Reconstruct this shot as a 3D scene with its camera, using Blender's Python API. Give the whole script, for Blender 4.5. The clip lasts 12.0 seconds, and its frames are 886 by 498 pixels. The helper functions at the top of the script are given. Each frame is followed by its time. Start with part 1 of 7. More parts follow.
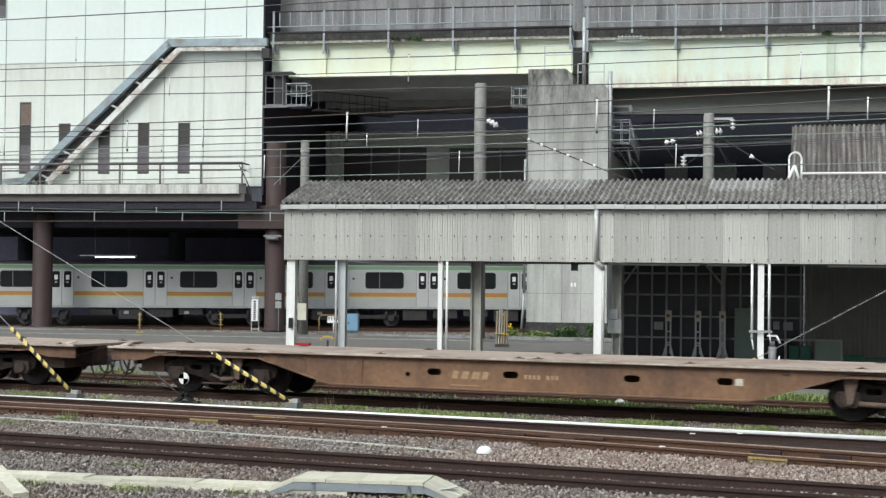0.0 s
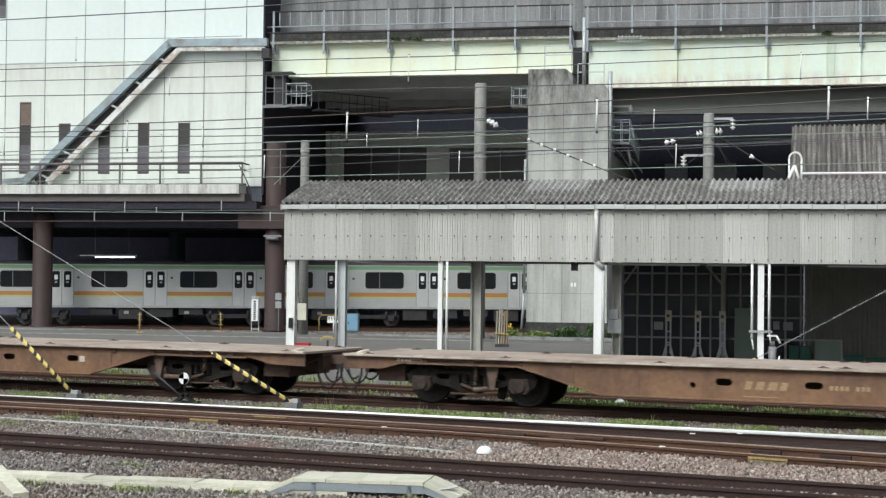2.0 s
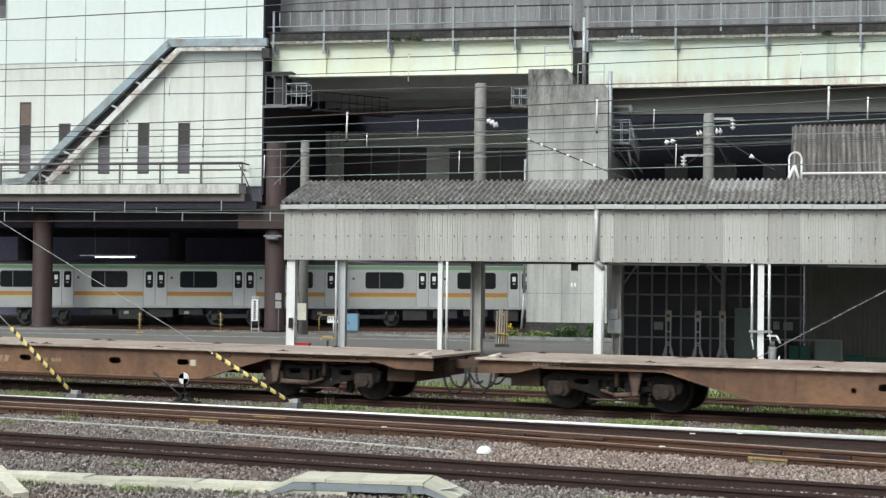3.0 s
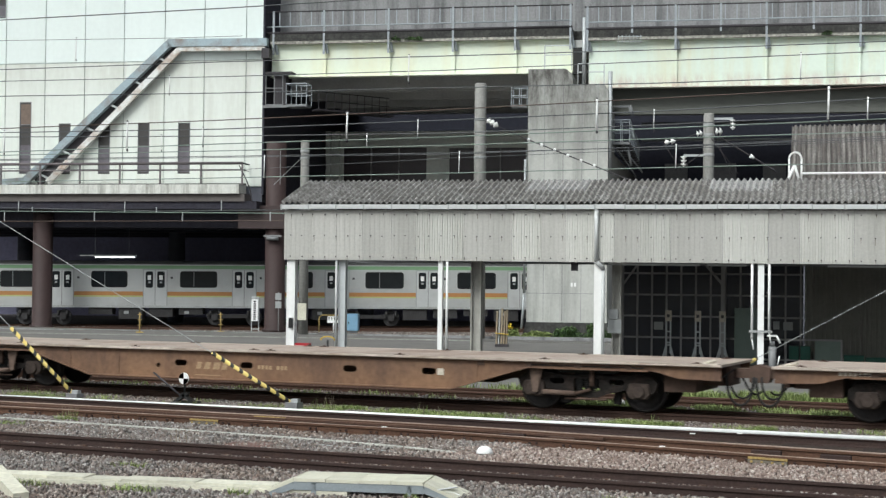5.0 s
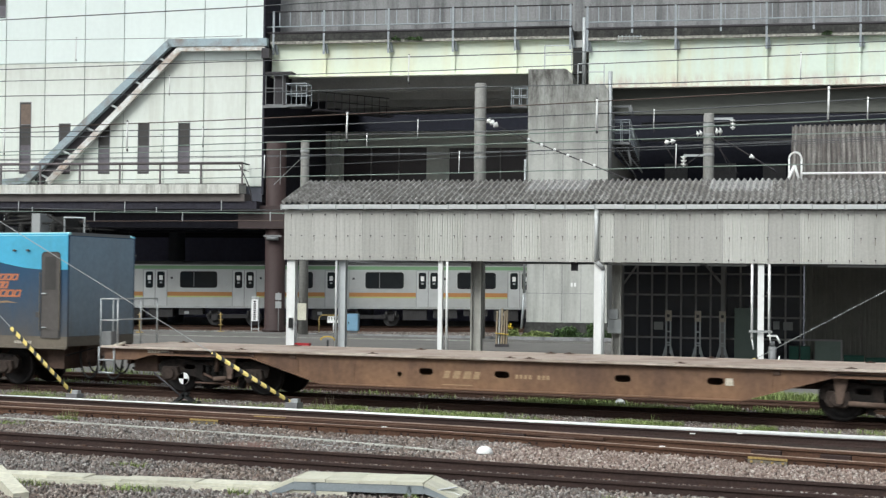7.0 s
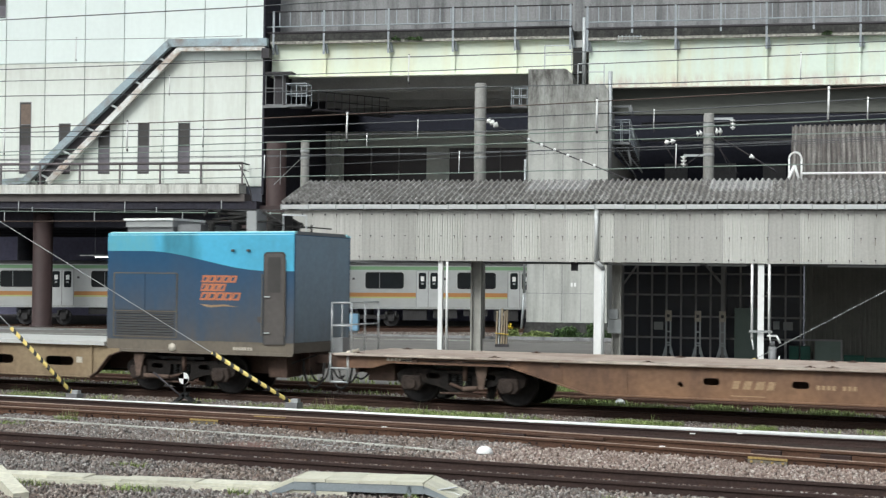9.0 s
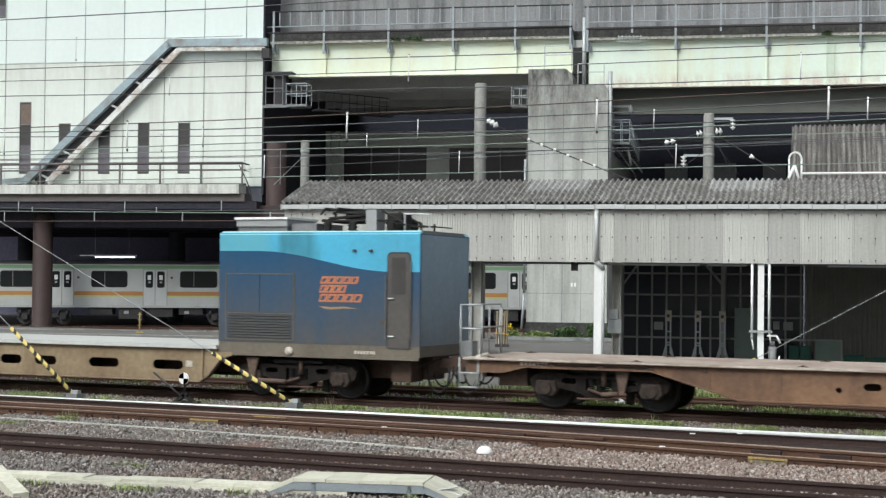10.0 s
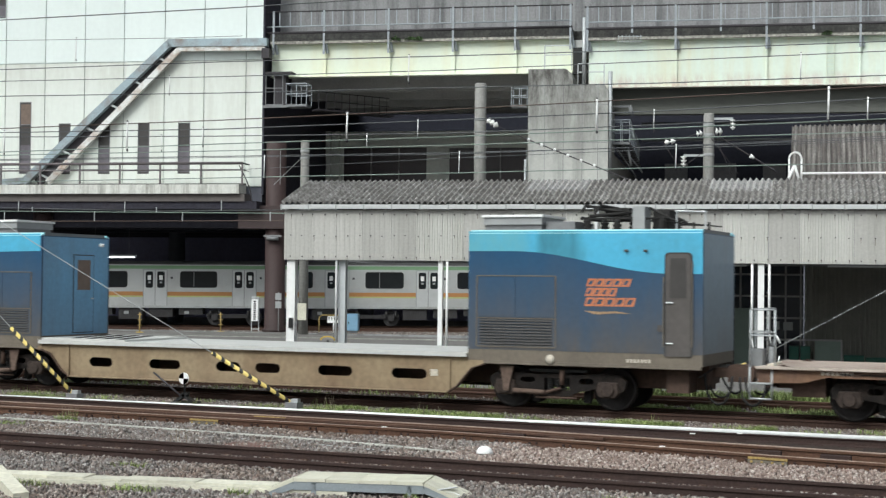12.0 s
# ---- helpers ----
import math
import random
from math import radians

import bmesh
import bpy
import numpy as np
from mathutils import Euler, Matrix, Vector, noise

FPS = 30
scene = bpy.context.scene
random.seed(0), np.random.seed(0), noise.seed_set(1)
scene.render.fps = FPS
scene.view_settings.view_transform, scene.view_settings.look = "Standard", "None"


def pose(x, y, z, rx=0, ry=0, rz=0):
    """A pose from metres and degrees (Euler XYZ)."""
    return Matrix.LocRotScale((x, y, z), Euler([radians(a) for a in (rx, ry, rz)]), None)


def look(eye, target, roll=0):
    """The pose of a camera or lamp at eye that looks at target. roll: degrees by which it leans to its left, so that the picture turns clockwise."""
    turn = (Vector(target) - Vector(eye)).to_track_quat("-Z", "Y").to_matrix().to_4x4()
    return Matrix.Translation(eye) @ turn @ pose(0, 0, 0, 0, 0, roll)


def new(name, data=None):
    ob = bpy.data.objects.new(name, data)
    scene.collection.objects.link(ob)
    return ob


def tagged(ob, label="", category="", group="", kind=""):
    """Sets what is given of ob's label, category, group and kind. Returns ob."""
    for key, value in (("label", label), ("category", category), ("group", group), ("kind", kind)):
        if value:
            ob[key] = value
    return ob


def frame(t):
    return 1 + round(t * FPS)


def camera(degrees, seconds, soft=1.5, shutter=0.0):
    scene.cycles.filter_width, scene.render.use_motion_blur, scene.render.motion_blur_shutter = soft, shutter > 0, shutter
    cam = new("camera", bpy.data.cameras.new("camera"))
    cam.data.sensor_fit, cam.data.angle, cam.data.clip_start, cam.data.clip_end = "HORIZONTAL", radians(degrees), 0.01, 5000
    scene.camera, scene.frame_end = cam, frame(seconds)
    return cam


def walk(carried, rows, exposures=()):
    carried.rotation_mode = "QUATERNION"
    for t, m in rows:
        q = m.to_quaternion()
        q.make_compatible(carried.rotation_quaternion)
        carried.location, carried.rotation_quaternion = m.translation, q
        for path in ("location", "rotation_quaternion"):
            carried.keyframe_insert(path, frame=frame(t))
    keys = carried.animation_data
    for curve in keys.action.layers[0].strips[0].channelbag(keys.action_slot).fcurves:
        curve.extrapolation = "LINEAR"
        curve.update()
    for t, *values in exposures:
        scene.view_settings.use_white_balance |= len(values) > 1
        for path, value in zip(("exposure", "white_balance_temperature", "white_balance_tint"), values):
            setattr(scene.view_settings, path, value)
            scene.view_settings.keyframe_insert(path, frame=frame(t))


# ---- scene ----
# ---- camera: stands still on a raised platform, a long lens across the yard ----
cam = camera(32.71, 12.0, soft=1.35, shutter=0.5)
EYE = Vector((0, 0, 2.45))
VIEW = look(EYE, EYE + Vector((-0.40430, 0.91435, 0.02241)), 0.573)
walk(cam, [(0, VIEW), (12, VIEW)], [(0, 0.20, 6180, 4), (12, 0.20, 6180, 4)])

# ---- light: bright overcast sky, a weak wide sun ----
world = bpy.data.worlds.new("overcast_sky")
scene.world = world
world.use_nodes = True
wn, wl = world.node_tree.nodes, world.node_tree.links
sky = wn.new("ShaderNodeTexSky")
sky.sky_type, sky.sun_disc = "NISHITA", False
sky.sun_elevation, sky.sun_rotation = radians(52), radians(200)
sky.air_density, sky.dust_density, sky.ozone_density = 1.0, 6.0, 1.0
grey = wn.new("ShaderNodeHueSaturation")
grey.inputs["Saturation"].default_value = 0.25
wl.new(sky.outputs["Color"], grey.inputs["Color"])
wl.new(grey.outputs["Color"], wn["Background"].inputs["Color"])
wn["Background"].inputs["Strength"].default_value = 0.13
sun = new("sun", bpy.data.lights.new("sun", "SUN"))
sun.data.energy, sun.data.angle, sun.data.color = 1.2, radians(14), (1.0, 0.97, 0.92)
sun.matrix_world = look((-20, -40, 60), (-10, 30, 0))


# ---- mesh helpers ----
def box(bm, x0, x1, y0, y1, z0, z1):
    v = [bm.verts.new(p) for p in ((x0, y0, z0), (x1, y0, z0), (x1, y1, z0), (x0, y1, z0),
                                   (x0, y0, z1), (x1, y0, z1), (x1, y1, z1), (x0, y1, z1))]
    for f in ((3, 2, 1, 0), (4, 5, 6, 7), (0, 1, 5, 4), (1, 2, 6, 5), (2, 3, 7, 6), (3, 0, 4, 7)):
        bm.faces.new([v[i] for i in f])
    return bm


def cyl(bm, a, b, r, r2=None, n=10, caps=True):
    a, b, r2 = Vector(a), Vector(b), r if r2 is None else r2
    q = (b - a).to_track_quat("Z", "Y")
    rings = []
    for p, rr in ((a, r), (b, r2)):
        rings.append([bm.verts.new(p + q @ Vector((rr * math.cos(k * math.tau / n), rr * math.sin(k * math.tau / n), 0))) for k in range(n)])
    for k in range(n):
        f = bm.faces.new((rings[0][k], rings[0][(k + 1) % n], rings[1][(k + 1) % n], rings[1][k]))
        f.smooth = n > 6
    if caps:
        bm.faces.new(rings[0][::-1])
        bm.faces.new(rings[1])
    return bm


def lathe(bm, centre, profile, n=14, axis="Z"):
    """profile: (radius, height) from bottom to top."""
    c, rings = Vector(centre), []
    for r, h in profile:
        ring = []
        for k in range(n):
            x, y = r * math.cos(k * math.tau / n), r * math.sin(k * math.tau / n)
            ring.append(bm.verts.new(c + (Vector((x, y, h)) if axis == "Z" else Vector((x, h, y)))))
        rings.append(ring)
    for lo, hi in zip(rings, rings[1:]):
        for k in range(n):
            f = bm.faces.new((lo[k], lo[(k + 1) % n], hi[(k + 1) % n], hi[k]))
            f.smooth = True
    bm.faces.new(rings[0][::-1])
    bm.faces.new(rings[-1])
    return bm


def plate(bm, outer, holes, y0, y1):
    """An upright plate in x and z between y0 and y1, with holes through it."""
    fronts = []
    for y in (y0, y1):
        edges, loops = [], []
        for loop in (outer, *holes):
            vs = [bm.verts.new((x, y, z)) for x, z in loop]
            edges += [bm.edges.new((vs[i - 1], vs[i])) for i in range(len(vs))]
            loops.append(vs)
        bmesh.ops.triangle_fill(bm, edges=edges, use_beauty=True)
        fronts.append(loops)
    for a, b in zip(*fronts):
        for i in range(len(a)):
            bm.faces.new((a[i - 1], a[i], b[i], b[i - 1]))
    bmesh.ops.recalc_face_normals(bm, faces=bm.faces)
    return bm


def slab(bm, outline, y0, y1):
    """A convex or simple outline in x and z, drawn out from y0 to y1."""
    a = [bm.verts.new((x, y0, z)) for x, z in outline]
    b = [bm.verts.new((x, y1, z)) for x, z in outline]
    bm.faces.new(a)
    bm.faces.new(b[::-1])
    for i in range(len(a)):
        bm.faces.new((a[i - 1], b[i - 1], b[i], a[i]))
    bmesh.ops.recalc_face_normals(bm, faces=bm.faces)
    return bm


def beam(bm, a, b, w, h):
    """A square bar from a to b, w wide across and h high."""
    a, b = Vector(a), Vector(b)
    d = (b - a).normalized()
    side = d.cross(Vector((0, 0, 1)))
    side = side.normalized() if side.length > 1e-4 else Vector((1, 0, 0))
    up = side.cross(d)
    v = [bm.verts.new(p + side * sx * w / 2 + up * sz * h / 2) for p in (a, b) for sx, sz in ((-1, -1), (1, -1), (1, 1), (-1, 1))]
    for f in ((3, 2, 1, 0), (4, 5, 6, 7), (0, 1, 5, 4), (1, 2, 6, 5), (2, 3, 7, 6), (3, 0, 4, 7)):
        bm.faces.new([v[i] for i in f])
    return bm


def tube(bm, pts, r, n=8):
    """A bent round tube through the points, in one piece."""
    rings = []
    for i, p in enumerate(pts):
        d = (Vector(pts[min(i + 1, len(pts) - 1)]) - Vector(pts[max(i - 1, 0)])).normalized()
        e = d.cross(Vector((0, 1, 0.001))).normalized()
        f = d.cross(e)
        rings.append([bm.verts.new(Vector(p) + e * r * math.cos(math.tau * k / n) + f * r * math.sin(math.tau * k / n)) for k in range(n)])
    for a, b in zip(rings, rings[1:]):
        for k in range(n):
            bm.faces.new((a[k - 1], a[k], b[k], b[k - 1])).smooth = True
    bm.faces.new(rings[0])
    bm.faces.new(rings[-1][::-1])
    bmesh.ops.recalc_face_normals(bm, faces=bm.faces)
    return bm


def oblong(cx, cz, w, h, n=6):
    r, out = h / 2, []
    for s, a0 in ((1, -90), (-1, 90)):
        for k in range(n + 1):
            a = radians(a0 + 180 * k / n)
            out.append((cx + s * (w / 2 - r) + r * math.cos(a), cz + r * math.sin(a)))
    return out


def soften(bm, r, seg=2):
    edges = [e for e in bm.edges if len(e.link_faces) == 2 and e.calc_face_angle(0) > 0.6]
    bmesh.ops.bevel(bm, geom=edges, offset=r, segments=seg, affect="EDGES", profile=0.6, clamp_overlap=True)
    return bm


def mesh_of(name, bm, material):
    me = bpy.data.meshes.new(name)
    bm.to_mesh(me)
    bm.free()
    me.materials.append(material)
    return me


def part(name, bm, material, parent=None, label=""):
    ob = new(name, mesh_of(name, bm, material))
    ob.parent = parent
    return tagged(ob, label)


def thing(name, m, label, category, group="", kind=""):
    ob = new(name)
    ob.empty_display_size = 0.2
    ob.matrix_basis = m
    return tagged(ob, label, category, group, kind)


def solid(name, bm, material, label, category, group="", kind="", m=None):
    ob = new(name, mesh_of(name, bm, material))
    if m is not None:
        ob.matrix_basis = m
    return tagged(ob, label, category, group, kind)


def B():
    return bmesh.new()


def piece(name, me, parent, m):
    ob = new(name, me)
    ob.parent = parent
    ob.matrix_basis = m
    return ob


# ---- materials ----
def mat(name, col, rough=0.7, metal=0.0, vary=0.25, scale=3.0, stain=None, amount=0.35, grain=40.0, bump=0.15, streak=False, rand=0.0, spec=0.4, film=None):
    m = bpy.data.materials.new(name)
    m.use_nodes = True
    n, l = m.node_tree.nodes, m.node_tree.links
    bs = n["Principled BSDF"]
    co = n.new("ShaderNodeTexCoord")
    src = co.outputs["Object"]
    if streak:
        mp = n.new("ShaderNodeMapping")
        mp.inputs["Scale"].default_value = (1, 1, 0.12) if streak is True else streak
        l.new(src, mp.inputs["Vector"])
        wide = mp.outputs["Vector"]
    else:
        wide = src
    big = n.new("ShaderNodeTexNoise")
    big.inputs["Scale"].default_value, big.inputs["Detail"].default_value, big.inputs["Roughness"].default_value = scale, 6, 0.65
    l.new(wide, big.inputs["Vector"])
    fine = n.new("ShaderNodeTexNoise")
    fine.inputs["Scale"].default_value, fine.inputs["Detail"].default_value = grain, 4
    l.new(src, fine.inputs["Vector"])
    ramp = n.new("ShaderNodeMapRange")
    ramp.inputs["From Min"].default_value, ramp.inputs["From Max"].default_value = 0.45, 0.75
    l.new(big.outputs["Fac"], ramp.inputs["Value"])
    mul = n.new("ShaderNodeMath")
    mul.operation = "MULTIPLY"
    mul.inputs[1].default_value = amount
    l.new(ramp.outputs["Result"], mul.inputs[0])
    mix = n.new("ShaderNodeMix")
    mix.data_type = "RGBA"
    mix.inputs["A"].default_value = (*col, 1)
    mix.inputs["B"].default_value = (*(stain or [c * 0.55 for c in col]), 1)
    l.new(mul.outputs["Value"], mix.inputs["Factor"])
    val = n.new("ShaderNodeMapRange")
    val.inputs["To Min"].default_value, val.inputs["To Max"].default_value = 1 - vary, 1 + vary
    val.inputs["From Min"].default_value, val.inputs["From Max"].default_value = 0.25, 0.75
    l.new(fine.outputs["Fac"], val.inputs["Value"])
    out = mix.outputs["Result"]
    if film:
        # a film of dirt, growth or painted-in shade that thickens from one height to another, broken up by noise
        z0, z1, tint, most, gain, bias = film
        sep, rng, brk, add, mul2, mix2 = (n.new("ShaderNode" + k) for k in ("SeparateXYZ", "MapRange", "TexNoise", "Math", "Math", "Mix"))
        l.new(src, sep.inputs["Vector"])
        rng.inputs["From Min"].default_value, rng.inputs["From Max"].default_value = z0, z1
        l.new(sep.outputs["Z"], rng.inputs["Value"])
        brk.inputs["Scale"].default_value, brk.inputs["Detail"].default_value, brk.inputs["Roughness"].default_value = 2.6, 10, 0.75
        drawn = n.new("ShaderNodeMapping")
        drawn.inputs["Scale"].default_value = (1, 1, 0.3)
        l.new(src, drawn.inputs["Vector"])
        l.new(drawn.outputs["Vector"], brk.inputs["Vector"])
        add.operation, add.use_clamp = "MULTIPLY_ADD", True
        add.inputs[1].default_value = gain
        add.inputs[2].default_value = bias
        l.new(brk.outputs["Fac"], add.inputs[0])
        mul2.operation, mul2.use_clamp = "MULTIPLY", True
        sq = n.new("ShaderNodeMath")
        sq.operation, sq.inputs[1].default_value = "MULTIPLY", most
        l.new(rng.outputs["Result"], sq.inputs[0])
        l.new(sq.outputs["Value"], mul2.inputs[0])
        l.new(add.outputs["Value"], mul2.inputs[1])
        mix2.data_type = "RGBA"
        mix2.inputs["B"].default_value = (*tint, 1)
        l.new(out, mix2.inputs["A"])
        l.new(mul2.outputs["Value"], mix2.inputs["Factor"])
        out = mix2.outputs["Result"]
    hs = n.new("ShaderNodeHueSaturation")
    l.new(out, hs.inputs["Color"])
    if rand:
        info = n.new("ShaderNodeObjectInfo")
        rr = n.new("ShaderNodeMapRange")
        rr.inputs["To Min"].default_value, rr.inputs["To Max"].default_value = 1 - rand, 1 + rand
        l.new(info.outputs["Random"], rr.inputs["Value"])
        mm = n.new("ShaderNodeMath")
        mm.operation = "MULTIPLY"
        l.new(rr.outputs["Result"], mm.inputs[0])
        l.new(val.outputs["Result"], mm.inputs[1])
        l.new(mm.outputs["Value"], hs.inputs["Value"])
    else:
        l.new(val.outputs["Result"], hs.inputs["Value"])
    l.new(hs.outputs["Color"], bs.inputs["Base Color"])
    bs.inputs["Roughness"].default_value, bs.inputs["Metallic"].default_value = rough, metal
    bs.inputs["Specular IOR Level"].default_value = spec
    if bump:
        bp = n.new("ShaderNodeBump")
        bp.inputs["Strength"].default_value, bp.inputs["Distance"].default_value = bump, 0.01
        l.new(fine.outputs["Fac"], bp.inputs["Height"])
        l.new(bp.outputs["Normal"], bs.inputs["Normal"])
    return m


def island_mat(name, cols, rough=0.9, grain=30, drift=None):
    """Loose pieces in one mesh: each takes its own shade between the colours given."""
    m = bpy.data.materials.new(name)
    m.use_nodes = True
    n, l = m.node_tree.nodes, m.node_tree.links
    geo = n.new("ShaderNodeNewGeometry")
    ramp = n.new("ShaderNodeValToRGB")
    el = ramp.color_ramp.elements
    while len(el) < len(cols):
        el.new(0.5)
    for i, c in enumerate(cols):
        el[i].position, el[i].color = i / (len(cols) - 1), (*c, 1)
    l.new(geo.outputs["Random Per Island"], ramp.inputs["Fac"])
    co = n.new("ShaderNodeTexCoord")
    fine = n.new("ShaderNodeTexNoise")
    fine.inputs["Scale"].default_value = grain
    l.new(co.outputs["Object"], fine.inputs["Vector"])
    hs = n.new("ShaderNodeHueSaturation")
    val = n.new("ShaderNodeMapRange")
    val.inputs["To Min"].default_value, val.inputs["To Max"].default_value = 0.6, 1.4
    l.new(fine.outputs["Fac"], val.inputs["Value"])
    l.new(val.outputs["Result"], hs.inputs["Value"])
    l.new(ramp.outputs["Color"], hs.inputs["Color"])
    out = hs.outputs["Color"]
    if drift:
        # broad patches of rust-tinted pieces
        wide, fac, mix = (n.new("ShaderNode" + k) for k in ("TexNoise", "MapRange", "Mix"))
        wide.inputs["Scale"].default_value, wide.inputs["Detail"].default_value = 0.55, 5
        l.new(co.outputs["Object"], wide.inputs["Vector"])
        fac.inputs["From Min"].default_value, fac.inputs["From Max"].default_value = 0.46, 0.66
        l.new(wide.outputs["Fac"], fac.inputs["Value"])
        mix.data_type, mix.blend_type = "RGBA", "MULTIPLY"
        mix.inputs["B"].default_value = (*drift, 1)
        l.new(fac.outputs["Result"], mix.inputs["Factor"])
        l.new(out, mix.inputs["A"])
        out = mix.outputs["Result"]
    l.new(out, n["Principled BSDF"].inputs["Base Color"])
    n["Principled BSDF"].inputs["Roughness"].default_value = rough
    return m


def stripes_mat(name, a, b, length, axis=0, slant=0.0):
    """Painted bands along one axis of the object."""
    m = bpy.data.materials.new(name)
    m.use_nodes = True
    n, l = m.node_tree.nodes, m.node_tree.links
    co, sep, md, lt, mix = (n.new("ShaderNode" + k) for k in ("TexCoord", "SeparateXYZ", "Math", "Math", "Mix"))
    l.new(co.outputs["Object"], sep.inputs["Vector"])
    md.operation, md.inputs[1].default_value = "FLOORED_MODULO", length
    lt.operation, lt.inputs[1].default_value = "LESS_THAN", length * 0.6
    if slant:
        lean = n.new("ShaderNodeMath")
        lean.operation, lean.inputs[1].default_value = "MULTIPLY_ADD", slant
        l.new(sep.outputs[0], lean.inputs[0])
        l.new(sep.outputs[axis], lean.inputs[2])
        l.new(lean.outputs["Value"], md.inputs[0])
    else:
        l.new(sep.outputs[axis], md.inputs[0])
    l.new(md.outputs["Value"], lt.inputs[0])
    mix.data_type = "RGBA"
    mix.inputs["A"].default_value, mix.inputs["B"].default_value = (*a, 1), (*b, 1)
    l.new(lt.outputs["Value"], mix.inputs["Factor"])
    l.new(mix.outputs["Result"], n["Principled BSDF"].inputs["Base Color"])
    n["Principled BSDF"].inputs["Roughness"].default_value = 0.6
    return m


GROUND = mat("ballast_ground", (0.11, 0.10, 0.093), 0.95, vary=0.5, scale=0.8, stain=(0.085, 0.065, 0.05), amount=0.5, grain=22, bump=0.8)
ASPHALT = mat("worn_asphalt", (0.155, 0.148, 0.138), 0.9, vary=0.2, scale=0.6, stain=(0.085, 0.08, 0.08), amount=0.6, grain=30, bump=0.2)
STONES = island_mat("ballast_stones", [(0.06, 0.05, 0.047), (0.20, 0.185, 0.175), (0.15, 0.112, 0.096), (0.44, 0.42, 0.395), (0.16, 0.143, 0.132), (0.27, 0.222, 0.195), (0.115, 0.095, 0.088), (0.33, 0.30, 0.28)], drift=(1.0, 0.90, 0.83))
WARMSTONES = island_mat("rusty_ballast_stones", [(0.10, 0.07, 0.06), (0.30, 0.235, 0.20), (0.19, 0.13, 0.105), (0.54, 0.475, 0.43), (0.23, 0.165, 0.14), (0.38, 0.31, 0.27), (0.15, 0.10, 0.085), (0.44, 0.38, 0.34)])
RUSTRAIL = mat("rusty_rail", (0.085, 0.045, 0.03), 0.75, 0.2, vary=0.3, scale=1.2, stain=(0.05, 0.032, 0.025), amount=0.6, grain=30)
BROWNRAIL = mat("orange_rust_rail", (0.092, 0.046, 0.027), 0.75, 0.1, vary=0.3, scale=0.8, stain=(0.07, 0.036, 0.024), amount=0.8, grain=30)
DARKRAIL = mat("dark_rail", (0.045, 0.030, 0.027), 0.8, 0.0, vary=0.3, scale=1.2, stain=(0.065, 0.039, 0.031), amount=0.6, grain=30, spec=0.15)
SLEEPER = mat("old_sleeper", (0.09, 0.075, 0.06), 0.95, vary=0.35, scale=4, grain=25, bump=0.5, rand=0.2)
BROWNDARK = mat("brown_dark_rail", (0.062, 0.037, 0.029), 0.8, 0.0, vary=0.3, scale=1.0, stain=(0.032, 0.022, 0.019), amount=0.6, grain=30, spec=0.15)
OILYWOOD = mat("oily_sleeper", (0.040, 0.030, 0.026), 0.95, vary=0.35, scale=4, grain=25, bump=0.5, rand=0.2, spec=0.1)
GREASEPLATE = mat("greased_plate", (0.030, 0.023, 0.021), 0.9, vary=0.3, scale=4, grain=20, spec=0.1)
CONC = mat("weathered_concrete", (0.28, 0.28, 0.285), 0.9, vary=0.16, scale=1.4, stain=(0.07, 0.07, 0.072), amount=0.95, grain=9, bump=0.25, streak=True)
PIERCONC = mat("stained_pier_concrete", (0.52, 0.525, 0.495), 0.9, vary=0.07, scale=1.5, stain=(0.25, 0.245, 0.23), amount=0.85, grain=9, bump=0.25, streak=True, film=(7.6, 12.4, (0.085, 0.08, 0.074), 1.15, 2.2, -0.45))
DARKCONC = mat("sooty_concrete", (0.15, 0.15, 0.155), 0.95, vary=0.2, scale=0.6, stain=(0.08, 0.08, 0.083), amount=0.6, grain=10, bump=0.2)
BLACKCONC = mat("mossy_concrete", (0.04, 0.04, 0.038), 0.95, vary=0.4, scale=2.2, stain=(0.12, 0.115, 0.105), amount=0.6, grain=8, bump=0.3)
WHITEWALL = mat("white_cladding", (0.745, 0.81, 0.785), 0.5, vary=0.025, scale=0.5, stain=(0.60, 0.64, 0.62), amount=0.3, grain=4, bump=0.02, streak=True, rand=0.02)
CREAMWALL = mat("cream_white_cladding", (0.73, 0.765, 0.715), 0.5, vary=0.03, scale=0.9, stain=(0.50, 0.50, 0.44), amount=0.7, grain=4, bump=0.02, streak=True, rand=0.03, film=(11.5, 13.8, (0.50, 0.49, 0.43), 0.6, 2.2, -0.6))
DIRTYWHITE = mat("stained_white_paint", (0.64, 0.64, 0.60), 0.7, vary=0.12, scale=2.6, stain=(0.17, 0.155, 0.13), amount=0.95, grain=8, bump=0.05, streak=True)
GIRDER = mat("cream_girder_paint", (0.78, 0.84, 0.70), 0.5, vary=0.03, scale=0.7, stain=(0.74, 0.70, 0.46), amount=0.7, grain=5, bump=0.03, streak=True, rand=0.03)
GIRDERRUST = mat("cream_girder_rusting", (0.75, 0.84, 0.74), 0.5, vary=0.03, scale=0.9, stain=(0.72, 0.68, 0.47), amount=0.65, grain=5, bump=0.03, streak=True, rand=0.03, film=(12.95, 12.2, (0.50, 0.33, 0.30), 0.9, 4.0, -1.6))
FASCIA = mat("grey_slate_sheet", (0.445, 0.435, 0.41), 0.85, vary=0.08, scale=1.0, stain=(0.29, 0.285, 0.26), amount=0.6, grain=14, bump=0.1, streak=True, rand=0.08)
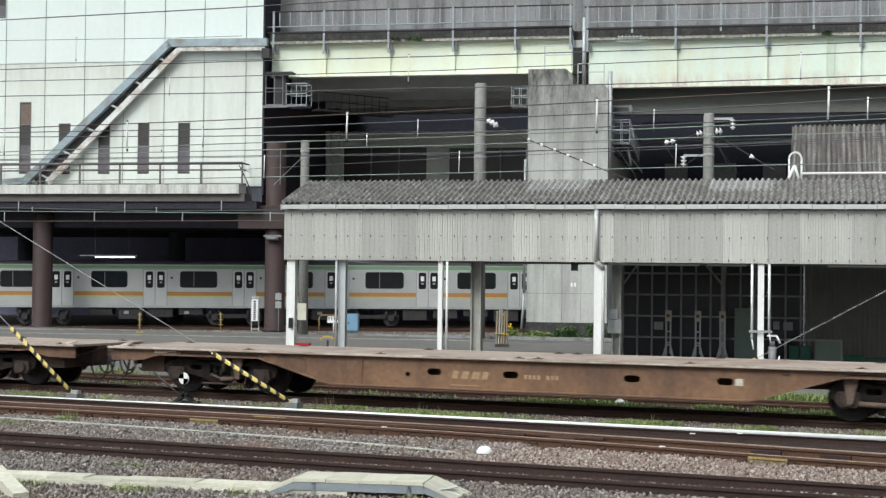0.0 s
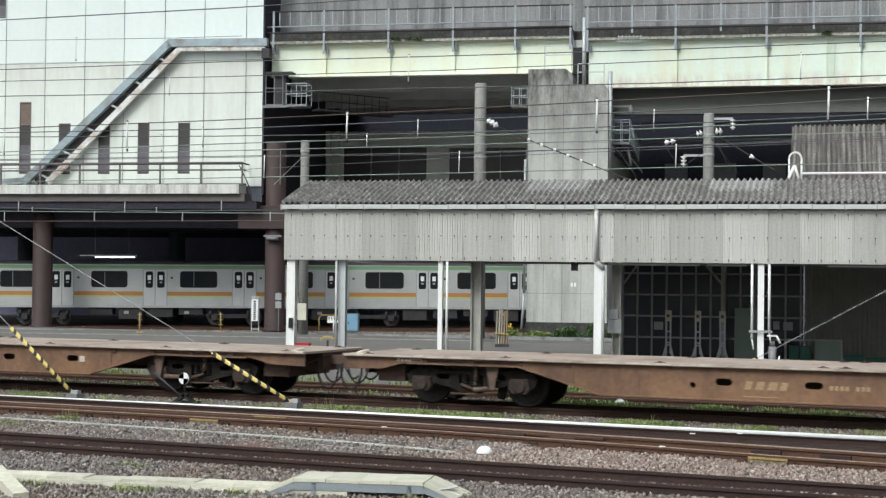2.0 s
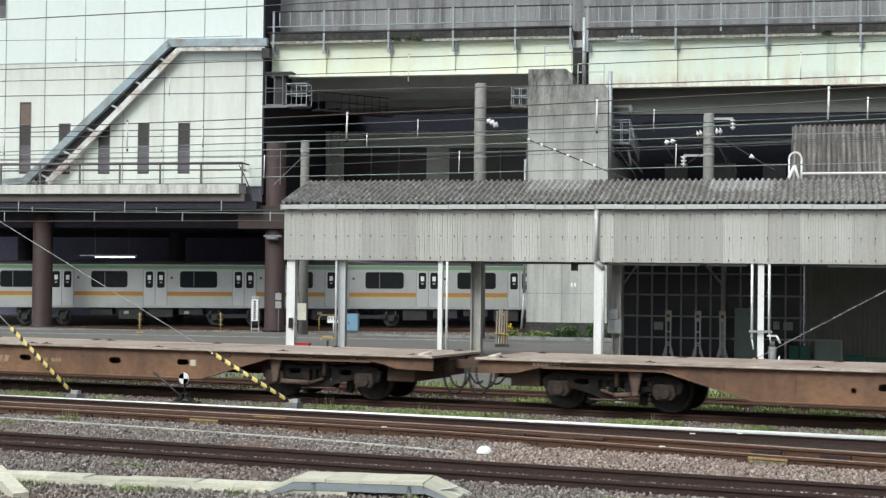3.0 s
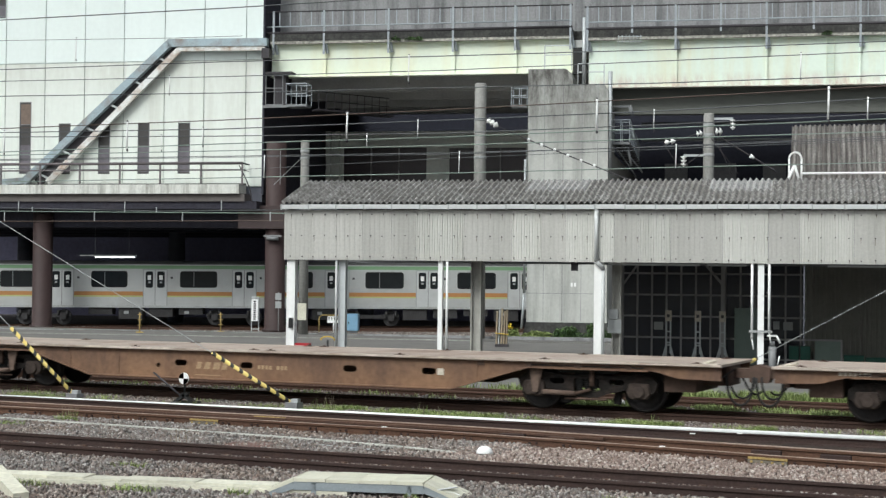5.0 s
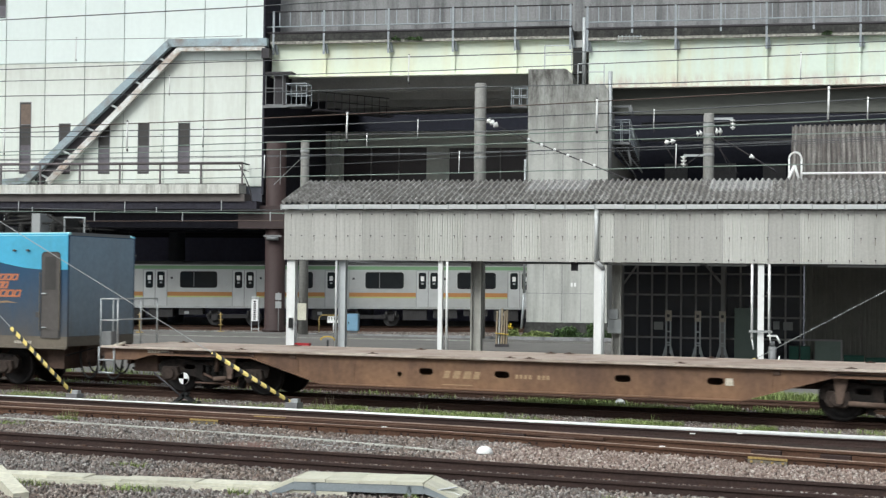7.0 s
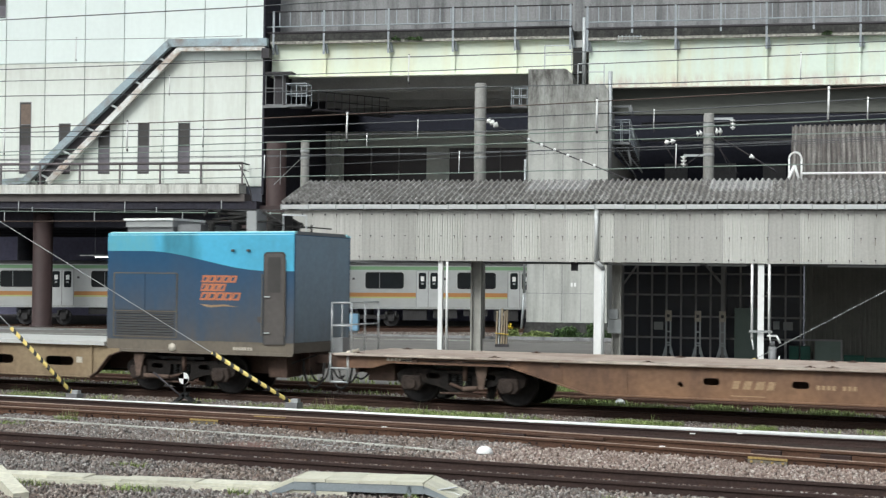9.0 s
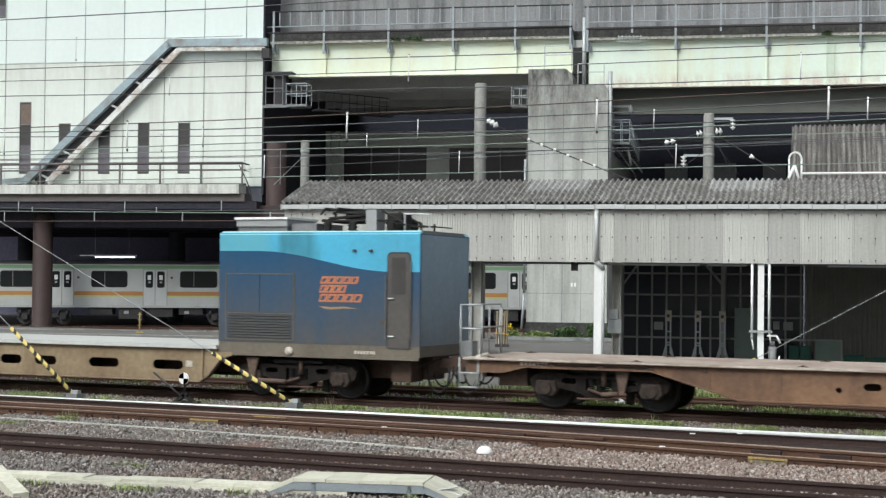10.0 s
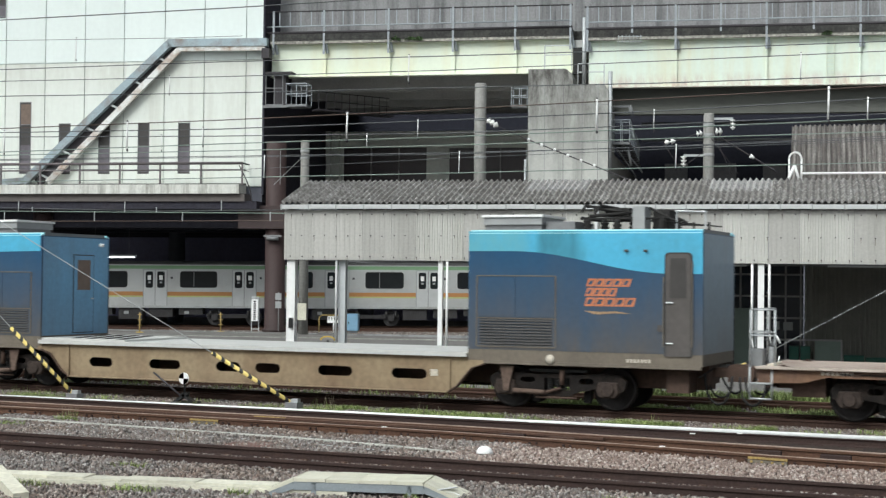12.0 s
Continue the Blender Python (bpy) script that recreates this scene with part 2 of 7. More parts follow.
ROOF = mat("weathered_corrugated_slate", (0.15, 0.142, 0.132), 0.9, vary=0.7, scale=3.5, stain=(0.42, 0.415, 0.40), amount=0.85, grain=16, bump=0.4)
# paler copy of the roof sheet: bright highlights put into the colour
ROOFSHINE = mat("highlight_corrugated_sheet", (0.36, 0.355, 0.345), 0.8, vary=0.4, scale=4.0, stain=(0.15, 0.145, 0.14), amount=0.9, grain=12)
GUTTER = mat("pale_gutter", (0.52, 0.53, 0.53), 0.6, vary=0.1, scale=2, stain=(0.30, 0.30, 0.29), amount=0.6, grain=8, bump=0.02)
WHITEPAINT = mat("white_post_paint", (0.84, 0.84, 0.83), 0.5, vary=0.04, scale=2, stain=(0.6, 0.58, 0.55), amount=0.35, grain=8, bump=0.03, streak=True)
GREYPAINT = mat("grey_post_paint", (0.33, 0.34, 0.34), 0.6, vary=0.08, scale=2, grain=8, bump=0.05)
GREYSTEEL = mat("grey_steel", (0.22, 0.225, 0.23), 0.6, 0.3, vary=0.1, scale=2, grain=10)
GALV = mat("galvanised_steel", (0.50, 0.52, 0.53), 0.5, 0.5, vary=0.1, scale=4, grain=15)
RAILSTEEL = mat("bluish_railing_paint", (0.36, 0.39, 0.42), 0.6, 0.2, vary=0.1, scale=2, grain=10)
DARKSTEEL = mat("dark_railing", (0.055, 0.05, 0.055), 0.6, 0.3, vary=0.1, scale=2, grain=10)
ROOFDARK = mat("old_brown_corrugated_slate", (0.095, 0.085, 0.079), 0.9, vary=0.4, scale=3.0, stain=(0.34, 0.325, 0.305), amount=0.95, grain=14, bump=0.3, streak=(2.4, 0.12, 0.12))
POSTWORN = mat("weathered_grey_post", (0.40, 0.39, 0.36), 0.7, vary=0.1, scale=2, stain=(0.15, 0.14, 0.125), amount=0.7, grain=10, bump=0.06, streak=True)
# near-black holds the deep shade under the viaduct in the colour
DEEPDARK = mat("void_shade_wall", (0.019, 0.020, 0.031), 0.95, vary=0.2, scale=0.5, grain=4)
UNDERFLOOR = mat("dusty_underfloor", (0.048, 0.046, 0.047), 0.85, vary=0.25, scale=2.5, stain=(0.03, 0.028, 0.027), amount=0.6, grain=12)
# paler than the wave band: sky glint on the slope put into the colour
CANTBLUE = mat("sky_glint_roof_edge", (0.44, 0.80, 0.87), 0.25, 0.0, vary=0.05, scale=1, stain=(0.30, 0.62, 0.70), amount=0.5, grain=8, bump=0.02)
FASCIARIB = mat("pale_ribbed_sheet", (0.52, 0.515, 0.485), 0.7, vary=0.06, scale=1.2, stain=(0.36, 0.35, 0.32), amount=0.6, grain=12, bump=0.06, streak=True, rand=0.1)
DRIP = mat("rust_drip", (0.17, 0.145, 0.115), 0.9, vary=0.2, scale=3, grain=20)
SHOPGLASS = mat("dark_blue_workshop_glass", (0.016, 0.018, 0.027), 0.25, vary=0.2, scale=1, amount=0.3, grain=4, bump=0.0)
# near-black tone: the deep shade under the station put into the colour
SOFFITDARK = mat("shade_dark_soffit", (0.034, 0.033, 0.045), 0.95, vary=0.25, scale=0.8, stain=(0.05, 0.043, 0.05), amount=0.5, grain=6)
RUSTWHITE = mat("rusting_white_paint", (0.72, 0.73, 0.71), 0.7, vary=0.1, scale=1.5, stain=(0.30, 0.16, 0.075), amount=0.95, grain=7, bump=0.06)
RAILBROWN = mat("brown_grey_railing_paint", (0.15, 0.13, 0.135), 0.6, 0.1, vary=0.12, scale=2, grain=10)
BLUEGREY = mat("blue_grey_beam", (0.34, 0.415, 0.455), 0.6, 0.2, vary=0.1, scale=1.3, stain=(0.20, 0.14, 0.10), amount=0.8, grain=10)
BROWNCOL = mat("brown_column_paint", (0.051, 0.033, 0.032), 0.55, vary=0.1, scale=1.0, stain=(0.035, 0.025, 0.025), amount=0.6, grain=8, bump=0.05)
JOINTGREY = mat("grey_joint_sealant", (0.46, 0.50, 0.50), 0.9, vary=0.3, scale=0.6, stain=(0.20, 0.20, 0.19), amount=0.8, grain=4, bump=0.0)
BLIND = mat("brown_window_blind", (0.17, 0.125, 0.10), 0.6, vary=0.15, scale=2, grain=6, bump=0.0)
LILACPANE = mat("lilac_grey_pane", (0.135, 0.122, 0.14), 0.4, vary=0.2, scale=1.5, grain=4, bump=0.0)
GLASS = mat("dark_window_glass", (0.018, 0.02, 0.022), 0.08, vary=0.1, scale=1, amount=0.1, grain=3, bump=0.0, spec=0.5)
TAUPEGLASS = mat("dusty_dark_window", (0.06, 0.056, 0.054), 0.3, vary=0.2, scale=1, grain=3, bump=0.0)
INTERIOR = mat("dim_back_wall", (0.125, 0.13, 0.155), 0.95, vary=0.15, scale=0.5, grain=4)
TRAINSTEEL = mat("brushed_train_steel", (0.50, 0.51, 0.505), 0.42, 0.35, vary=0.06, scale=1.5, stain=(0.39, 0.385, 0.375), amount=0.5, grain=12, bump=0.02)
TRAINROOF = mat("dark_train_roof", (0.10, 0.10, 0.10), 0.9, vary=0.15, scale=1, grain=6)
GREENBAND = mat("green_band", (0.21, 0.36, 0.20), 0.5, vary=0.05, amount=0.2)
ORANGEBAND = mat("orange_band", (0.45, 0.215, 0.075), 0.5, vary=0.05, amount=0.2)
LIMEBAND = mat("lime_band", (0.50, 0.53, 0.22), 0.5, vary=0.05, amount=0.2)
DOOREDGE = mat("pale_steel_edge", (0.57, 0.58, 0.58), 0.45, 0.2, vary=0.05, scale=2, grain=8, bump=0.02)
UNDER = mat("black_underframe", (0.022, 0.021, 0.02), 0.8, 0.1, vary=0.3, scale=3, grain=15)
GREASE = mat("grimy_bogie_iron", (0.016, 0.0135, 0.0125), 0.85, 0.0, vary=0.4, scale=3, stain=(0.052, 0.037, 0.03), amount=0.75, grain=16, spec=0.2)
WHEELIRON = mat("sooty_wheel_iron", (0.021, 0.018, 0.018), 0.6, 0.2, vary=0.3, scale=3, stain=(0.045, 0.036, 0.031), amount=0.5, grain=14)
AXLEBOX = mat("dusty_brown_casting", (0.052, 0.039, 0.033), 0.85, vary=0.3, scale=5, stain=(0.024, 0.019, 0.017), amount=0.8, grain=16, spec=0.2)
PALERUST = mat("pale_rusty_bracket", (0.128, 0.088, 0.068), 0.8, vary=0.25, scale=5, stain=(0.08, 0.05, 0.038), amount=0.8, grain=14)
# film darkens the girder towards the deck: overhang shade put into the colour
RUSTCAR = mat("rust_brown_wagon", (0.215, 0.122, 0.070), 0.8, 0.0, vary=0.18, scale=0.9, stain=(0.075, 0.043, 0.032), amount=1.0, grain=11, bump=0.1, streak=(1, 1, 0.3), film=(0.5, 0.98, (0.105, 0.066, 0.055), 0.9, 1.8, -0.35))
EDGEWORN = mat("scuffed_pale_steel_edge", (0.52, 0.445, 0.385), 0.5, 0.0, vary=0.2, scale=0.8, stain=(0.20, 0.125, 0.09), amount=0.95, grain=10, bump=0.08)
RUSTDARK = mat("dark_rust_wagon", (0.09, 0.056, 0.042), 0.8, 0.0, vary=0.2, scale=2, grain=14, bump=0.15)
DECKRUST = mat("worn_wagon_deck", (0.41, 0.335, 0.28), 0.6, 0.0, vary=0.2, scale=0.75, stain=(0.185, 0.108, 0.08), amount=0.95, grain=9, bump=0.12)
TANCAR = mat("dusty_tan_wagon", (0.295, 0.225, 0.14), 0.75, 0.0, vary=0.16, scale=0.7, stain=(0.155, 0.095, 0.055), amount=0.95, grain=9, bump=0.06, streak=(1, 1, 0.35), film=(0.55, 0.25, (0.14, 0.10, 0.07), 0.7, 2.0, -0.5))
DECKWHITE = mat("pale_grey_deck", (0.55, 0.55, 0.53), 0.55, 0.1, vary=0.08, scale=1.4, stain=(0.45, 0.43, 0.40), amount=0.4, grain=10)
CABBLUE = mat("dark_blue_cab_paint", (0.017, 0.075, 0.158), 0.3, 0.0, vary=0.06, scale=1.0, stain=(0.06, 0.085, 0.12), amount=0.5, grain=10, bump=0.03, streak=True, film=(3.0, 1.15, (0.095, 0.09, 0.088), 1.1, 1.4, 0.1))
CABLIGHT = mat("light_blue_cab_paint", (0.10, 0.44, 0.66), 0.22, 0.0, vary=0.05, scale=0.7, stain=(0.09, 0.27, 0.35), amount=0.7, grain=8, bump=0.02)
CABDOOR = mat("grimy_cab_door", (0.095, 0.085, 0.08), 0.6, vary=0.1, scale=2, grain=10)
CABSKIRT = mat("dusty_cab_skirt", (0.165, 0.14, 0.11), 0.75, vary=0.12, scale=1.2, stain=(0.095, 0.08, 0.066), amount=0.7, grain=12, streak=True)
LOGOORANGE = mat("orange_lettering", (0.55, 0.20, 0.09), 0.5, vary=0.2, amount=0.4, scale=9, stain=(0.12, 0.12, 0.17))
FADED = mat("faded_stencil", (0.36, 0.245, 0.145), 0.8, vary=0.25, grain=25)
PALEMARK = mat("pale_stencil", (0.55, 0.50, 0.42), 0.8, vary=0.2, grain=25)
WHITE = mat("white_enamel", (0.85, 0.85, 0.84), 0.4, vary=0.03, amount=0.15, bump=0.02)
BLACK = mat("black_enamel", (0.015, 0.015, 0.015), 0.5, vary=0.1, amount=0.1)
YELLOW = mat("yellow_paint", (0.50, 0.34, 0.06), 0.6, vary=0.15, amount=0.4)
RED = mat("red_paint", (0.40, 0.02, 0.03), 0.6, vary=0.08)
BLUEBOX = mat("light_blue_box_paint", (0.24, 0.42, 0.58), 0.5, vary=0.05)
GREENLOCK = mat("grey_green_locker", (0.18, 0.23, 0.20), 0.6, vary=0.06)
GREENBOX = mat("dark_green_crate", (0.02, 0.09, 0.065), 0.6, vary=0.1)
LATTICE = mat("grey_lattice_paint", (0.30, 0.29, 0.285), 0.7, vary=0.08)
SHEDWALL = mat("dim_ribbed_sheet", (0.20, 0.197, 0.172), 0.85, vary=0.1, scale=2, grain=8)
WIRE = mat("grey_wire", (0.085, 0.09, 0.095), 0.5, 0.6, vary=0.1, grain=2, bump=0)
WIREGREEN = mat("verdigris_wire", (0.20, 0.25, 0.22), 0.6, 0.4, vary=0.1, grain=2, bump=0)
WIREBROWN = mat("copper_brown_wire", (0.09, 0.066, 0.055), 0.6, 0.5, vary=0.1, grain=2, bump=0)
PORCELAIN = mat("white_porcelain", (0.8, 0.8, 0.78), 0.25, vary=0.03, amount=0.15, bump=0)
TROUGH = mat("pale_concrete_trough", (0.60, 0.58, 0.48), 0.9, vary=0.15, scale=2, stain=(0.36, 0.34, 0.26), amount=0.6, grain=14, bump=0.2, rand=0.14)
WALKWAY = mat("cream_walkway_board", (0.60, 0.585, 0.48), 0.8, vary=0.08, scale=1.5, stain=(0.42, 0.40, 0.31), amount=0.5, grain=12, bump=0.1, rand=0.08)
WALKGREY = mat("blue_grey_walkway_side", (0.25, 0.28, 0.30), 0.7, vary=0.1)
PLANK = mat("weathered_plank", (0.26, 0.21, 0.15), 0.85, vary=0.25, scale=2, grain=20, rand=0.2)
LEAF = island_mat("weed_leaves", [(0.11, 0.155, 0.045), (0.22, 0.285, 0.085), (0.34, 0.385, 0.15)], 0.7)
SHRUB = island_mat("shrub_leaves", [(0.02, 0.05, 0.015), (0.05, 0.10, 0.025), (0.09, 0.15, 0.04)], 0.6)
FLOWER = island_mat("yellow_flowers", [(0.7, 0.5, 0.03), (0.8, 0.62, 0.05)], 0.7)
# cab ends are paler than the sides: sky reflection put into their colour
CABEND = mat("sky_lit_grimy_end", (0.225, 0.32, 0.41), 0.4, vary=0.1, scale=0.8, stain=(0.17, 0.18, 0.19), amount=0.7, grain=10, bump=0.03, streak=True, film=(3.0, 1.1, (0.17, 0.165, 0.155), 1.0, 1.3, 0.0))
CABENDBLUE = mat("sky_lit_blue_end", (0.165, 0.36, 0.56), 0.35, vary=0.1, scale=0.8, stain=(0.14, 0.22, 0.30), amount=0.6, grain=10, bump=0.03, streak=True, film=(2.4, 1.1, (0.13, 0.16, 0.19), 0.7, 1.3, 0.0))
OLDYELLOW = mat("worn_yellow_paint", (0.36, 0.26, 0.09), 0.75, vary=0.3, scale=6, stain=(0.15, 0.10, 0.06), amount=0.8, grain=20)
POSTGREY = mat("pale_grey_post_paint", (0.50, 0.52, 0.53), 0.55, vary=0.06, scale=2, stain=(0.35, 0.35, 0.34), amount=0.4, grain=8, bump=0.04, streak=True)
SLAT = mat("dark_louvre", (0.05, 0.048, 0.047), 0.7, vary=0.1)
PALELIP = mat("pale_crumbling_concrete", (0.40, 0.39, 0.35), 0.95, vary=0.5, scale=3.5, stain=(0.09, 0.085, 0.08), amount=0.95, grain=9, bump=0.5)
DECKMARK = mat("matt_black_marking", (0.03, 0.03, 0.03), 1.0, vary=0.2, amount=0.3, spec=0.0)
VIACONC = mat("shaded_viaduct_concrete", (0.60, 0.60, 0.585), 0.95, vary=0.12, scale=0.6, stain=(0.34, 0.34, 0.335), amount=0.6, grain=10, bump=0.2)
POLECONC = mat("grey_pole_concrete", (0.285, 0.28, 0.265), 0.9, vary=0.16, scale=2.2, stain=(0.12, 0.115, 0.105), amount=0.9, grain=10, bump=0.15, streak=True)
STRIPE = stripes_mat("black_and_yellow_bands", (0.02, 0.02, 0.02), (0.72, 0.56, 0.17), 0.24, 2, 1.5)


def repaint(m, spans):
    """Duller repainted stretches along x, with ragged soft borders: (from, to, tint, depth, noise scale)."""
    n, l = m.node_tree.nodes, m.node_tree.links
    bs = n["Principled BSDF"]
    co, sep, mp = n.new("ShaderNodeTexCoord"), n.new("ShaderNodeSeparateXYZ"), n.new("ShaderNodeMapping")
    l.new(co.outputs["Object"], sep.inputs["Vector"])
    l.new(co.outputs["Object"], mp.inputs["Vector"])
    mp.inputs["Scale"].default_value = (1, 1, 0.45)
    for a, b, tint, depth, size in spans:
        grain, up, down, cut, most, mix = (n.new("ShaderNode" + k) for k in ("TexNoise", "MapRange", "MapRange", "Math", "Math", "Mix"))
        grain.inputs["Scale"].default_value, grain.inputs["Detail"].default_value = size, 5
        l.new(mp.outputs["Vector"], grain.inputs["Vector"])
        shift = n.new("ShaderNodeMath")
        shift.operation, shift.inputs[1].default_value = "MULTIPLY_ADD", 0.5
        l.new(grain.outputs["Fac"], shift.inputs[0])
        l.new(sep.outputs["X"], shift.inputs[2])
        for r, p, q in ((up, a + 0.12, a + 0.42), (down, b + 0.38, b + 0.08)):
            r.interpolation_type = "SMOOTHSTEP"
            r.inputs["From Min"].default_value, r.inputs["From Max"].default_value = p, q
            l.new(shift.outputs["Value"], r.inputs["Value"])
        cut.operation = most.operation = "MULTIPLY"
        l.new(up.outputs["Result"], cut.inputs[0])
        l.new(down.outputs["Result"], cut.inputs[1])
        l.new(cut.outputs["Value"], most.inputs[0])
        speck = n.new("ShaderNodeMapRange")
        speck.inputs["From Min"].default_value, speck.inputs["From Max"].default_value = 0.3, 0.6
        speck.inputs["To Min"].default_value, speck.inputs["To Max"].default_value = depth * 0.55, depth
        l.new(grain.outputs["Fac"], speck.inputs["Value"])
        l.new(speck.outputs["Result"], most.inputs[1])
        mix.data_type = "RGBA"
        mix.inputs["B"].default_value = (*tint, 1)
        l.new(most.outputs["Value"], mix.inputs["Factor"])
        l.new(bs.inputs["Base Color"].links[0].from_socket, mix.inputs["A"])
        l.new(mix.outputs["Result"], bs.inputs["Base Color"])


repaint(CABLIGHT, ((4.9, 6.25, (0.14, 0.40, 0.47), 0.8, 7.0), (6.45, 7.35, (0.055, 0.215, 0.28), 0.95, 3.0)))
LAMPGLOW = bpy.data.materials.new("fluorescent_tube")
LAMPGLOW.use_nodes = True
LAMPGLOW.node_tree.nodes["Principled BSDF"].inputs["Emission Color"].default_value = (1, 1, 0.97, 1)
LAMPGLOW.node_tree.nodes["Principled BSDF"].inputs["Emission Strength"].default_value = 3.0

# ---- ground and tracks ----
solid("ground", box(B(), -600, 600, -300, 900, -0.6, -0.16), GROUND, "grey ballast and dirt of a rail yard", "ground", kind="structure")


def rail(parent, y, metal, head=None, x0=-80.0, x1=45.0, top=0.0):
    prof = [(-0.0635, -0.153), (0.0635, -0.153), (0.0635, -0.141), (0.012, -0.125), (0.008, -0.05), (0.032, -0.038), (0.0325, -0.006), (0.027, 0.0), (-0.027, 0.0), (-0.0325, -0.006), (-0.032, -0.038), (-0.008, -0.05), (-0.012, -0.125), (-0.0635, -0.141)]
    bm = B()
    a = [bm.verts.new((x0, y + p, z + top)) for p, z in prof]
    b = [bm.verts.new((x1, y + p, z + top)) for p, z in prof]
    for i in range(len(a)):
        bm.faces.new((a[i - 1], a[i], b[i], b[i - 1]))
    bm.faces.new(a)
    bm.faces.new(b[::-1])
    bmesh.ops.recalc_face_normals(bm, faces=bm.faces)
    ob = part("rail", bm, metal, parent)
    if head:
        bm = box(B(), x0, x1, y - 0.036, y + 0.036, top - 0.030, top + 0.003)
        part("worn_head", soften(bm, 0.006, 1), head, ob, "bright worn rail head")
    return ob


def track(centre, label, metal, heads=(None, None), top=0.0):
    t = thing("railway_track", pose(0, 0, 0), label, "track", "yard tracks", "structure")
    for s, h in zip((-1, 1), heads):
        rail(t, centre + s * 0.566, metal, h, top=top)
    me = mesh_of("sleeper", soften(box(B(), -0.11, 0.11, -1.05, 1.05, -0.14, 0.0), 0.02, 1), SLEEPER)
    for k in range(48):
        piece("sleeper", me, t, pose(-29.5 + k * 0.65 + random.uniform(-0.02, 0.02), centre, -0.145 + top, 0, 0, random.uniform(-1, 1)))
    bm = B()
    for k in range(48):
        for s in (-1, 1):
            for o in (-0.085, 0.085):
                box(bm, -29.55 + k * 0.65, -29.45 + k * 0.65, centre + s * 0.566 + o - 0.03, centre + s * 0.566 + o + 0.03, -0.15 + top, -0.118 + top)
    tagged(part("rail_clips", bm, RUSTRAIL, t), kind="stuff")
    return t


track(18.73, "dark rusty railway track on stone ballast", DARKRAIL)
near = thing("railway_track", pose(0, 0, 0), "rust-brown points, two rails curving away from one bright rail", "track", "yard tracks", "structure")
SLEEP = mesh_of("sleeper", soften(box(B(), -0.11, 0.11, -1.6, 1.05, -0.14, 0.0), 0.02, 1), OILYWOOD)
for k in range(48):
    piece("sleeper", SLEEP, near, pose(-29.5 + k * 0.65 + random.uniform(-0.02, 0.02), 24.70, -0.145, 0, 0, random.uniform(-1, 1)))
rail(near, 25.24, DARKRAIL, top=-0.004)
part("oily_ballast", box(B(), -13.0, 3.0, 22.5, 25.1, -0.2, -0.148), mat("oil_soaked_ballast", (0.046, 0.036, 0.031), 0.95, vary=0.5, scale=2.5, stain=(0.085, 0.055, 0.04), amount=0.7, grain=24, bump=0.8, spec=0.1), near, "oil-dark ballast between the points")


def swept(points, x):
    """Smooth course of a curved rail through a few plan points."""
    for i in range(len(points) - 1):
        (xa, ya), (xb, yb) = points[i], points[i + 1]
        if xa <= x <= xb:
            f = (x - xa) / (xb - xa)
            before, after = points[max(0, i - 1)], points[min(len(points) - 1, i + 2)]
            ma = (yb - before[1]) / (xb - before[0]) * (xb - xa)
            mb = (after[1] - ya) / (after[0] - xa) * (xb - xa)
            return (2 * f ** 3 - 3 * f * f + 1) * ya + (f ** 3 - 2 * f * f + f) * ma + (-2 * f ** 3 + 3 * f * f) * yb + (f ** 3 - f * f) * mb
    return points[-1][1]


def curved_rail(parent, points, metal, top=0.0, n=60):
    prof = [(-0.0635, -0.153), (0.0635, -0.153), (0.0635, -0.141), (0.012, -0.125), (0.008, -0.05), (0.032, -0.038), (0.0325, -0.006), (0.027, 0.0), (-0.027, 0.0), (-0.0325, -0.006), (-0.032, -0.038), (-0.008, -0.05), (-0.012, -0.125), (-0.0635, -0.141)]
    bm, rings = B(), []
    for k in range(n + 1):
        x = points[0][0] + (points[-1][0] - points[0][0]) * k / n
        y = swept(points, x)
        rings.append([bm.verts.new((x, y + p, z + top)) for p, z in prof])
    for a, b in zip(rings, rings[1:]):
        for i in range(len(prof)):
            bm.faces.new((a[i - 1], a[i], b[i], b[i - 1]))
    bm.faces.new(rings[0])
    bm.faces.new(rings[-1][::-1])
    bmesh.ops.recalc_face_normals(bm, faces=bm.faces)
    return part("rail", bm, metal, parent, "orange-rusty curved rail")


BLADE = [(-60, 24.05), (-20, 24.02), (-14, 23.98), (-10.5, 23.85), (-8.2, 23.60), (-6.2, 23.40), (-4.0, 23.13), (-2.9, 22.97), (2.0, 22.2)]
OUTER = [(-60, 23.2), (-20, 23.16), (-15.6, 23.13), (-12.1, 23.02), (-9.9, 22.84), (-7.9, 22.56), (-5.9, 22.24), (-4.2, 21.93), (-2.9, 21.74), (2.0, 20.9)]
curved_rail(near, BLADE, BROWNRAIL, -0.004)
curved_rail(near, OUTER, BROWNRAIL, 0.0)
for x0, x1, off, m in ((-26.0, -7.5, 0.062, RUSTRAIL), (-13.0, -9.0, -0.35, DARKRAIL)):
    curved_rail(near, [(x0 + (x1 - x0) * k / 6, swept(BLADE, x0 + (x1 - x0) * k / 6) - off) for k in range(7)], m, -0.03, 24)
# pale tubes along the near edge: highlights of the rail heads put into shape
HEADSHINE = mat("rail_head_highlight", (0.30, 0.225, 0.185), 0.5, vary=0.25, scale=1.5, stain=(0.12, 0.07, 0.05), amount=0.8, grain=20, spec=0.3)
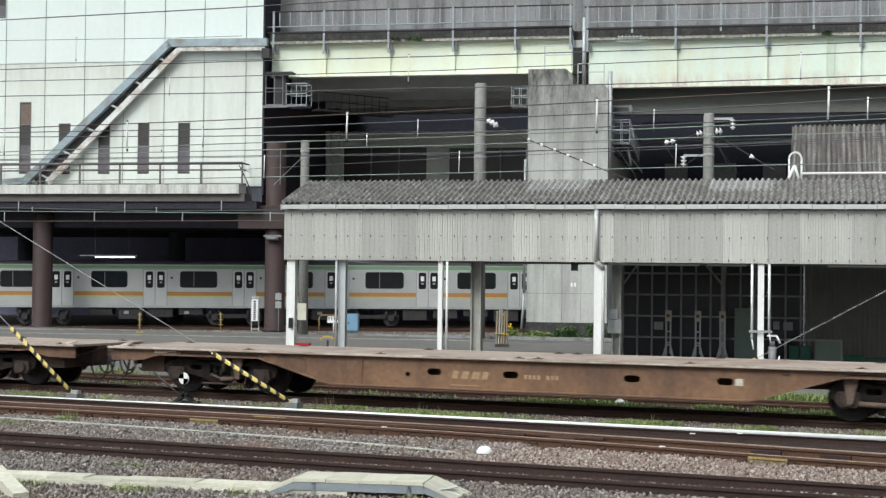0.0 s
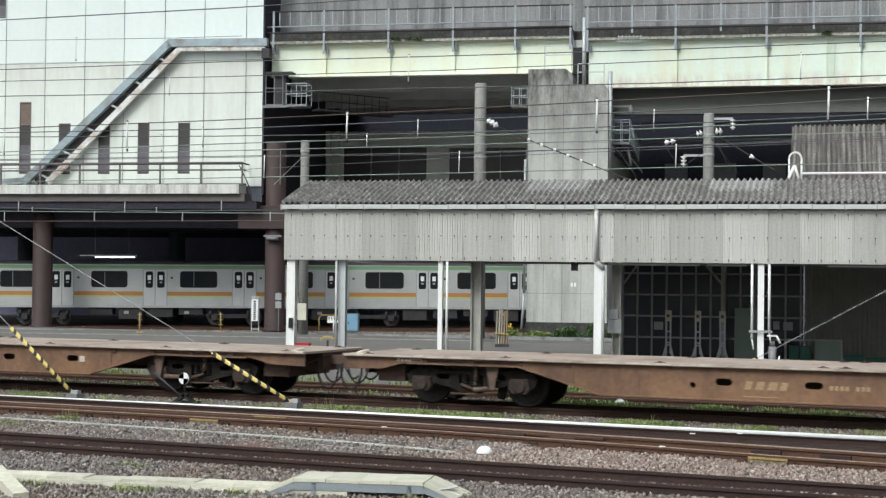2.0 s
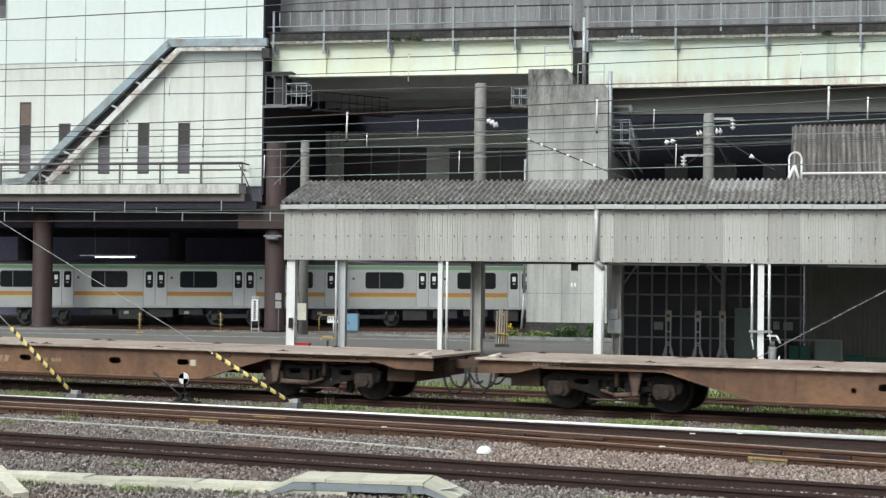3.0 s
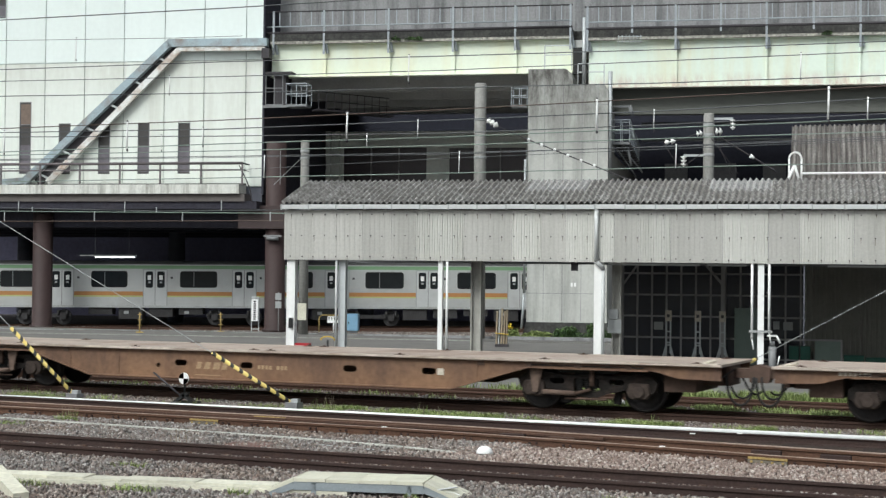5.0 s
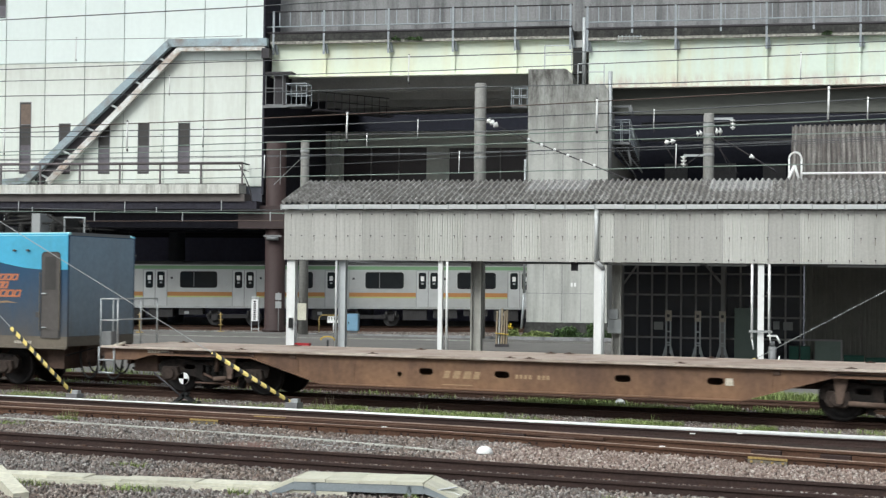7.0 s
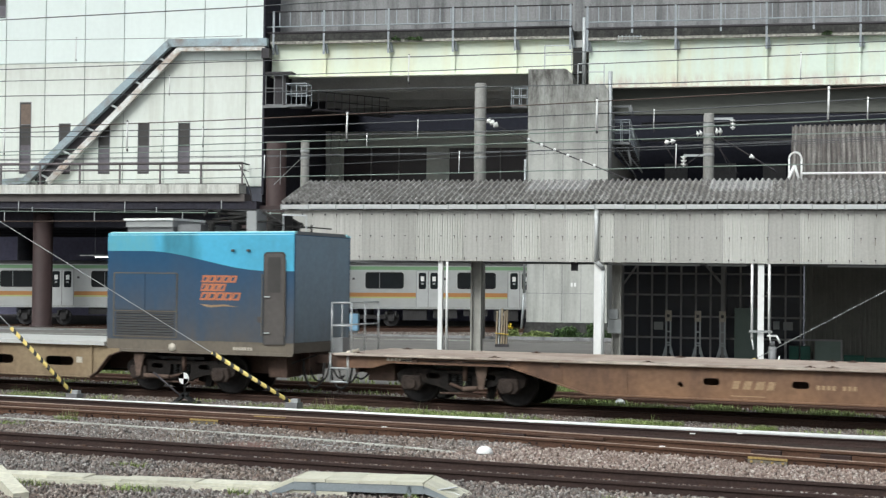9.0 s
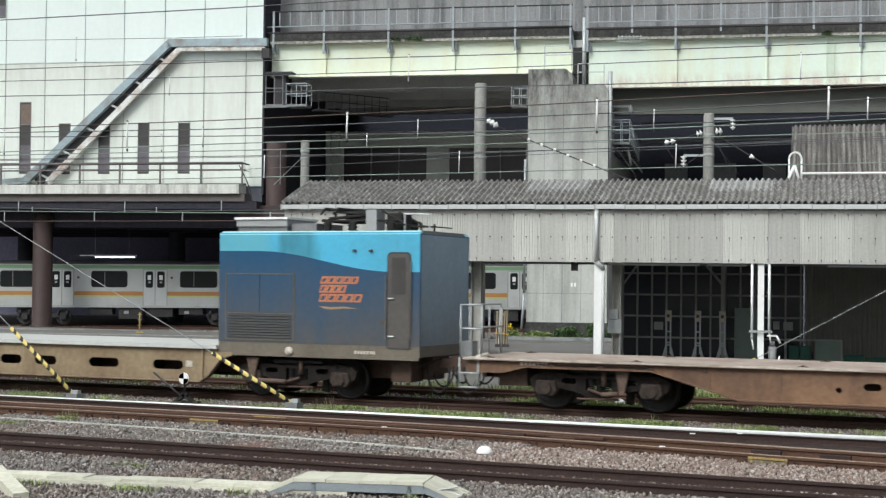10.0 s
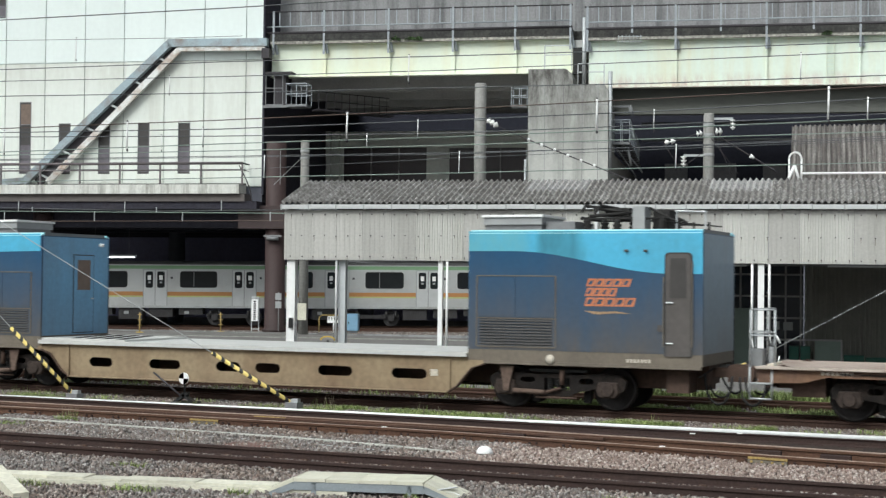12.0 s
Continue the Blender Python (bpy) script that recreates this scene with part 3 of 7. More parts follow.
for course, r in ((BLADE, 0.013), (OUTER, 0.009)):
    edge = [(x, swept(course, x) - 0.022, 0.001) for x in [-30.0 + k * 0.5 for k in range(64)]]
    part("head_highlight", tube(B(), edge, r), HEADSHINE, near, "painted highlight along the rail head")
# greased slide plates and spacer blocks between the rails
for k in range(15):
    x = -13.4 + k * 0.68
    y = swept(BLADE, x)
    part("slide_plate", soften(box(B(), x - 0.16, x + 0.16, y + 0.1, y + 0.62, -0.15, -0.075), 0.01, 1), GREASEPLATE if k > 6 else RUSTRAIL, near, "dark greased slide plate")
for x in (-9.05, -8.15, -4.75, -3.7):
    y = swept(BLADE, x) - 0.32
    part("spacer_block", soften(box(B(), x - 0.22, x + 0.22, y - 0.07, y + 0.07, -0.15, -0.035), 0.015, 1), RUSTRAIL if x == -8.15 else DARKRAIL, near)
# white tapered rod: sky glint on the polished rail head put into shape
bm = cyl(B(), (-60.0, 25.24, 0.0), (-24.0, 25.24, 0.0), 0.012, 0.012, n=14)
cyl(bm, (-24.0, 25.24, 0.0), (-2.0, 25.24, 0.0), 0.012, 0.044, n=14)
part("rail_head_glint", bm, WHITE, near, "white rod as sky glint on the worn rail head")
track(28.70, "dark railway track under the freight train", BROWNDARK, (None, None))
track(32.05, "rusty unused railway track", RUSTRAIL)
# the asphalt service area behind the freight track
solid("pavement", box(B(), -120, 60, 33.6, 60.5, -0.5, -0.06), ASPHALT, "worn grey asphalt service yard", "pavement", kind="structure")
solid("pavement", box(B(), -120, 60, 60.5, 62.6, -0.5, -0.03), ASPHALT, "grey concrete strip along the tracks", "pavement", kind="structure")

# ---- canopy over the service platform ----
CAN = pose(-9.0, 42.0, -0.025, 0, 0.12, 10)
canopy = thing("platform_canopy", CAN, "old grey corrugated canopy on white posts", "canopy")


def wave_sheet(bm, u0, u1, pitch, amp, points, thick=0.008, per=8):
    """A corrugated sheet; points are (w, z) along its fall, the waves run across u."""
    n = max(2, round((u1 - u0) / pitch * per))
    rows = []
    (wa, za), (wb, zb) = points[0], points[-1]
    fall = Vector((wb - wa, zb - za)).normalized()
    nor = Vector((-fall.y, fall.x))
    for k in range(n + 1):
        u = u0 + (u1 - u0) * k / n
        d = amp * math.sin(math.tau * u / pitch)
        rows.append([bm.verts.new((u, w + nor.x * d, z + nor.y * d)) for w, z in points])
    for a, b in zip(rows, rows[1:]):
        for i in range(len(points) - 1):
            f = bm.faces.new((a[i], b[i], b[i + 1], a[i + 1]))
            f.smooth = True
    return bm


def ribbed_wall(bm, u0, u1, w, z0, z1, pitch, depth):
    n = max(1, round((u1 - u0) / pitch))
    step, pts = (u1 - u0) / n, []
    for k in range(n):
        a = u0 + k * step
        pts += [(a, 0), (a + step * 0.5, 0), (a + step * 0.6, depth), (a + step * 0.9, depth)]
    pts.append((u1, 0))
    lo = [bm.verts.new((u, w + d, z0)) for u, d in pts]
    hi = [bm.verts.new((u, w + d, z1)) for u, d in pts]
    for i in range(len(pts) - 1):
        bm.faces.new((lo[i], lo[i + 1], hi[i + 1], hi[i]))
    box(bm, u0, u1, w + depth + 0.004, w + depth + 0.02, z0, z1)
    return bm


# fascia sheets: flat bolted ones and ribbed ones take turns
EDGES = [-13.95, -13.1, -12.3, -11.5, -10.6, -9.86, -8.4, -6.97, -6.1, -5.4, -4.0, -3.3, -2.4, -0.95, 0.3, 1.15, 2.6, 3.5, 5.0, 6.5, 8.0, 9.5, 11.0]
for k, (a, b) in enumerate(zip(EDGES, EDGES[1:])):
    ribs = k in (5, 7, 9, 11, 13, 15, 17, 19, 21)
    bm = ribbed_wall(B(), a + 0.004, b - 0.004, 0.0, 3.10, 4.58, 0.075 if ribs else 0.15, 0.016 if ribs else 0.005)
    part("fascia_sheet", bm, FASCIARIB if ribs else FASCIA, canopy)
bm, drips = B(), B()
for k in range(58):
    for z in (3.20, 3.82, 4.46):
        u, c = -13.75 + k * 0.36 + random.uniform(-0.03, 0.03), z + random.uniform(-0.015, 0.015)
        cyl(bm, (u, -0.022, c), (u, 0.0, c), 0.02, n=6)
        if random.random() < 0.55:
            fall = random.uniform(0.05, 0.2)
            slab(drips, [(u - 0.010, c), (u + 0.010, c), (u + 0.003, max(3.11, c - fall)), (u - 0.003, max(3.11, c - fall))], -0.004, 0.002)
tagged(part("fascia_bolts", bm, DARKSTEEL, canopy), kind="stuff")
tagged(part("rust_drips", drips, DRIP, canopy), kind="stuff")
GUT = mesh_of("gutter", soften(box(B(), 0.006, 0.854, -0.16, -0.02, 4.615, 4.745), 0.02, 1), GUTTER)
JOINT = mesh_of("gutter_joint", box(B(), -0.018, 0.018, -0.172, -0.01, 4.588, 4.762), GREYPAINT)
for k in range(29):
    a = -14.0 + k * 0.86
    piece("gutter", GUT, canopy, pose(a, 0, random.uniform(-0.008, 0.008)))
    piece("gutter_joint", JOINT, canopy, pose(a, 0, 0, 0, 0, 0))
# roof slopes: two courses of sheets to the ridge
for k in range(14):
    a, b = -14.05 + k * 1.8, -14.05 + (k + 1) * 1.8
    part("roof_sheet", wave_sheet(B(), a, b, 0.178, 0.045, [(-0.12, 4.80), (1.35, 5.26)]), ROOF, canopy)
    # two upper sheets take the highlight tone
    pale = k in (4, 7)
    part("roof_sheet", wave_sheet(B(), a, b, 0.178, 0.045, [(1.25, 5.235), (2.62, 5.63)]), ROOFSHINE if pale else ROOF, canopy)
    part("roof_sheet", wave_sheet(B(), a, b, 0.178, 0.045, [(2.62, 5.63), (7.4, 4.4)]), ROOF, canopy)
bm = B()
for u in (-13.9, -9.05, -4.47, 0.08, 4.6, 9.1):
    beam(bm, (u, 0.1, 4.5), (u, 2.62, 5.47), 0.1, 0.18)
    beam(bm, (u, 2.62, 5.47), (u, 7.2, 4.3), 0.1, 0.18)
    beam(bm, (u, 0.05, 3.18), (u, 7.2, 3.18), 0.09, 0.15)
for w in (0.12, 2.5, 4.9, 7.0):
    box(bm, -13.9, 11.0, w - 0.05, w + 0.05, 3.12, 3.26)
part("roof_frame", bm, GREYSTEEL, canopy)
for u, w, r, m in ((-13.75, 0.22, 0.13, WHITEPAINT), (-12.17, 0.30, 0.108, POSTGREY), (-9.12, 0.16, 0.066, WHITEPAINT), (-4.45, 0.22, 0.13, WHITEPAINT), (0.10, 0.16, 0.085, WHITEPAINT), (4.7, 0.16, 0.1, WHITEPAINT), (9.2, 0.16, 0.1, WHITEPAINT)):
    bm = soften(box(B(), u - r, u + r, w - r, w + r, -0.06, 3.12), 0.012, 1)
    box(bm, u - r - 0.05, u + r + 0.05, w - r - 0.05, w + r + 0.05, -0.06, -0.02)
    part("post", bm, m, canopy, "white painted steel post" if m is WHITEPAINT else "grey steel post")
for u, r in ((-4.06, 0.13), (-8.26, 0.16)):
    bm = box(B(), u - r, u - r + 0.05, 1.05, 1.35, -0.06, 3.2)
    box(bm, u + r - 0.05, u + r, 1.05, 1.35, -0.06, 3.2)
    box(bm, u - r + 0.05, u + r - 0.05, 1.16, 1.24, -0.06, 3.2)
    part("rear_post", bm, POSTWORN, canopy, "grey steel channel post")
bm = cyl(B(), (-4.50, -0.1, 4.6), (-4.50, -0.1, 3.12), 0.06, n=10)
cyl(bm, (-4.50, -0.1, 3.12), (-4.32, 0.1, 2.9), 0.06, n=10)
cyl(bm, (-4.32, 0.1, 2.9), (-4.32, 0.1, -0.06), 0.05, n=10)
part("downpipe", bm, GUTTER, canopy)
for u, b, m in ((-0.14, 1.0, WHITEPAINT), (0.33, 1.2, WHITEPAINT), (-8.9, 0.4, WHITEPAINT), (-12.3, 0.2, GUTTER)):
    bm = cyl(B(), (u, 0.05, b), (u, 0.05, 3.15), 0.036, n=8)
    cyl(bm, (u, 0.05, b), (u + 0.05, 0.05, b - 0.3), 0.022, n=8)
    part("conduit", bm, m, canopy)
part("conduit_clamp", box(B(), -0.22, 0.42, -0.02, 0.0, 1.18, 1.24), GREYPAINT, canopy)
for a, b in ((-4.2, -1.6), (-1.4, -0.3), (1.9, 5.2), (5.4, 10.5)):
    part("edge_batten", box(B(), a, b, 0.3, 0.36, 3.02, 3.07), GUTTER, canopy, "pale batten under the fascia")
part("lamp_beam", box(B(), -5.3, -5.12, 0.4, 0.6, 2.85, 3.1), DARKSTEEL, canopy)

# the workshop beneath its far half: steel-framed glazing and ribbed walls
shop = thing("workshop_wall", CAN, "dark steel-framed glazed workshop wall", "wall", kind="structure")
part("glazing", box(B(), -4.6, 1.2, 7.06, 7.09, 0.0, 3.3), SHOPGLASS, shop)
for k in range(13):
    u = -4.6 + k * 0.477
    part("mullion", box(B(), u - 0.03, u + 0.03, 7.0, 7.06, -0.06, 3.3), LATTICE, shop)
for z in (0.1, 0.75, 1.45, 2.15, 2.85):
    part("transom", box(B(), -4.6, 1.2, 7.005, 7.065, z - 0.03, z + 0.03), LATTICE, shop)
bm = B()
beam(bm, (-4.6, 6.9, 2.45), (-4.1, 6.9, 3.15), 0.06, 0.06)
beam(bm, (-1.9, 6.9, 3.15), (-1.35, 6.9, 2.5), 0.08, 0.08)
box(bm, -1.4, -1.26, 6.85, 6.97, -0.06, 3.2)
part("brace", bm, LATTICE, shop)
part("ribbed_sheet", ribbed_wall(B(), 1.25, 11.0, 7.0, -0.06, 3.4, 0.15, 0.03), SHEDWALL, shop)
part("back_lining", box(B(), -4.9, 11.0, 11.8, 12.0, -0.06, 4.6), INTERIOR, shop)
part("end_lining", box(B(), -4.95, -4.75, 7.05, 12.0, -0.06, 3.4), INTERIOR, shop)

# the higher shed roof behind, with its white pipe rail
shed = thing("rear_shed", CAN, "corrugated roof of a higher rear shed", "shed")
part("roof_sheet", wave_sheet(B(), 0.82, 11.0, 0.15, 0.04, [(3.6, 5.47), (6.4, 7.6)]), ROOFDARK, shed)
part("gable", slab(B(), [(0.9, 4.5), (0.95, 4.5), (0.95, 5.5), (0.9, 5.5)], 3.7, 9.0), SHEDWALL, shed)
part("rear_slope", wave_sheet(B(), 0.82, 11.0, 0.178, 0.045, [(6.4, 7.6), (10.0, 5.0)]), ROOF, shed)
bm = B()
for k in range(16):
    a0, a1 = math.pi * k / 16, math.pi * (k + 1) / 16
    cyl(bm, (0.97 + 0.18 * math.cos(a0), 3.3, 6.28 + 0.2 * math.sin(a0)), (0.97 + 0.18 * math.cos(a1), 3.3, 6.28 + 0.2 * math.sin(a1)), 0.03, n=8)
for u in (0.79, 1.15):
    cyl(bm, (u, 3.3, 5.6), (u, 3.3, 6.28), 0.03, n=8)
cyl(bm, (1.15, 3.3, 5.85), (11.0, 3.3, 5.85), 0.035, n=8)
cyl(bm, (0.7, 3.2, 5.5), (0.95, 3.3, 6.1), 0.05, n=8)
cyl(bm, (0.95, 3.3, 6.1), (1.1, 3.3, 5.6), 0.04, n=8)
part("pipe_rail", bm, WHITE, shed, "white bent pipe rail")

# ---- the station building on its columns ----
BLD = pose(-39.7, 67.0, 0, 0, 0, 13)
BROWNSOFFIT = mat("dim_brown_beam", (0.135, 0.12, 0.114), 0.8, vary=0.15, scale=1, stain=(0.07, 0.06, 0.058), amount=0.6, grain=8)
hall = thing("station_building", BLD, "white panelled station building raised on brown columns", "building")
WIN = [(-13.55, -12.88, 8.0, 11.81), (-11.32, -10.65, 7.97, 10.65), (-9.09, -8.43, 7.97, 10.64), (-6.9, -6.25, 7.97, 10.63), (-4.69, -4.02, 7.97, 10.63), (-15.6, -14.42, 16.3, 17.6)]
SEAM = [-30.0, -27.8, -25.6, -23.3, -21.0, -18.8, -16.6, -14.38, -12.13, -9.9, -7.72, -5.47, -3.30, -1.04, -0.12]
part("wall_core", box(B(), -30, -0.14, 0.10, 16, 6.5, 20.5), INTERIOR, hall)
for a, b in zip(SEAM, SEAM[1:]):
    for c, d in ((7.3, 13.84), (13.84, 20.5)):
        wins = [w for w in WIN if w[0] < b and w[1] > a and w[2] < d and w[3] > c]
        bm, g = B(), 0.022
        if not wins:
            box(bm, a + g, b - g, 0.0, 0.06, c + g, d - g)
        else:
            w0, w1, z0, z1 = wins[0]
            w0, w1 = max(w0, a + g), min(w1, b - g)
            for p in ((a + g, w0, c + g, d - g), (w1, b - g, c + g, d - g), (w0, w1, c + g, z0), (w0, w1, z1, d - g)):
                if p[1] - p[0] > 0.01 and p[3] - p[2] > 0.01:
                    box(bm, p[0], p[1], 0.0, 0.06, p[2], p[3])
        part("wall_panel", bm, WHITEWALL if c > 10 else CREAMWALL, hall)
part("joint_backing", box(B(), -30, -0.14, 0.07, 0.10, 7.3, 20.5), JOINTGREY, hall)
for w0, w1, z0, z1 in WIN:
    wob = part("window", box(B(), w0, w1, 0.045, 0.065, z0, z1), TAUPEGLASS, hall, "narrow dark slot window")
    bm = box(B(), w0, w0 + 0.04, 0.0, 0.05, z0, z1)
    box(bm, w1 - 0.04, w1, 0.0, 0.05, z0, z1)
    box(bm, w0, w1, 0.0, 0.05, z1 - 0.04, z1)
    box(bm, w0, w1, 0.01, 0.05, z1 - 1.22, z1 - 1.18)
    part("window_frame", bm, GREYSTEEL, wob)
    h = z1 - z0
    for f0, f1, m in (((0.02, 0.40, LILACPANE), (0.68, 0.97, BLIND)) if h > 3 else ((0.03, 0.52, LILACPANE),)):
        part("blind", box(B(), w0 + 0.05, w1 - 0.05, 0.035, 0.043, z0 + h * f0, z0 + h * f1), m, wob)
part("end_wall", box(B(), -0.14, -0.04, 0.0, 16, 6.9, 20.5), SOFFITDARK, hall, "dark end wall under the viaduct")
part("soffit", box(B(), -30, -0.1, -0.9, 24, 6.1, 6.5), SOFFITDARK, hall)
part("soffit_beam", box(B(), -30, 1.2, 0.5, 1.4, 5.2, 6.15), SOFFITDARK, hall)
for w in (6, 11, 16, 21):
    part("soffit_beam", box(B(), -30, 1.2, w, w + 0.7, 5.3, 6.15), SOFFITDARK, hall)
part("balcony_slab", soften(box(B(), -30, -0.95, -1.2, 0.0, 6.87, 7.34), 0.02, 1), DIRTYWHITE, hall, "stained white balcony edge")
# dark strip in front of the cladding: shade of the gap put into its colour
part("wall_foot", box(B(), -30, -0.95, -0.05, -0.004, 7.345, 7.46), BLACKCONC, hall, "dark strip at the cladding foot, shade of the gap in its colour")
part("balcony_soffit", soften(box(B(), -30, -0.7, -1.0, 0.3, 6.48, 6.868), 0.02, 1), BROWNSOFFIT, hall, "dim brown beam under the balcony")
for z in (8.42, 8.08):
    part("balcony_rail", cyl(B(), (-30, -1.05, z), (-0.8, -1.05, z), 0.07 if z > 8.35 else 0.04, n=8), RAILBROWN, hall, "dark steel balcony railing")
for k in range(14):
    u = -0.82 - 2.2 * k
    part("balcony_post", box(B(), u - 0.04, u + 0.04, -1.09, -1.01, 7.3, 8.42), RAILBROWN, hall)
bm = B()
cyl(bm, (-0.82, -1.05, 8.42), (-0.82, 0.0, 8.42), 0.04, n=8)
cyl(bm, (-0.82, -1.05, 8.08), (-0.82, 0.0, 8.08), 0.025, n=8)
for k in range(8):
    a0, a1 = k / 8 * 1.5, (k + 1) / 8 * 1.5
    cyl(bm, (-0.5 + 0.7 * math.sin(a0) * 1.0 - 0.5, -1.0, 8.3 - 1.9 * a0 / 1.5), (-0.5 + 0.7 * math.sin(a1) - 0.5, -1.0, 8.3 - 1.9 * a1 / 1.5), 0.03, n=6)
part("corner_conduit", bm, DARKSTEEL, hall)
# inclined duct that climbs the face, then runs level
for off, m, w, h in ((0.0, BLUEGREY, 0.34, 0.38), (-0.78, RUSTWHITE, 0.2, 0.3)):
    bm = B()
    beam(bm, (-13.1 + (1.35 if off else 0), -0.32, 7.5), (-5.05 + (0.75 if off else 0), -0.32, 14.72 + (0.0 if not off else -0.1)), w, h)
    part("inclined_duct", bm, m, hall, "blue-grey inclined duct" if not off else "pale lower duct beam")
bm = B()
beam(bm, (-13.0, -0.32, 7.62), (-16.5, -0.32, 7.36), 0.34, 0.32)
part("duct_foot", bm, BLUEGREY, hall)
bm = B()
beam(bm, (-5.15, -0.32, 14.72), (0.2, -0.32, 14.66), 0.34, 0.40)
part("level_duct", bm, BLUEGREY, hall)
bm = B()
beam(bm, (-4.4, -0.34, 14.40), (0.1, -0.34, 14.36), 0.2, 0.24)
part("level_duct_lower", bm, RUSTWHITE, hall)
# dark bar behind the ducts: shade between the two beams put into shape
bm = B()
beam(bm, (-12.4, -0.12, 7.5), (-4.7, -0.12, 14.55), 0.1, 0.5)
part("duct_shade_bar", bm, DARKSTEEL, hall)
for k in range(6):
    f = 0.08 + k * 0.165
    u, z = -13.1 + 8.05 * f, 7.5 + 7.22 * f
    bm = B()
    beam(bm, (u, -0.3, z), (u + 0.75, -0.3, z - 0.35), 0.16, 0.10)
    part("duct_bracket", bm, GALV, hall)
part("duct_end", soften(box(B(), -0.08, 0.32, -0.45, 0.1, 13.85, 14.35), 0.04, 1), DARKSTEEL, hall)
for u, z1 in ((-12.25, 6.2), (0.55, 9.6), (-24.8, 6.2)):
    bm = lathe(B(), (u, 0.3, -0.15), [(0.62, 0), (0.62, 0.16), (0.52, 0.17), (0.52, z1 + 0.15)], 28)
    part("column", bm, BROWNCOL, hall, "brown painted round column")
part("column_head", soften(box(B(), -1.25, 1.3, -0.35, 1.0, 5.13, 6.3), 0.04, 1), BROWNCOL, hall)
bm = B()
cyl(bm, (0.3, -0.35, 4.62), (0.9, -0.35, 4.62), 0.1, n=8)
box(bm, 0.1, 1.05, -0.3, -0.2, 4.7, 4.8)
part("column_bracket", bm, GREYSTEEL, hall)
for u in (-20, -10, 2, 12, 24):
    bm = lathe(B(), (u, 14.0, -0.15), [(0.5, 0), (0.5, 6.4)], 16)
    part("rear_column", bm, INTERIOR, hall)

# ---- the viaduct on its concrete pier ----
BALUSTER = mesh_of("baluster", box(B(), -0.022, 0.022, -0.02, 0.02, 0, 0.74), RAILSTEEL)
via = thing("railway_viaduct", BLD, "cream steel girder viaduct with weathered concrete parapet", "viaduct")
for a, b, z0, z1, m in [(0.15, 3.05, 13.0, 14.60, GIRDER), (3.05, 6.43, 13.0, 14.60, GIRDER), (6.43, 9.77, 13.0, 14.60, GIRDER), (9.77, 12.92, 13.0, 14.60, GIRDER), (12.92, 15.75, 13.0, 14.60, GIRDER),
                        (16.55, 20.85, 12.22, 14.47, GIRDERRUST), (20.85, 25.2, 12.22, 14.47, GIRDERRUST), (25.2, 29.6, 12.22, 14.47, GIRDERRUST), (29.6, 34.0, 12.22, 14.47, GIRDERRUST), (34.0, 38.4, 12.22, 14.47, GIRDERRUST)]:
    part("girder_plate", soften(box(B(), a + 0.005, b - 0.005, 0.60, 0.68, z0, z1), 0.008, 1), m, via)
    part("girder_stiffener", box(B(), b - 0.04, b + 0.04, 0.52, 0.60, z0 + 0.05, z1), m, via)
    for za, zb in ((z0 - 0.05, z0 - 0.004), (z1 + 0.004, z1 + 0.04)):
        part("girder_flange", box(B(), a, b, 0.42, 0.9, za, zb), m, via)
for a, b, z in ((0.15, 15.75, 14.6), (16.55, 60.0, 14.47)):
    part("deck_edge", soften(box(B(), a, b, 0.25, 3.0, z + 0.19, z + 0.55), 0.02, 1), BLACKCONC, via, "dark mossy deck edge")
    part("deck_lip", soften(box(B(), a, b, 0.27, 3.0, z + 0.05, z + 0.188), 0.015, 1), PALELIP, via, "pale crumbling lip of the deck")
    n = round((b - a) / 1.05)
    for k in range(n):
        u0 = a + (b - a) * k / n
        part("parapet_panel", box(B(), u0 + 0.006, u0 + (b - a) / n - 0.006, 2.0, 2.12, z + 0.56, z + 3.6), CONC, via)
    bm = box(B(), a, b, 2.13, 2.2, z + 0.5, z + 3.6)
    part("parapet_backing", bm, DARKCONC, via)
    for zz in (z + 1.72, z + 0.95, z + 0.62):
        part("handrail", cyl(B(), (a - 0.2, 0.3, zz), (b, 0.3, zz), 0.075 if zz < z + 0.7 else 0.035, n=8), RAILSTEEL if abs(zz - z - 0.95) < 0.01 else DARKSTEEL, via, "dark pipe handrail")
    for k in range(int((min(b, 36) - a) / 0.56)):
        piece("baluster", BALUSTER, via, pose(a + 0.5 + k * 0.56, 0.3, z + 0.97))
for u in (0.33, 3.01, 6.40, 9.73, 12.89, 15.66, 16.5, 18.7, 20.82, 23.0, 25.18, 27.4, 29.58, 31.8, 34.0):
    z = 14.1 if u < 16 else 13.95
    long = u < 16 or round(u, 2) in (16.5, 20.82, 25.18, 29.58, 34.0)
    bm = box(B(), u - 0.05, u + 0.05, 0.24, 0.34, z + (0.0 if long else 0.9), z + 2.25)
    if long:
        beam(bm, (u, 0.30, z + 1.05), (u + 0.14, 0.50, z + 0.05), 0.16, 0.08)
    part("railing_post", bm, RAILSTEEL, via)
part("deck_slab", box(B(), 0.1, 60, 0.7, 15.0, 14.2, 14.62), VIACONC, via)
# unseen rear slab added to block sky light, with a slit left behind it
part("deck_slab", box(B(), -1.99, 60, 15.0, 25.2, 14.2, 14.62), DARKCONC, via)
for w in (4.0, 7.5, 11.0, 14.5):
    part("inner_girder", box(B(), 0.2, 60, w, w + 0.3, 12.6, 14.2), VIACONC, via)
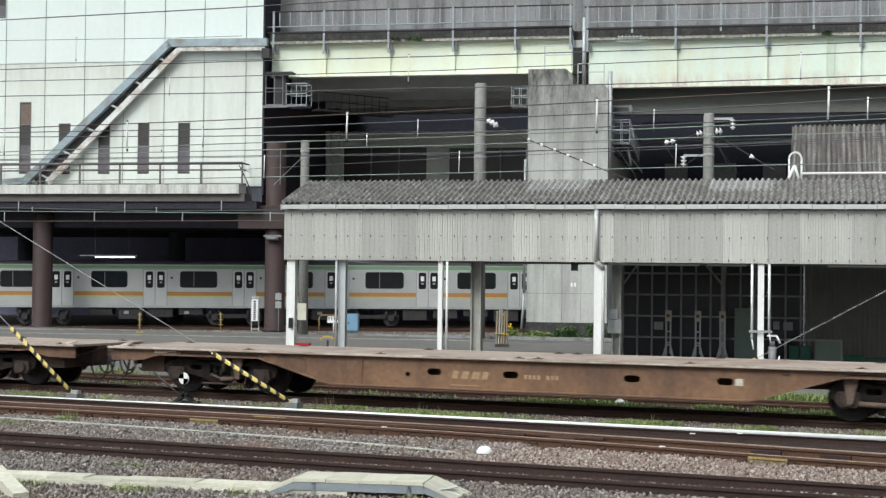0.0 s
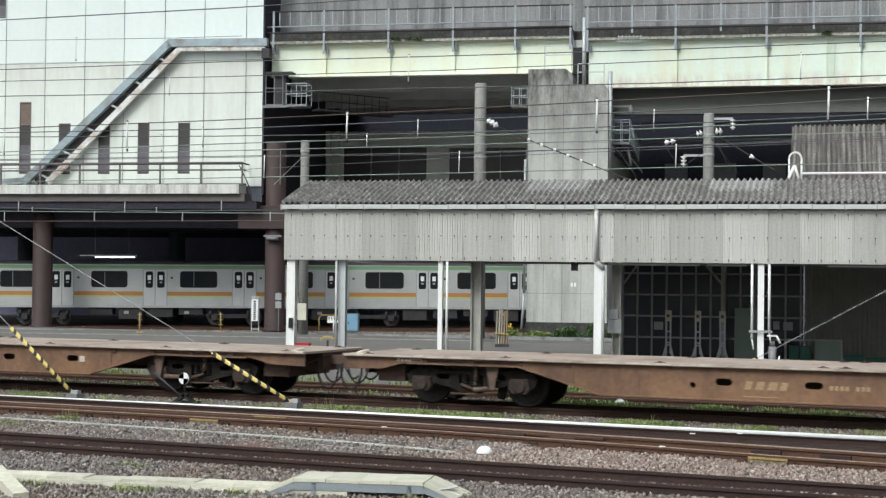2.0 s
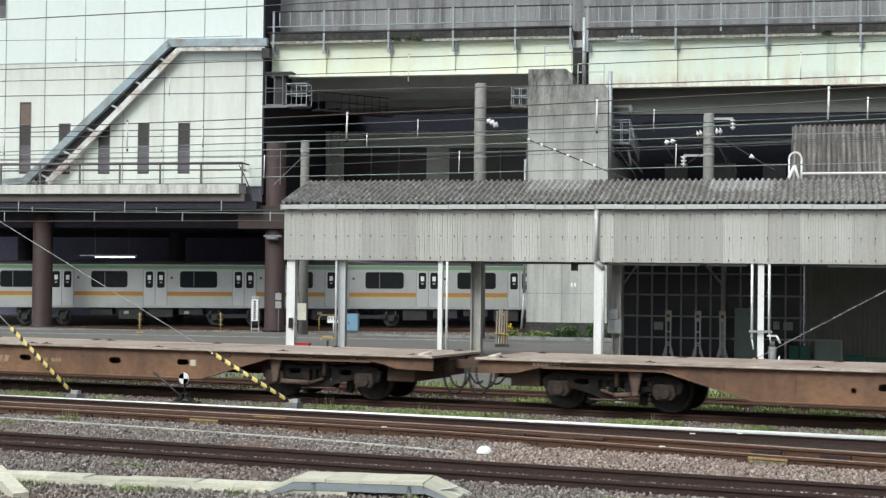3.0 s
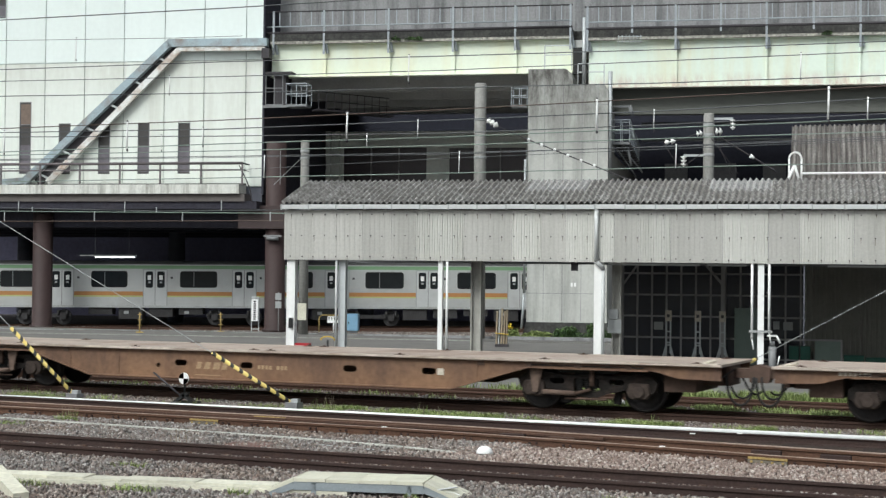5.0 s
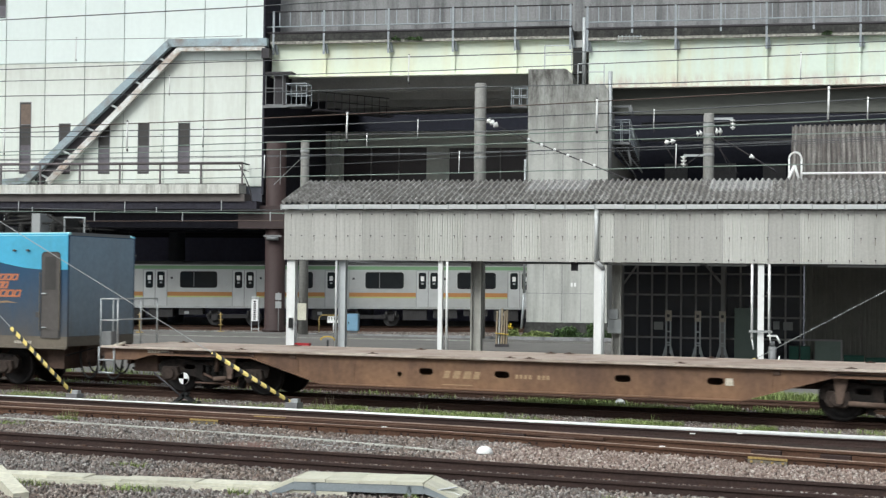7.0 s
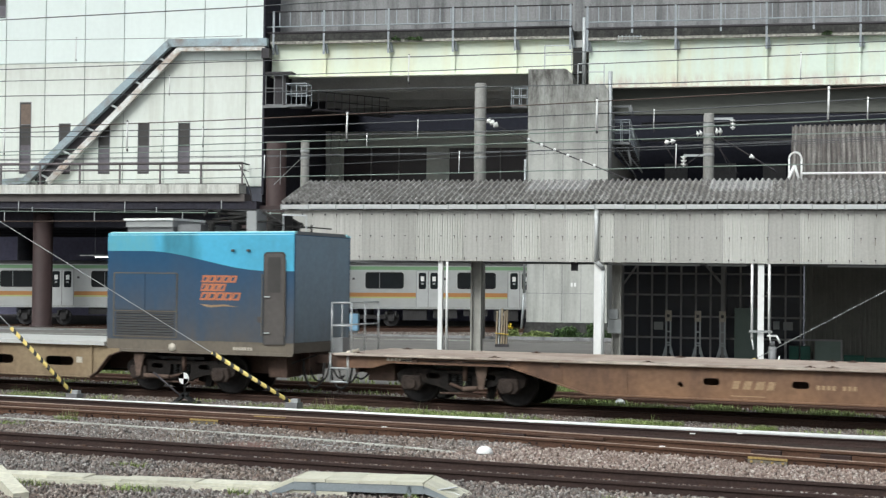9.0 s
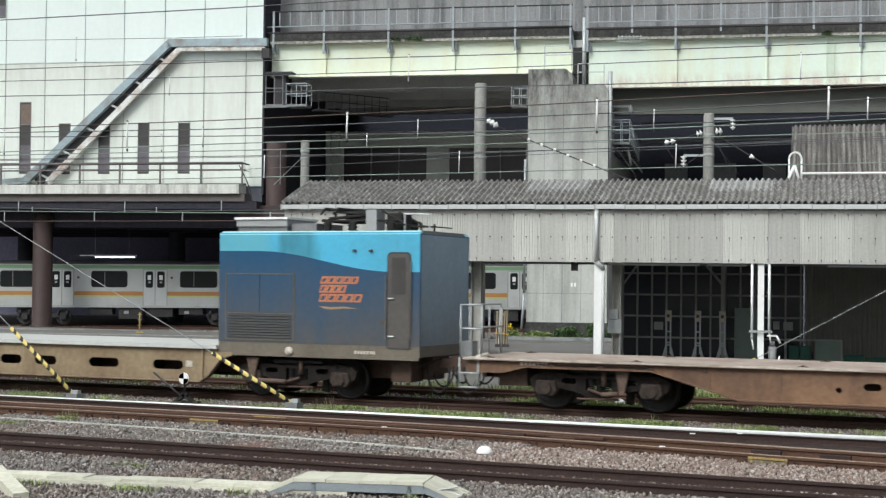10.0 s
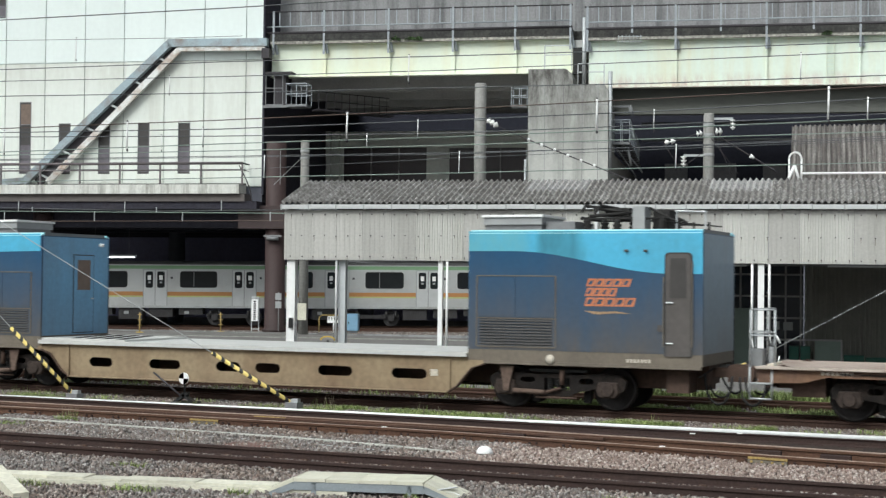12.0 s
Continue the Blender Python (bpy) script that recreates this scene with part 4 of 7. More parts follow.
part("lower_beam", box(B(), 16.5, 60, 1.4, 2.0, 10.95, 12.3), mat("olive_grey_beam", (0.15, 0.155, 0.14), 0.8, vary=0.1, scale=0.6), via, "olive-grey lower beam")
# stepped pier
pier = thing("viaduct_pier", BLD, "weathered stepped concrete bridge pier", "bridge pier")
bm = slab(B(), [(13.95, -0.2), (13.95, 12.74), (15.75, 12.74), (16.05, 12.5), (16.1, 11.96), (17.6, 11.96), (17.78, 11.7), (17.78, -0.2)], -2.5, 1.6)
bmesh.ops.triangulate(bm, faces=[f for f in bm.faces if len(f.verts) > 4])
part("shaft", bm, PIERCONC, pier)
bm = B()
v0 = [bm.verts.new(p) for p in ((13.75, -2.7, -0.2), (18.0, -2.7, -0.2), (18.0, 1.7, -0.2), (13.75, 1.7, -0.2))]
v1 = [bm.verts.new(p) for p in ((13.92, -2.53, 0.62), (17.81, -2.53, 0.62), (17.81, 1.63, 0.62), (13.92, 1.63, 0.62))]
bm.faces.new(v1)
for i in range(4):
    bm.faces.new((v0[i - 1], v0[i], v1[i], v1[i - 1]))
bmesh.ops.recalc_face_normals(bm, faces=bm.faces)
part("footing", bm, BLACKCONC, pier, "dark mossy footing")
bm = B()
for z in (13.45, 13.9):
    cyl(bm, (14.7, -2.2, z), (16.0, -2.2, z), 0.025, n=6)
for u in (14.7, 16.0):
    cyl(bm, (u, -2.2, 12.7), (u, -2.2, 13.9), 0.025, n=6)
for z in (12.6, 13.0):
    cyl(bm, (16.3, -2.2, z), (17.55, -2.2, z), 0.025, n=6)
for u in (16.3, 17.55):
    cyl(bm, (u, -2.2, 11.95), (u, -2.2, 13.0), 0.025, n=6)
part("top_railing", bm, GALV, pier)
bm = cyl(B(), (16.6, -2.3, 11.95), (16.6, -2.3, 15.2), 0.09, n=10)
part("drain_pipe", bm, GALV, pier)
part("bearing_gap", soften(box(B(), 15.78, 16.3, 0.4, 0.9, 12.9, 14.2), 0.05, 1), BLACK, pier)
bm = cyl(B(), (13.85, -2.6, 8.4), (13.85, -2.6, 2.0), 0.06, n=8)
cyl(bm, (13.85, -2.6, 2.0), (13.75, -2.75, 0.3), 0.06, n=8)
part("rain_pipe", bm, GALV, pier)
bm = cyl(B(), (17.86, -2.3, 12.6), (17.86, -2.3, 8.0), 0.1, n=8)
part("side_pipe", bm, GALV, pier)
for u in (16.06, 16.22):
    part("paint_mark", box(B(), u, u + 0.1, -2.506, -2.501, 2.33, 2.51), WHITE, pier)

for u in (14.75, 15.65, 16.55, 17.3):
    part("formwork_joint", box(B(), u - 0.012, u + 0.012, -2.503, -2.499, 0.7, 11.9), DARKCONC if u == 15.65 else CONC, pier)
for z in (2.0, 3.8, 5.6, 7.4, 9.2, 11.0):
    part("formwork_joint", box(B(), 13.96, 17.77, -2.5025, -2.499, z - 0.012, z + 0.012), CONC, pier)

# dim rooms and walls beneath the viaduct
back = thing("underpass_building", BLD, "grey two-storey rooms beneath the viaduct", "building")
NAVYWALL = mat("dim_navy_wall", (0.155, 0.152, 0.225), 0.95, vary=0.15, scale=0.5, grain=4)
OLIVE = mat("dim_grey_wall", (0.72, 0.73, 0.68), 0.9, vary=0.08, scale=0.5, grain=5)
bm = plate(B(), [(-5.0, 6.5), (16.5, 6.5), (16.5, 11.3), (-5.0, 11.3)], [[(1.05, 8.0), (6.05, 8.0), (6.05, 10.35), (1.05, 10.35)], [(7.4, 8.0), (11.9, 8.0), (11.9, 10.3), (7.4, 10.3)]], 12.0, 12.25)
part("wall", bm, OLIVE, back)
for a, b in ((1.05, 6.05), (7.4, 11.9)):
    wob = part("window", box(B(), a, b, 12.12, 12.16, 8.0, 10.35), mat("dark_maroon_glass", (0.06, 0.045, 0.05), 0.3, vary=0.1), back)
    bm = B()
    for k in range(1, 3):
        u = a + (b - a) * k / 3
        box(bm, u - 0.04, u + 0.04, 12.05, 12.12, 8.0, 10.35)
    part("mullion", bm, LATTICE, wob)
for u in (-4.9, -2.6, -1.1, 0.2, 0.75):
    part("pilaster", box(B(), u - 0.12, u + 0.12, 11.7, 12.0, 6.5, 11.3), OLIVE, back)
# round lamps on the wall, modelled as dark unlit discs
for u in (-3.9, -3.2, -0.6, -0.1):
    part("wall_lamp", lathe(B(), (u, 11.9, 9.3), [(0.25, -0.05), (0.28, 0), (0.25, 0.05)], 12, "Y"), DARKSTEEL, back, "dark round wall lamp, unlit")
for u in (-4.3, -2.0):
    part("service_door", soften(box(B(), u - 0.45, u + 0.45, 11.93, 11.995, 6.5, 8.75), 0.02, 1), GREYPAINT, back, "grey service door")
    part("wall_conduit", cyl(B(), (u + 0.7, 11.95, 6.5), (u + 0.7, 11.95, 11.2), 0.06, n=8), GREYSTEEL, back)
# floor slab and rear walls are added; their tones hold the void's shade
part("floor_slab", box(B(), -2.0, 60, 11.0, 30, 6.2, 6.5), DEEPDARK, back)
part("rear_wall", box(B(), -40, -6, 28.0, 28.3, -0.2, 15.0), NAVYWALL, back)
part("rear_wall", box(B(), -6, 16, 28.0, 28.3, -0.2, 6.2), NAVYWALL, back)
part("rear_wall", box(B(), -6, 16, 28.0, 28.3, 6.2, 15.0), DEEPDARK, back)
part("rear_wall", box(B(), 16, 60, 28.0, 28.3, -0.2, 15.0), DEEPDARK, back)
# side wall added to keep light out of the void
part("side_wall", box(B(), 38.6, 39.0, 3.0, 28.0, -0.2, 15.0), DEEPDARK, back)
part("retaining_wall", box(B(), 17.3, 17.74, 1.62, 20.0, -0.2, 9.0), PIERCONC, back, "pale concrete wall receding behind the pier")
# unseen slab added to block sky light behind the station
part("light_block_slab", box(B(), -40, -2.0, 15.0, 30, 14.0, 14.6), INTERIOR, back)

for k in range(9):
    u = 1.0 + k * 1.7
    part("soffit_rib", box(B(), u, u + 0.25, 0.9, 11.0, 13.55, 14.18), VIACONC, via)
for k in range(8):
    u = 19.0 + k * 2.2
    part("soffit_rib", box(B(), u, u + 0.3, 2.1, 11.0, 12.4, 14.18), VIACONC, via)
bm = B()
for k in range(10):
    beam(bm, (2.6 + k * 0.32, 0.9 + k * 0.35, 11.35), (2.6 + k * 0.32, 0.9 + k * 0.35, 12.25), 0.03, 0.03)
for z in (11.35, 11.8, 12.25):
    cyl(bm, (2.5, 0.8, z), (5.6, 4.1, z), 0.03, n=6)
part("catwalk_railing", bm, DARKSTEEL, via, "dim receding catwalk railing")
bm = B()
beam(bm, (2.45, 0.9, 11.3), (5.6, 4.3, 11.3), 0.7, 0.08)
part("catwalk", bm, DARKSTEEL, via)
bm = B()
for k in range(9):
    w = -0.4 + k * 0.9
    box(bm, 17.9, 18.75, w, w + 0.75, 9.22 - 0.05 * k, 9.28 - 0.05 * k)
part("walkway_grating", bm, DARKSTEEL, via, "dark walkway grating along the wall")
for k in range(8):
    w = -0.2 + k * 0.9
    bm = cyl(B(), (18.72, w, 9.2 - 0.05 * k), (18.72, w, 10.3 - 0.05 * k), 0.025, n=6)
    cyl(bm, (18.72, w, 10.3 - 0.05 * k), (18.72, w + 0.9, 10.25 - 0.05 * k), 0.025, n=6)
    cyl(bm, (18.72, w, 9.75 - 0.05 * k), (18.72, w + 0.9, 9.70 - 0.05 * k), 0.02, n=6)
    part("walkway_railing", bm, RAILSTEEL, via)
for z, m in ((10.75, GREYSTEEL), (9.9, GREYSTEEL)):
    part("service_pipe", cyl(B(), (19.0, 4.0, z), (38, 4.0, z), 0.07, n=8), m, via)
for k in range(5):
    part("service_duct", box(B(), 20.0 + k * 2.6, 21.2 + k * 2.6, 8.0, 8.5, 7.6 + 0.2 * (k % 3), 9.0), DARKCONC, via)

for w, h, m in ((-4.6, 0.05, CONC), (-9.5, 0.03, POLECONC)):
    solid("kerb_strip", box(B(), -40, 40, w - 0.11, w + 0.11, -0.3, -0.06 + h), m, "low worn concrete kerb strip across the yard", "kerb", "yard kerbs", "structure", BLD)

part("parapet_panel", box(B(), 15.76, 16.54, 2.02, 2.14, 15.0, 18.1), CONC, via)
part("deck_filler", box(B(), 15.76, 16.54, 0.9, 3.0, 14.3, 15.1), BLACKCONC, via)

bm = B()
for k in range(40):
    x = -24.0 + k * 0.6
    y = swept(OUTER, x)
    for o in (-0.06, 0.06):
        cyl(bm, (x + o, y - 0.045, -0.085), (x + o, y - 0.01, -0.085), 0.02, n=6)
    box(bm, x - 0.11, x + 0.11, y - 0.16, y - 0.03, -0.155, -0.125)
tagged(part("chair_bolts", bm, DARKRAIL, near), kind="stuff")

# ---- the freight train: two flat wagons and a power car ----
TRACK_Y, SPEED = 28.70, 2.895
WHEELS = []


def wheel_set(car, x):
    bm = B()
    for s in (-1, 1):
        y = 0.56 * s
        lathe(bm, (0, y, 0), [(0.05, -0.09), (0.13, -0.09), (0.14, -0.05), (0.36, -0.045), (0.37, -0.065), (0.43, -0.065), (0.43, 0.06), (0.37, 0.065), (0.35, 0.045), (0.1, 0.05), (0.1, 0.1)]
              if s < 0 else [(0.1, -0.1), (0.1, -0.05), (0.35, -0.045), (0.37, -0.065), (0.43, -0.06), (0.43, 0.065), (0.37, 0.065), (0.36, 0.045), (0.14, 0.05), (0.13, 0.09), (0.05, 0.09)], 28, "Y")
    cyl(bm, (0, -0.75, 0), (0, 0.75, 0), 0.07, n=10)
    for k in range(3):
        a = k * math.tau / 3
        cyl(bm, (0.24 * math.cos(a), -0.62, 0.24 * math.sin(a)), (0.24 * math.cos(a), -0.6, 0.24 * math.sin(a)), 0.03, n=6)
    ob = part("wheel_set", bm, WHEELIRON, car)
    ob.location = (x, 0, 0.43)
    WHEELS.append((ob, x))
    return ob


def bogie(car, x):
    """Side frames with axle boxes, springs, brake beam and bolster; two wheel sets."""
    q = 0.5 if x < 0 else -1.0
    for s in (-1, 1):
        y = 0.95 * s
        rim = [(-1.40, 0.60), (-1.28, 0.70), (-0.95, 0.74), (-0.5, 0.70), (0.5, 0.70), (0.95, 0.74), (1.28, 0.70), (1.40, 0.60), (1.36, 0.44), (1.22, 0.34), (0.9, 0.34), (0.78, 0.44), (0.42, 0.36), (0.22, 0.28), (-0.22, 0.28), (-0.42, 0.36), (-0.78, 0.44), (-0.9, 0.34), (-1.22, 0.34), (-1.36, 0.44)]
        gaps = [oblong(x - 0.6, 0.58, 0.3, 0.11, 4), oblong(x + 0.6, 0.58, 0.3, 0.11, 4), [(x - 0.26, 0.40), (x + 0.26, 0.40), (x + 0.26, 0.63), (x - 0.26, 0.63)]]
        bm = plate(B(), [(x + u, z) for u, z in rim], gaps, y - 0.06, y + 0.06)
        for u in (-1.2, -0.95, 0.95, 1.2):
            cyl(bm, (x + u, y + 0.065 * s, 0.68), (x + u, y + 0.09 * s, 0.68), 0.025, n=6)
        part("side_frame", bm, GREASE, car)
        for u in (-1.05, 1.05):
            bm = slab(B(), [(x + u + a, z) for a, z in ((-0.15, 0.28), (0.15, 0.28), (0.23, 0.38), (0.19, 0.58), (-0.19, 0.58), (-0.23, 0.38))], y + 0.02 * s, y + 0.15 * s)
            soften(bm, 0.02, 1)
            lathe(bm, (x + u, y + (0.15 if s > 0 else -0.19), 0.43), [(0.11, 0), (0.13, 0.01), (0.13, 0.03), (0.1, 0.04)], 12, "Y")
            part("axle_box", bm, AXLEBOX, car, "dusty brown axle box")
        k = 1 if q > 0 else -1
        inner, outer = (0.1, 0.42) if q > 0 else (-0.2, -0.85)
        part("brake_cylinder", cyl(B(), (x + outer, y + 0.17 * s, 0.37), (x + inner, y + 0.17 * s, 0.35), 0.05, n=10), PALERUST, car, "pale rusty brake cylinder")
        bm = B()
        cyl(bm, (x + inner, y + 0.15 * s, 0.35), (x + inner - 0.3 * k, y + 0.1 * s, 0.44), 0.03, n=8)
        cyl(bm, (x - 0.42, y + 0.1 * s, 0.25), (x + 0.42, y + 0.1 * s, 0.25), 0.02, n=8)
        cyl(bm, (x + 0.12, y + 0.1 * s, 0.5), (x + 0.12, y + 0.1 * s, 0.8), 0.05, n=8)
        part("brake_rod", bm, RUSTDARK, car)
        for u in (-0.15, 0.0, 0.15):
            bm = B()
            for h in range(6):
                lathe(bm, (x + u, y, 0.41 + h * 0.038), [(0.045, 0), (0.07, 0.012), (0.045, 0.026)], 10)
            part("bolster_spring", bm, UNDER, car)
        part("side_bearer", soften(box(B(), x - 0.55, x + 0.62, y - 0.1, y + 0.1, 0.745, 0.80), 0.02, 1), UNDER, car)
        for u in (-0.52, 0.52):
            bm = B()
            slab(bm, [(x + u + a, z) for a, z in ((-0.07, 0.16), (0.06, 0.14), (0.10, 0.3), (0.08, 0.6), (-0.03, 0.62))], y - 0.28 * s - 0.06, y - 0.28 * s + 0.06)
            part("brake_shoe", bm, UNDER, car)
        part("frame_bracket", slab(B(), [(x + q - 0.13, 0.84), (x + q + 0.15, 0.84), (x + q + 0.07, 0.5), (x + q + 0.05, 0.36), (x + q - 0.06, 0.36), (x + q - 0.07, 0.5)], 1.13 * s - 0.02, 1.13 * s + 0.02), PALERUST, car)
    part("bolster", soften(box(B(), x - 0.28, x + 0.28, -0.9, 0.9, 0.5, 0.78), 0.03, 1), UNDER, car)
    for u in (-1.05, 1.05):
        wheel_set(car, x + u)


def coupler(car, x, s):
    bm = box(B(), min(x, x + 0.5 * s), max(x, x + 0.5 * s), -0.1, 0.1, 0.70, 0.88)
    soften(bm, 0.02, 1)
    cx = x + 0.52 * s
    slab(bm, [(cx - 0.17, 0.62), (cx + 0.13, 0.62), (cx + 0.17, 0.72), (cx + 0.17, 0.9), (cx - 0.05, 0.96), (cx - 0.17, 0.92)], -0.17, 0.17)
    part("coupler", bm, RUSTDARK, car)
    for y, reach, drop, r in ((-0.62, 0.50, 0.55, 0.024), (-0.34, 0.46, 0.44, 0.02)):
        loop = []
        for k in range(15):
            a = k / 14
            loop.append((x + (0.02 + reach * (0.5 - 0.5 * math.cos(math.pi * a))) * s, y, 0.80 - 0.06 * a - drop * math.sin(math.pi * a) ** 0.8))
        part("brake_hose", tube(B(), loop, r), UNDER, car, "looped black air hose")
    cable = [(x + (0.05 + 0.42 * k / 8) * s, 0.5 - 0.1 * k / 8, 0.72 - 0.36 * math.sin(k / 8 * 2.2)) for k in range(9)]
    part("jumper_cable", tube(B(), cable, 0.02), UNDER, car)
    part("cut_lever", cyl(B(), (x + 0.04 * s, -1.15, 0.74), (x + 0.1 * s, -0.2, 0.88), 0.014, n=6), GREASE, car)
    part("buffer_plate", soften(box(B(), x - 0.05, x + 0.05, -0.42, 0.42, 0.56, 0.94), 0.015, 1), RUSTDARK, car)


def flat_wagon(x, label, logo=True, rail_end=False):
    car = thing("flat_wagon", pose(x, TRACK_Y, 0), label, "flat wagon", "freight train")
    # side girders, fish-bellied and pierced
    outer = [(-9.76, 0.95), (-9.76, 0.69), (-8.95, 0.71), (-8.62, 0.80), (-8.4, 0.84), (-6.0, 0.84), (-4.4, 0.37), (4.4, 0.37), (6.0, 0.84), (8.4, 0.84), (8.62, 0.80), (8.95, 0.71), (9.76, 0.69), (9.76, 0.95)]
    holes = [oblong(-1.98, 0.68, 0.31, 0.13), oblong(-0.35, 0.67, 0.32, 0.13), oblong(2.10, 0.68, 0.32, 0.13), oblong(3.87, 0.69, 0.31, 0.13), oblong(-2.56, 0.61, 0.11, 0.11, 4)]
    for s in (-1, 1):
        y = 1.22 * s
        part("side_girder", plate(B(), outer, holes, y - 0.012, y + 0.012), RUSTCAR, car)
        bm = box(B(), -4.35, 4.35, y - 0.075, y + 0.075, 0.345, 0.372)
        for q in (-1, 1):
            beam(bm, (4.35 * q, y, 0.36), (6.0 * q, y, 0.835), 0.15, 0.025)
            box(bm, min(6.0 * q, 8.4 * q), max(6.0 * q, 8.4 * q), y - 0.075, y + 0.075, 0.82, 0.845)
        part("girder_flange", bm, RUSTCAR, car)
        for k in range(17):
            u = -8.0 + k
            if abs(u) > 4.6:
                part("stake_pocket", box(B(), u - 0.06, u + 0.06, y + (-0.045 if s < 0 else 0.0), y + (0.0 if s < 0 else 0.045), 0.845, 0.93), RUSTDARK, car)
        part("side_channel", box(B(), 6.0 if s else 0, 8.3, y - 0.03, y + 0.03, 0.875, 0.895), UNDER, car)
        part("side_channel", box(B(), -8.3, -6.0, y - 0.03, y + 0.03, 0.875, 0.895), UNDER, car)
        for u in (-4.9, -3.6, 4.9):
            part("stiffener", box(B(), u - 0.02, u + 0.02, y + (-0.03 if s < 0 else 0.012), y + (-0.012 if s < 0 else 0.03), 0.55 if abs(u) > 4.4 else 0.4, 0.94), RUSTCAR, car)
    bm = box(B(), -9.78, 9.78, -1.33, 1.33, 0.945, 0.992)
    soften(bm, 0.01, 1)
    part("deck", bm, DECKRUST, car, "worn rusty steel deck with pale scuffed edge")
    for s in (-1, 1):
        part("deck_edge", soften(box(B(), -9.79, 9.79, 1.31 * s - 0.03, 1.31 * s + 0.03, 0.958, 0.998), 0.012, 2), EDGEWORN, car, "pale scuffed deck edge")
    part("centre_sill", soften(box(B(), -9.6, 9.6, -0.3, 0.3, 0.55, 0.94), 0.02, 1), RUSTDARK, car)
    for u in (-5.6, -3.4, -1.15, 1.15, 3.4, 5.6):
        part("cross_member", box(B(), u - 0.05, u + 0.05, -1.2, 1.2, 0.6 if abs(u) < 5 else 0.85, 0.94), RUSTDARK, car)
    for u in (-8.9, 8.9):
        part("end_beam", soften(box(B(), u - 0.3, u + 0.3, -0.9, 0.9, 0.44, 0.9), 0.03, 1), RUSTDARK, car)
    for u in (-9.3, -6.3, -3.2, -0.2, 0.2, 3.2, 6.3, 9.3):
        for s in (-1, 1):
            bm = box(B(), u - 0.09, u + 0.09, 1.18 * s - 0.07, 1.18 * s + 0.07, 0.992, 1.006)
            cyl(bm, (u, 1.18 * s, 1.006), (u, 1.18 * s, 1.028), 0.035, n=8)
            part("container_lock", bm, RUSTDARK, car)
    for u in (-9.5, 9.5):
        bm = box(B(), u - 0.2, u + 0.2, -1.25, -1.05, 0.992, 1.004)
        cyl(bm, (u - 0.1, -1.1, 1.0), (u + 0.12, -1.0, 1.06), 0.03, n=8)
        part("deck_hook", bm, PALEMARK, car)
    # stencils, battery box and label plate
    bm = B()
    if logo:
        for k, (a, b) in enumerate(((-1.60, -1.44), (-1.40, -1.22), (-1.18, -0.98), (-0.96, -0.80))):
            slab(bm, [(a, 0.56), (b - 0.04, 0.56), (b, 0.71), (a + 0.04, 0.71)], -1.2375, -1.234)
        box(bm, -1.62, -0.98, -1.2375, -1.234, 0.425, 0.442)
        part("faded_emblem", bm, FADED, car)
    bm = B()
    for k in range(8):
        u = -0.07 + k * 0.092
        if k != 4:
            box(bm, u, u + 0.06, -1.2375, -1.234, 0.60, 0.68)
    tagged(part("number_bars", bm, FADED, car), kind="stuff")
    part("label_plate", box(B(), 4.06, 4.20, -1.245, -1.234, 0.62, 0.75), PALEMARK, car, "small pale label plate")
    bm = B()
    for k in range(8):
        box(bm, -8.62 + k * 0.085, -8.56 + k * 0.085, -1.2395, -1.234, 0.865, 0.925)
    tagged(part("end_number_bars", bm, PALEMARK, car), kind="stuff")
    bm = cyl(B(), (-2.2, 0.25, 0.55), (-1.2, 0.25, 0.55), 0.17, n=14)
    part("air_tank", bm, UNDER, car)
    for u in (-7.1, 7.1):
        bogie(car, u)
    for s in (-1, 1):
        coupler(car, 9.7 * s, s)
    if rail_end:
        bm = B()
        for y in (-1.2, -0.75, 0.3, 0.95):
            cyl(bm, (-9.9, y, 0.98), (-9.9, y, 2.02), 0.016, n=8)
        for z in (1.55, 2.02):
            cyl(bm, (-9.9, -1.2, z), (-9.9, 0.95, z), 0.016, n=8)
        cyl(bm, (-9.9, -1.2, 2.02), (-9.45, -1.2, 2.02), 0.016, n=8)
        cyl(bm, (-9.9, -1.2, 1.55), (-9.45, -1.2, 1.55), 0.016, n=8)
        cyl(bm, (-9.45, -1.2, 0.98), (-9.45, -1.2, 2.02), 0.016, n=8)
        part("end_railing", bm, GALV, car, "galvanised end railing")
        bm = B()
        for u in (-9.9, -9.5):
            cyl(bm, (u, -1.25, 0.40), (u, -1.25, 0.98), 0.018, n=8)
        for z in (0.40, 0.68):
            cyl(bm, (-9.9, -1.25, z), (-9.5, -1.25, z), 0.02, n=8)
        part("step", bm, GALV, car)
        part("end_box", soften(box(B(), -9.95, -9.7, -1.1, -0.8, 0.99, 1.3), 0.02, 1), GREYSTEEL, car)
    return car


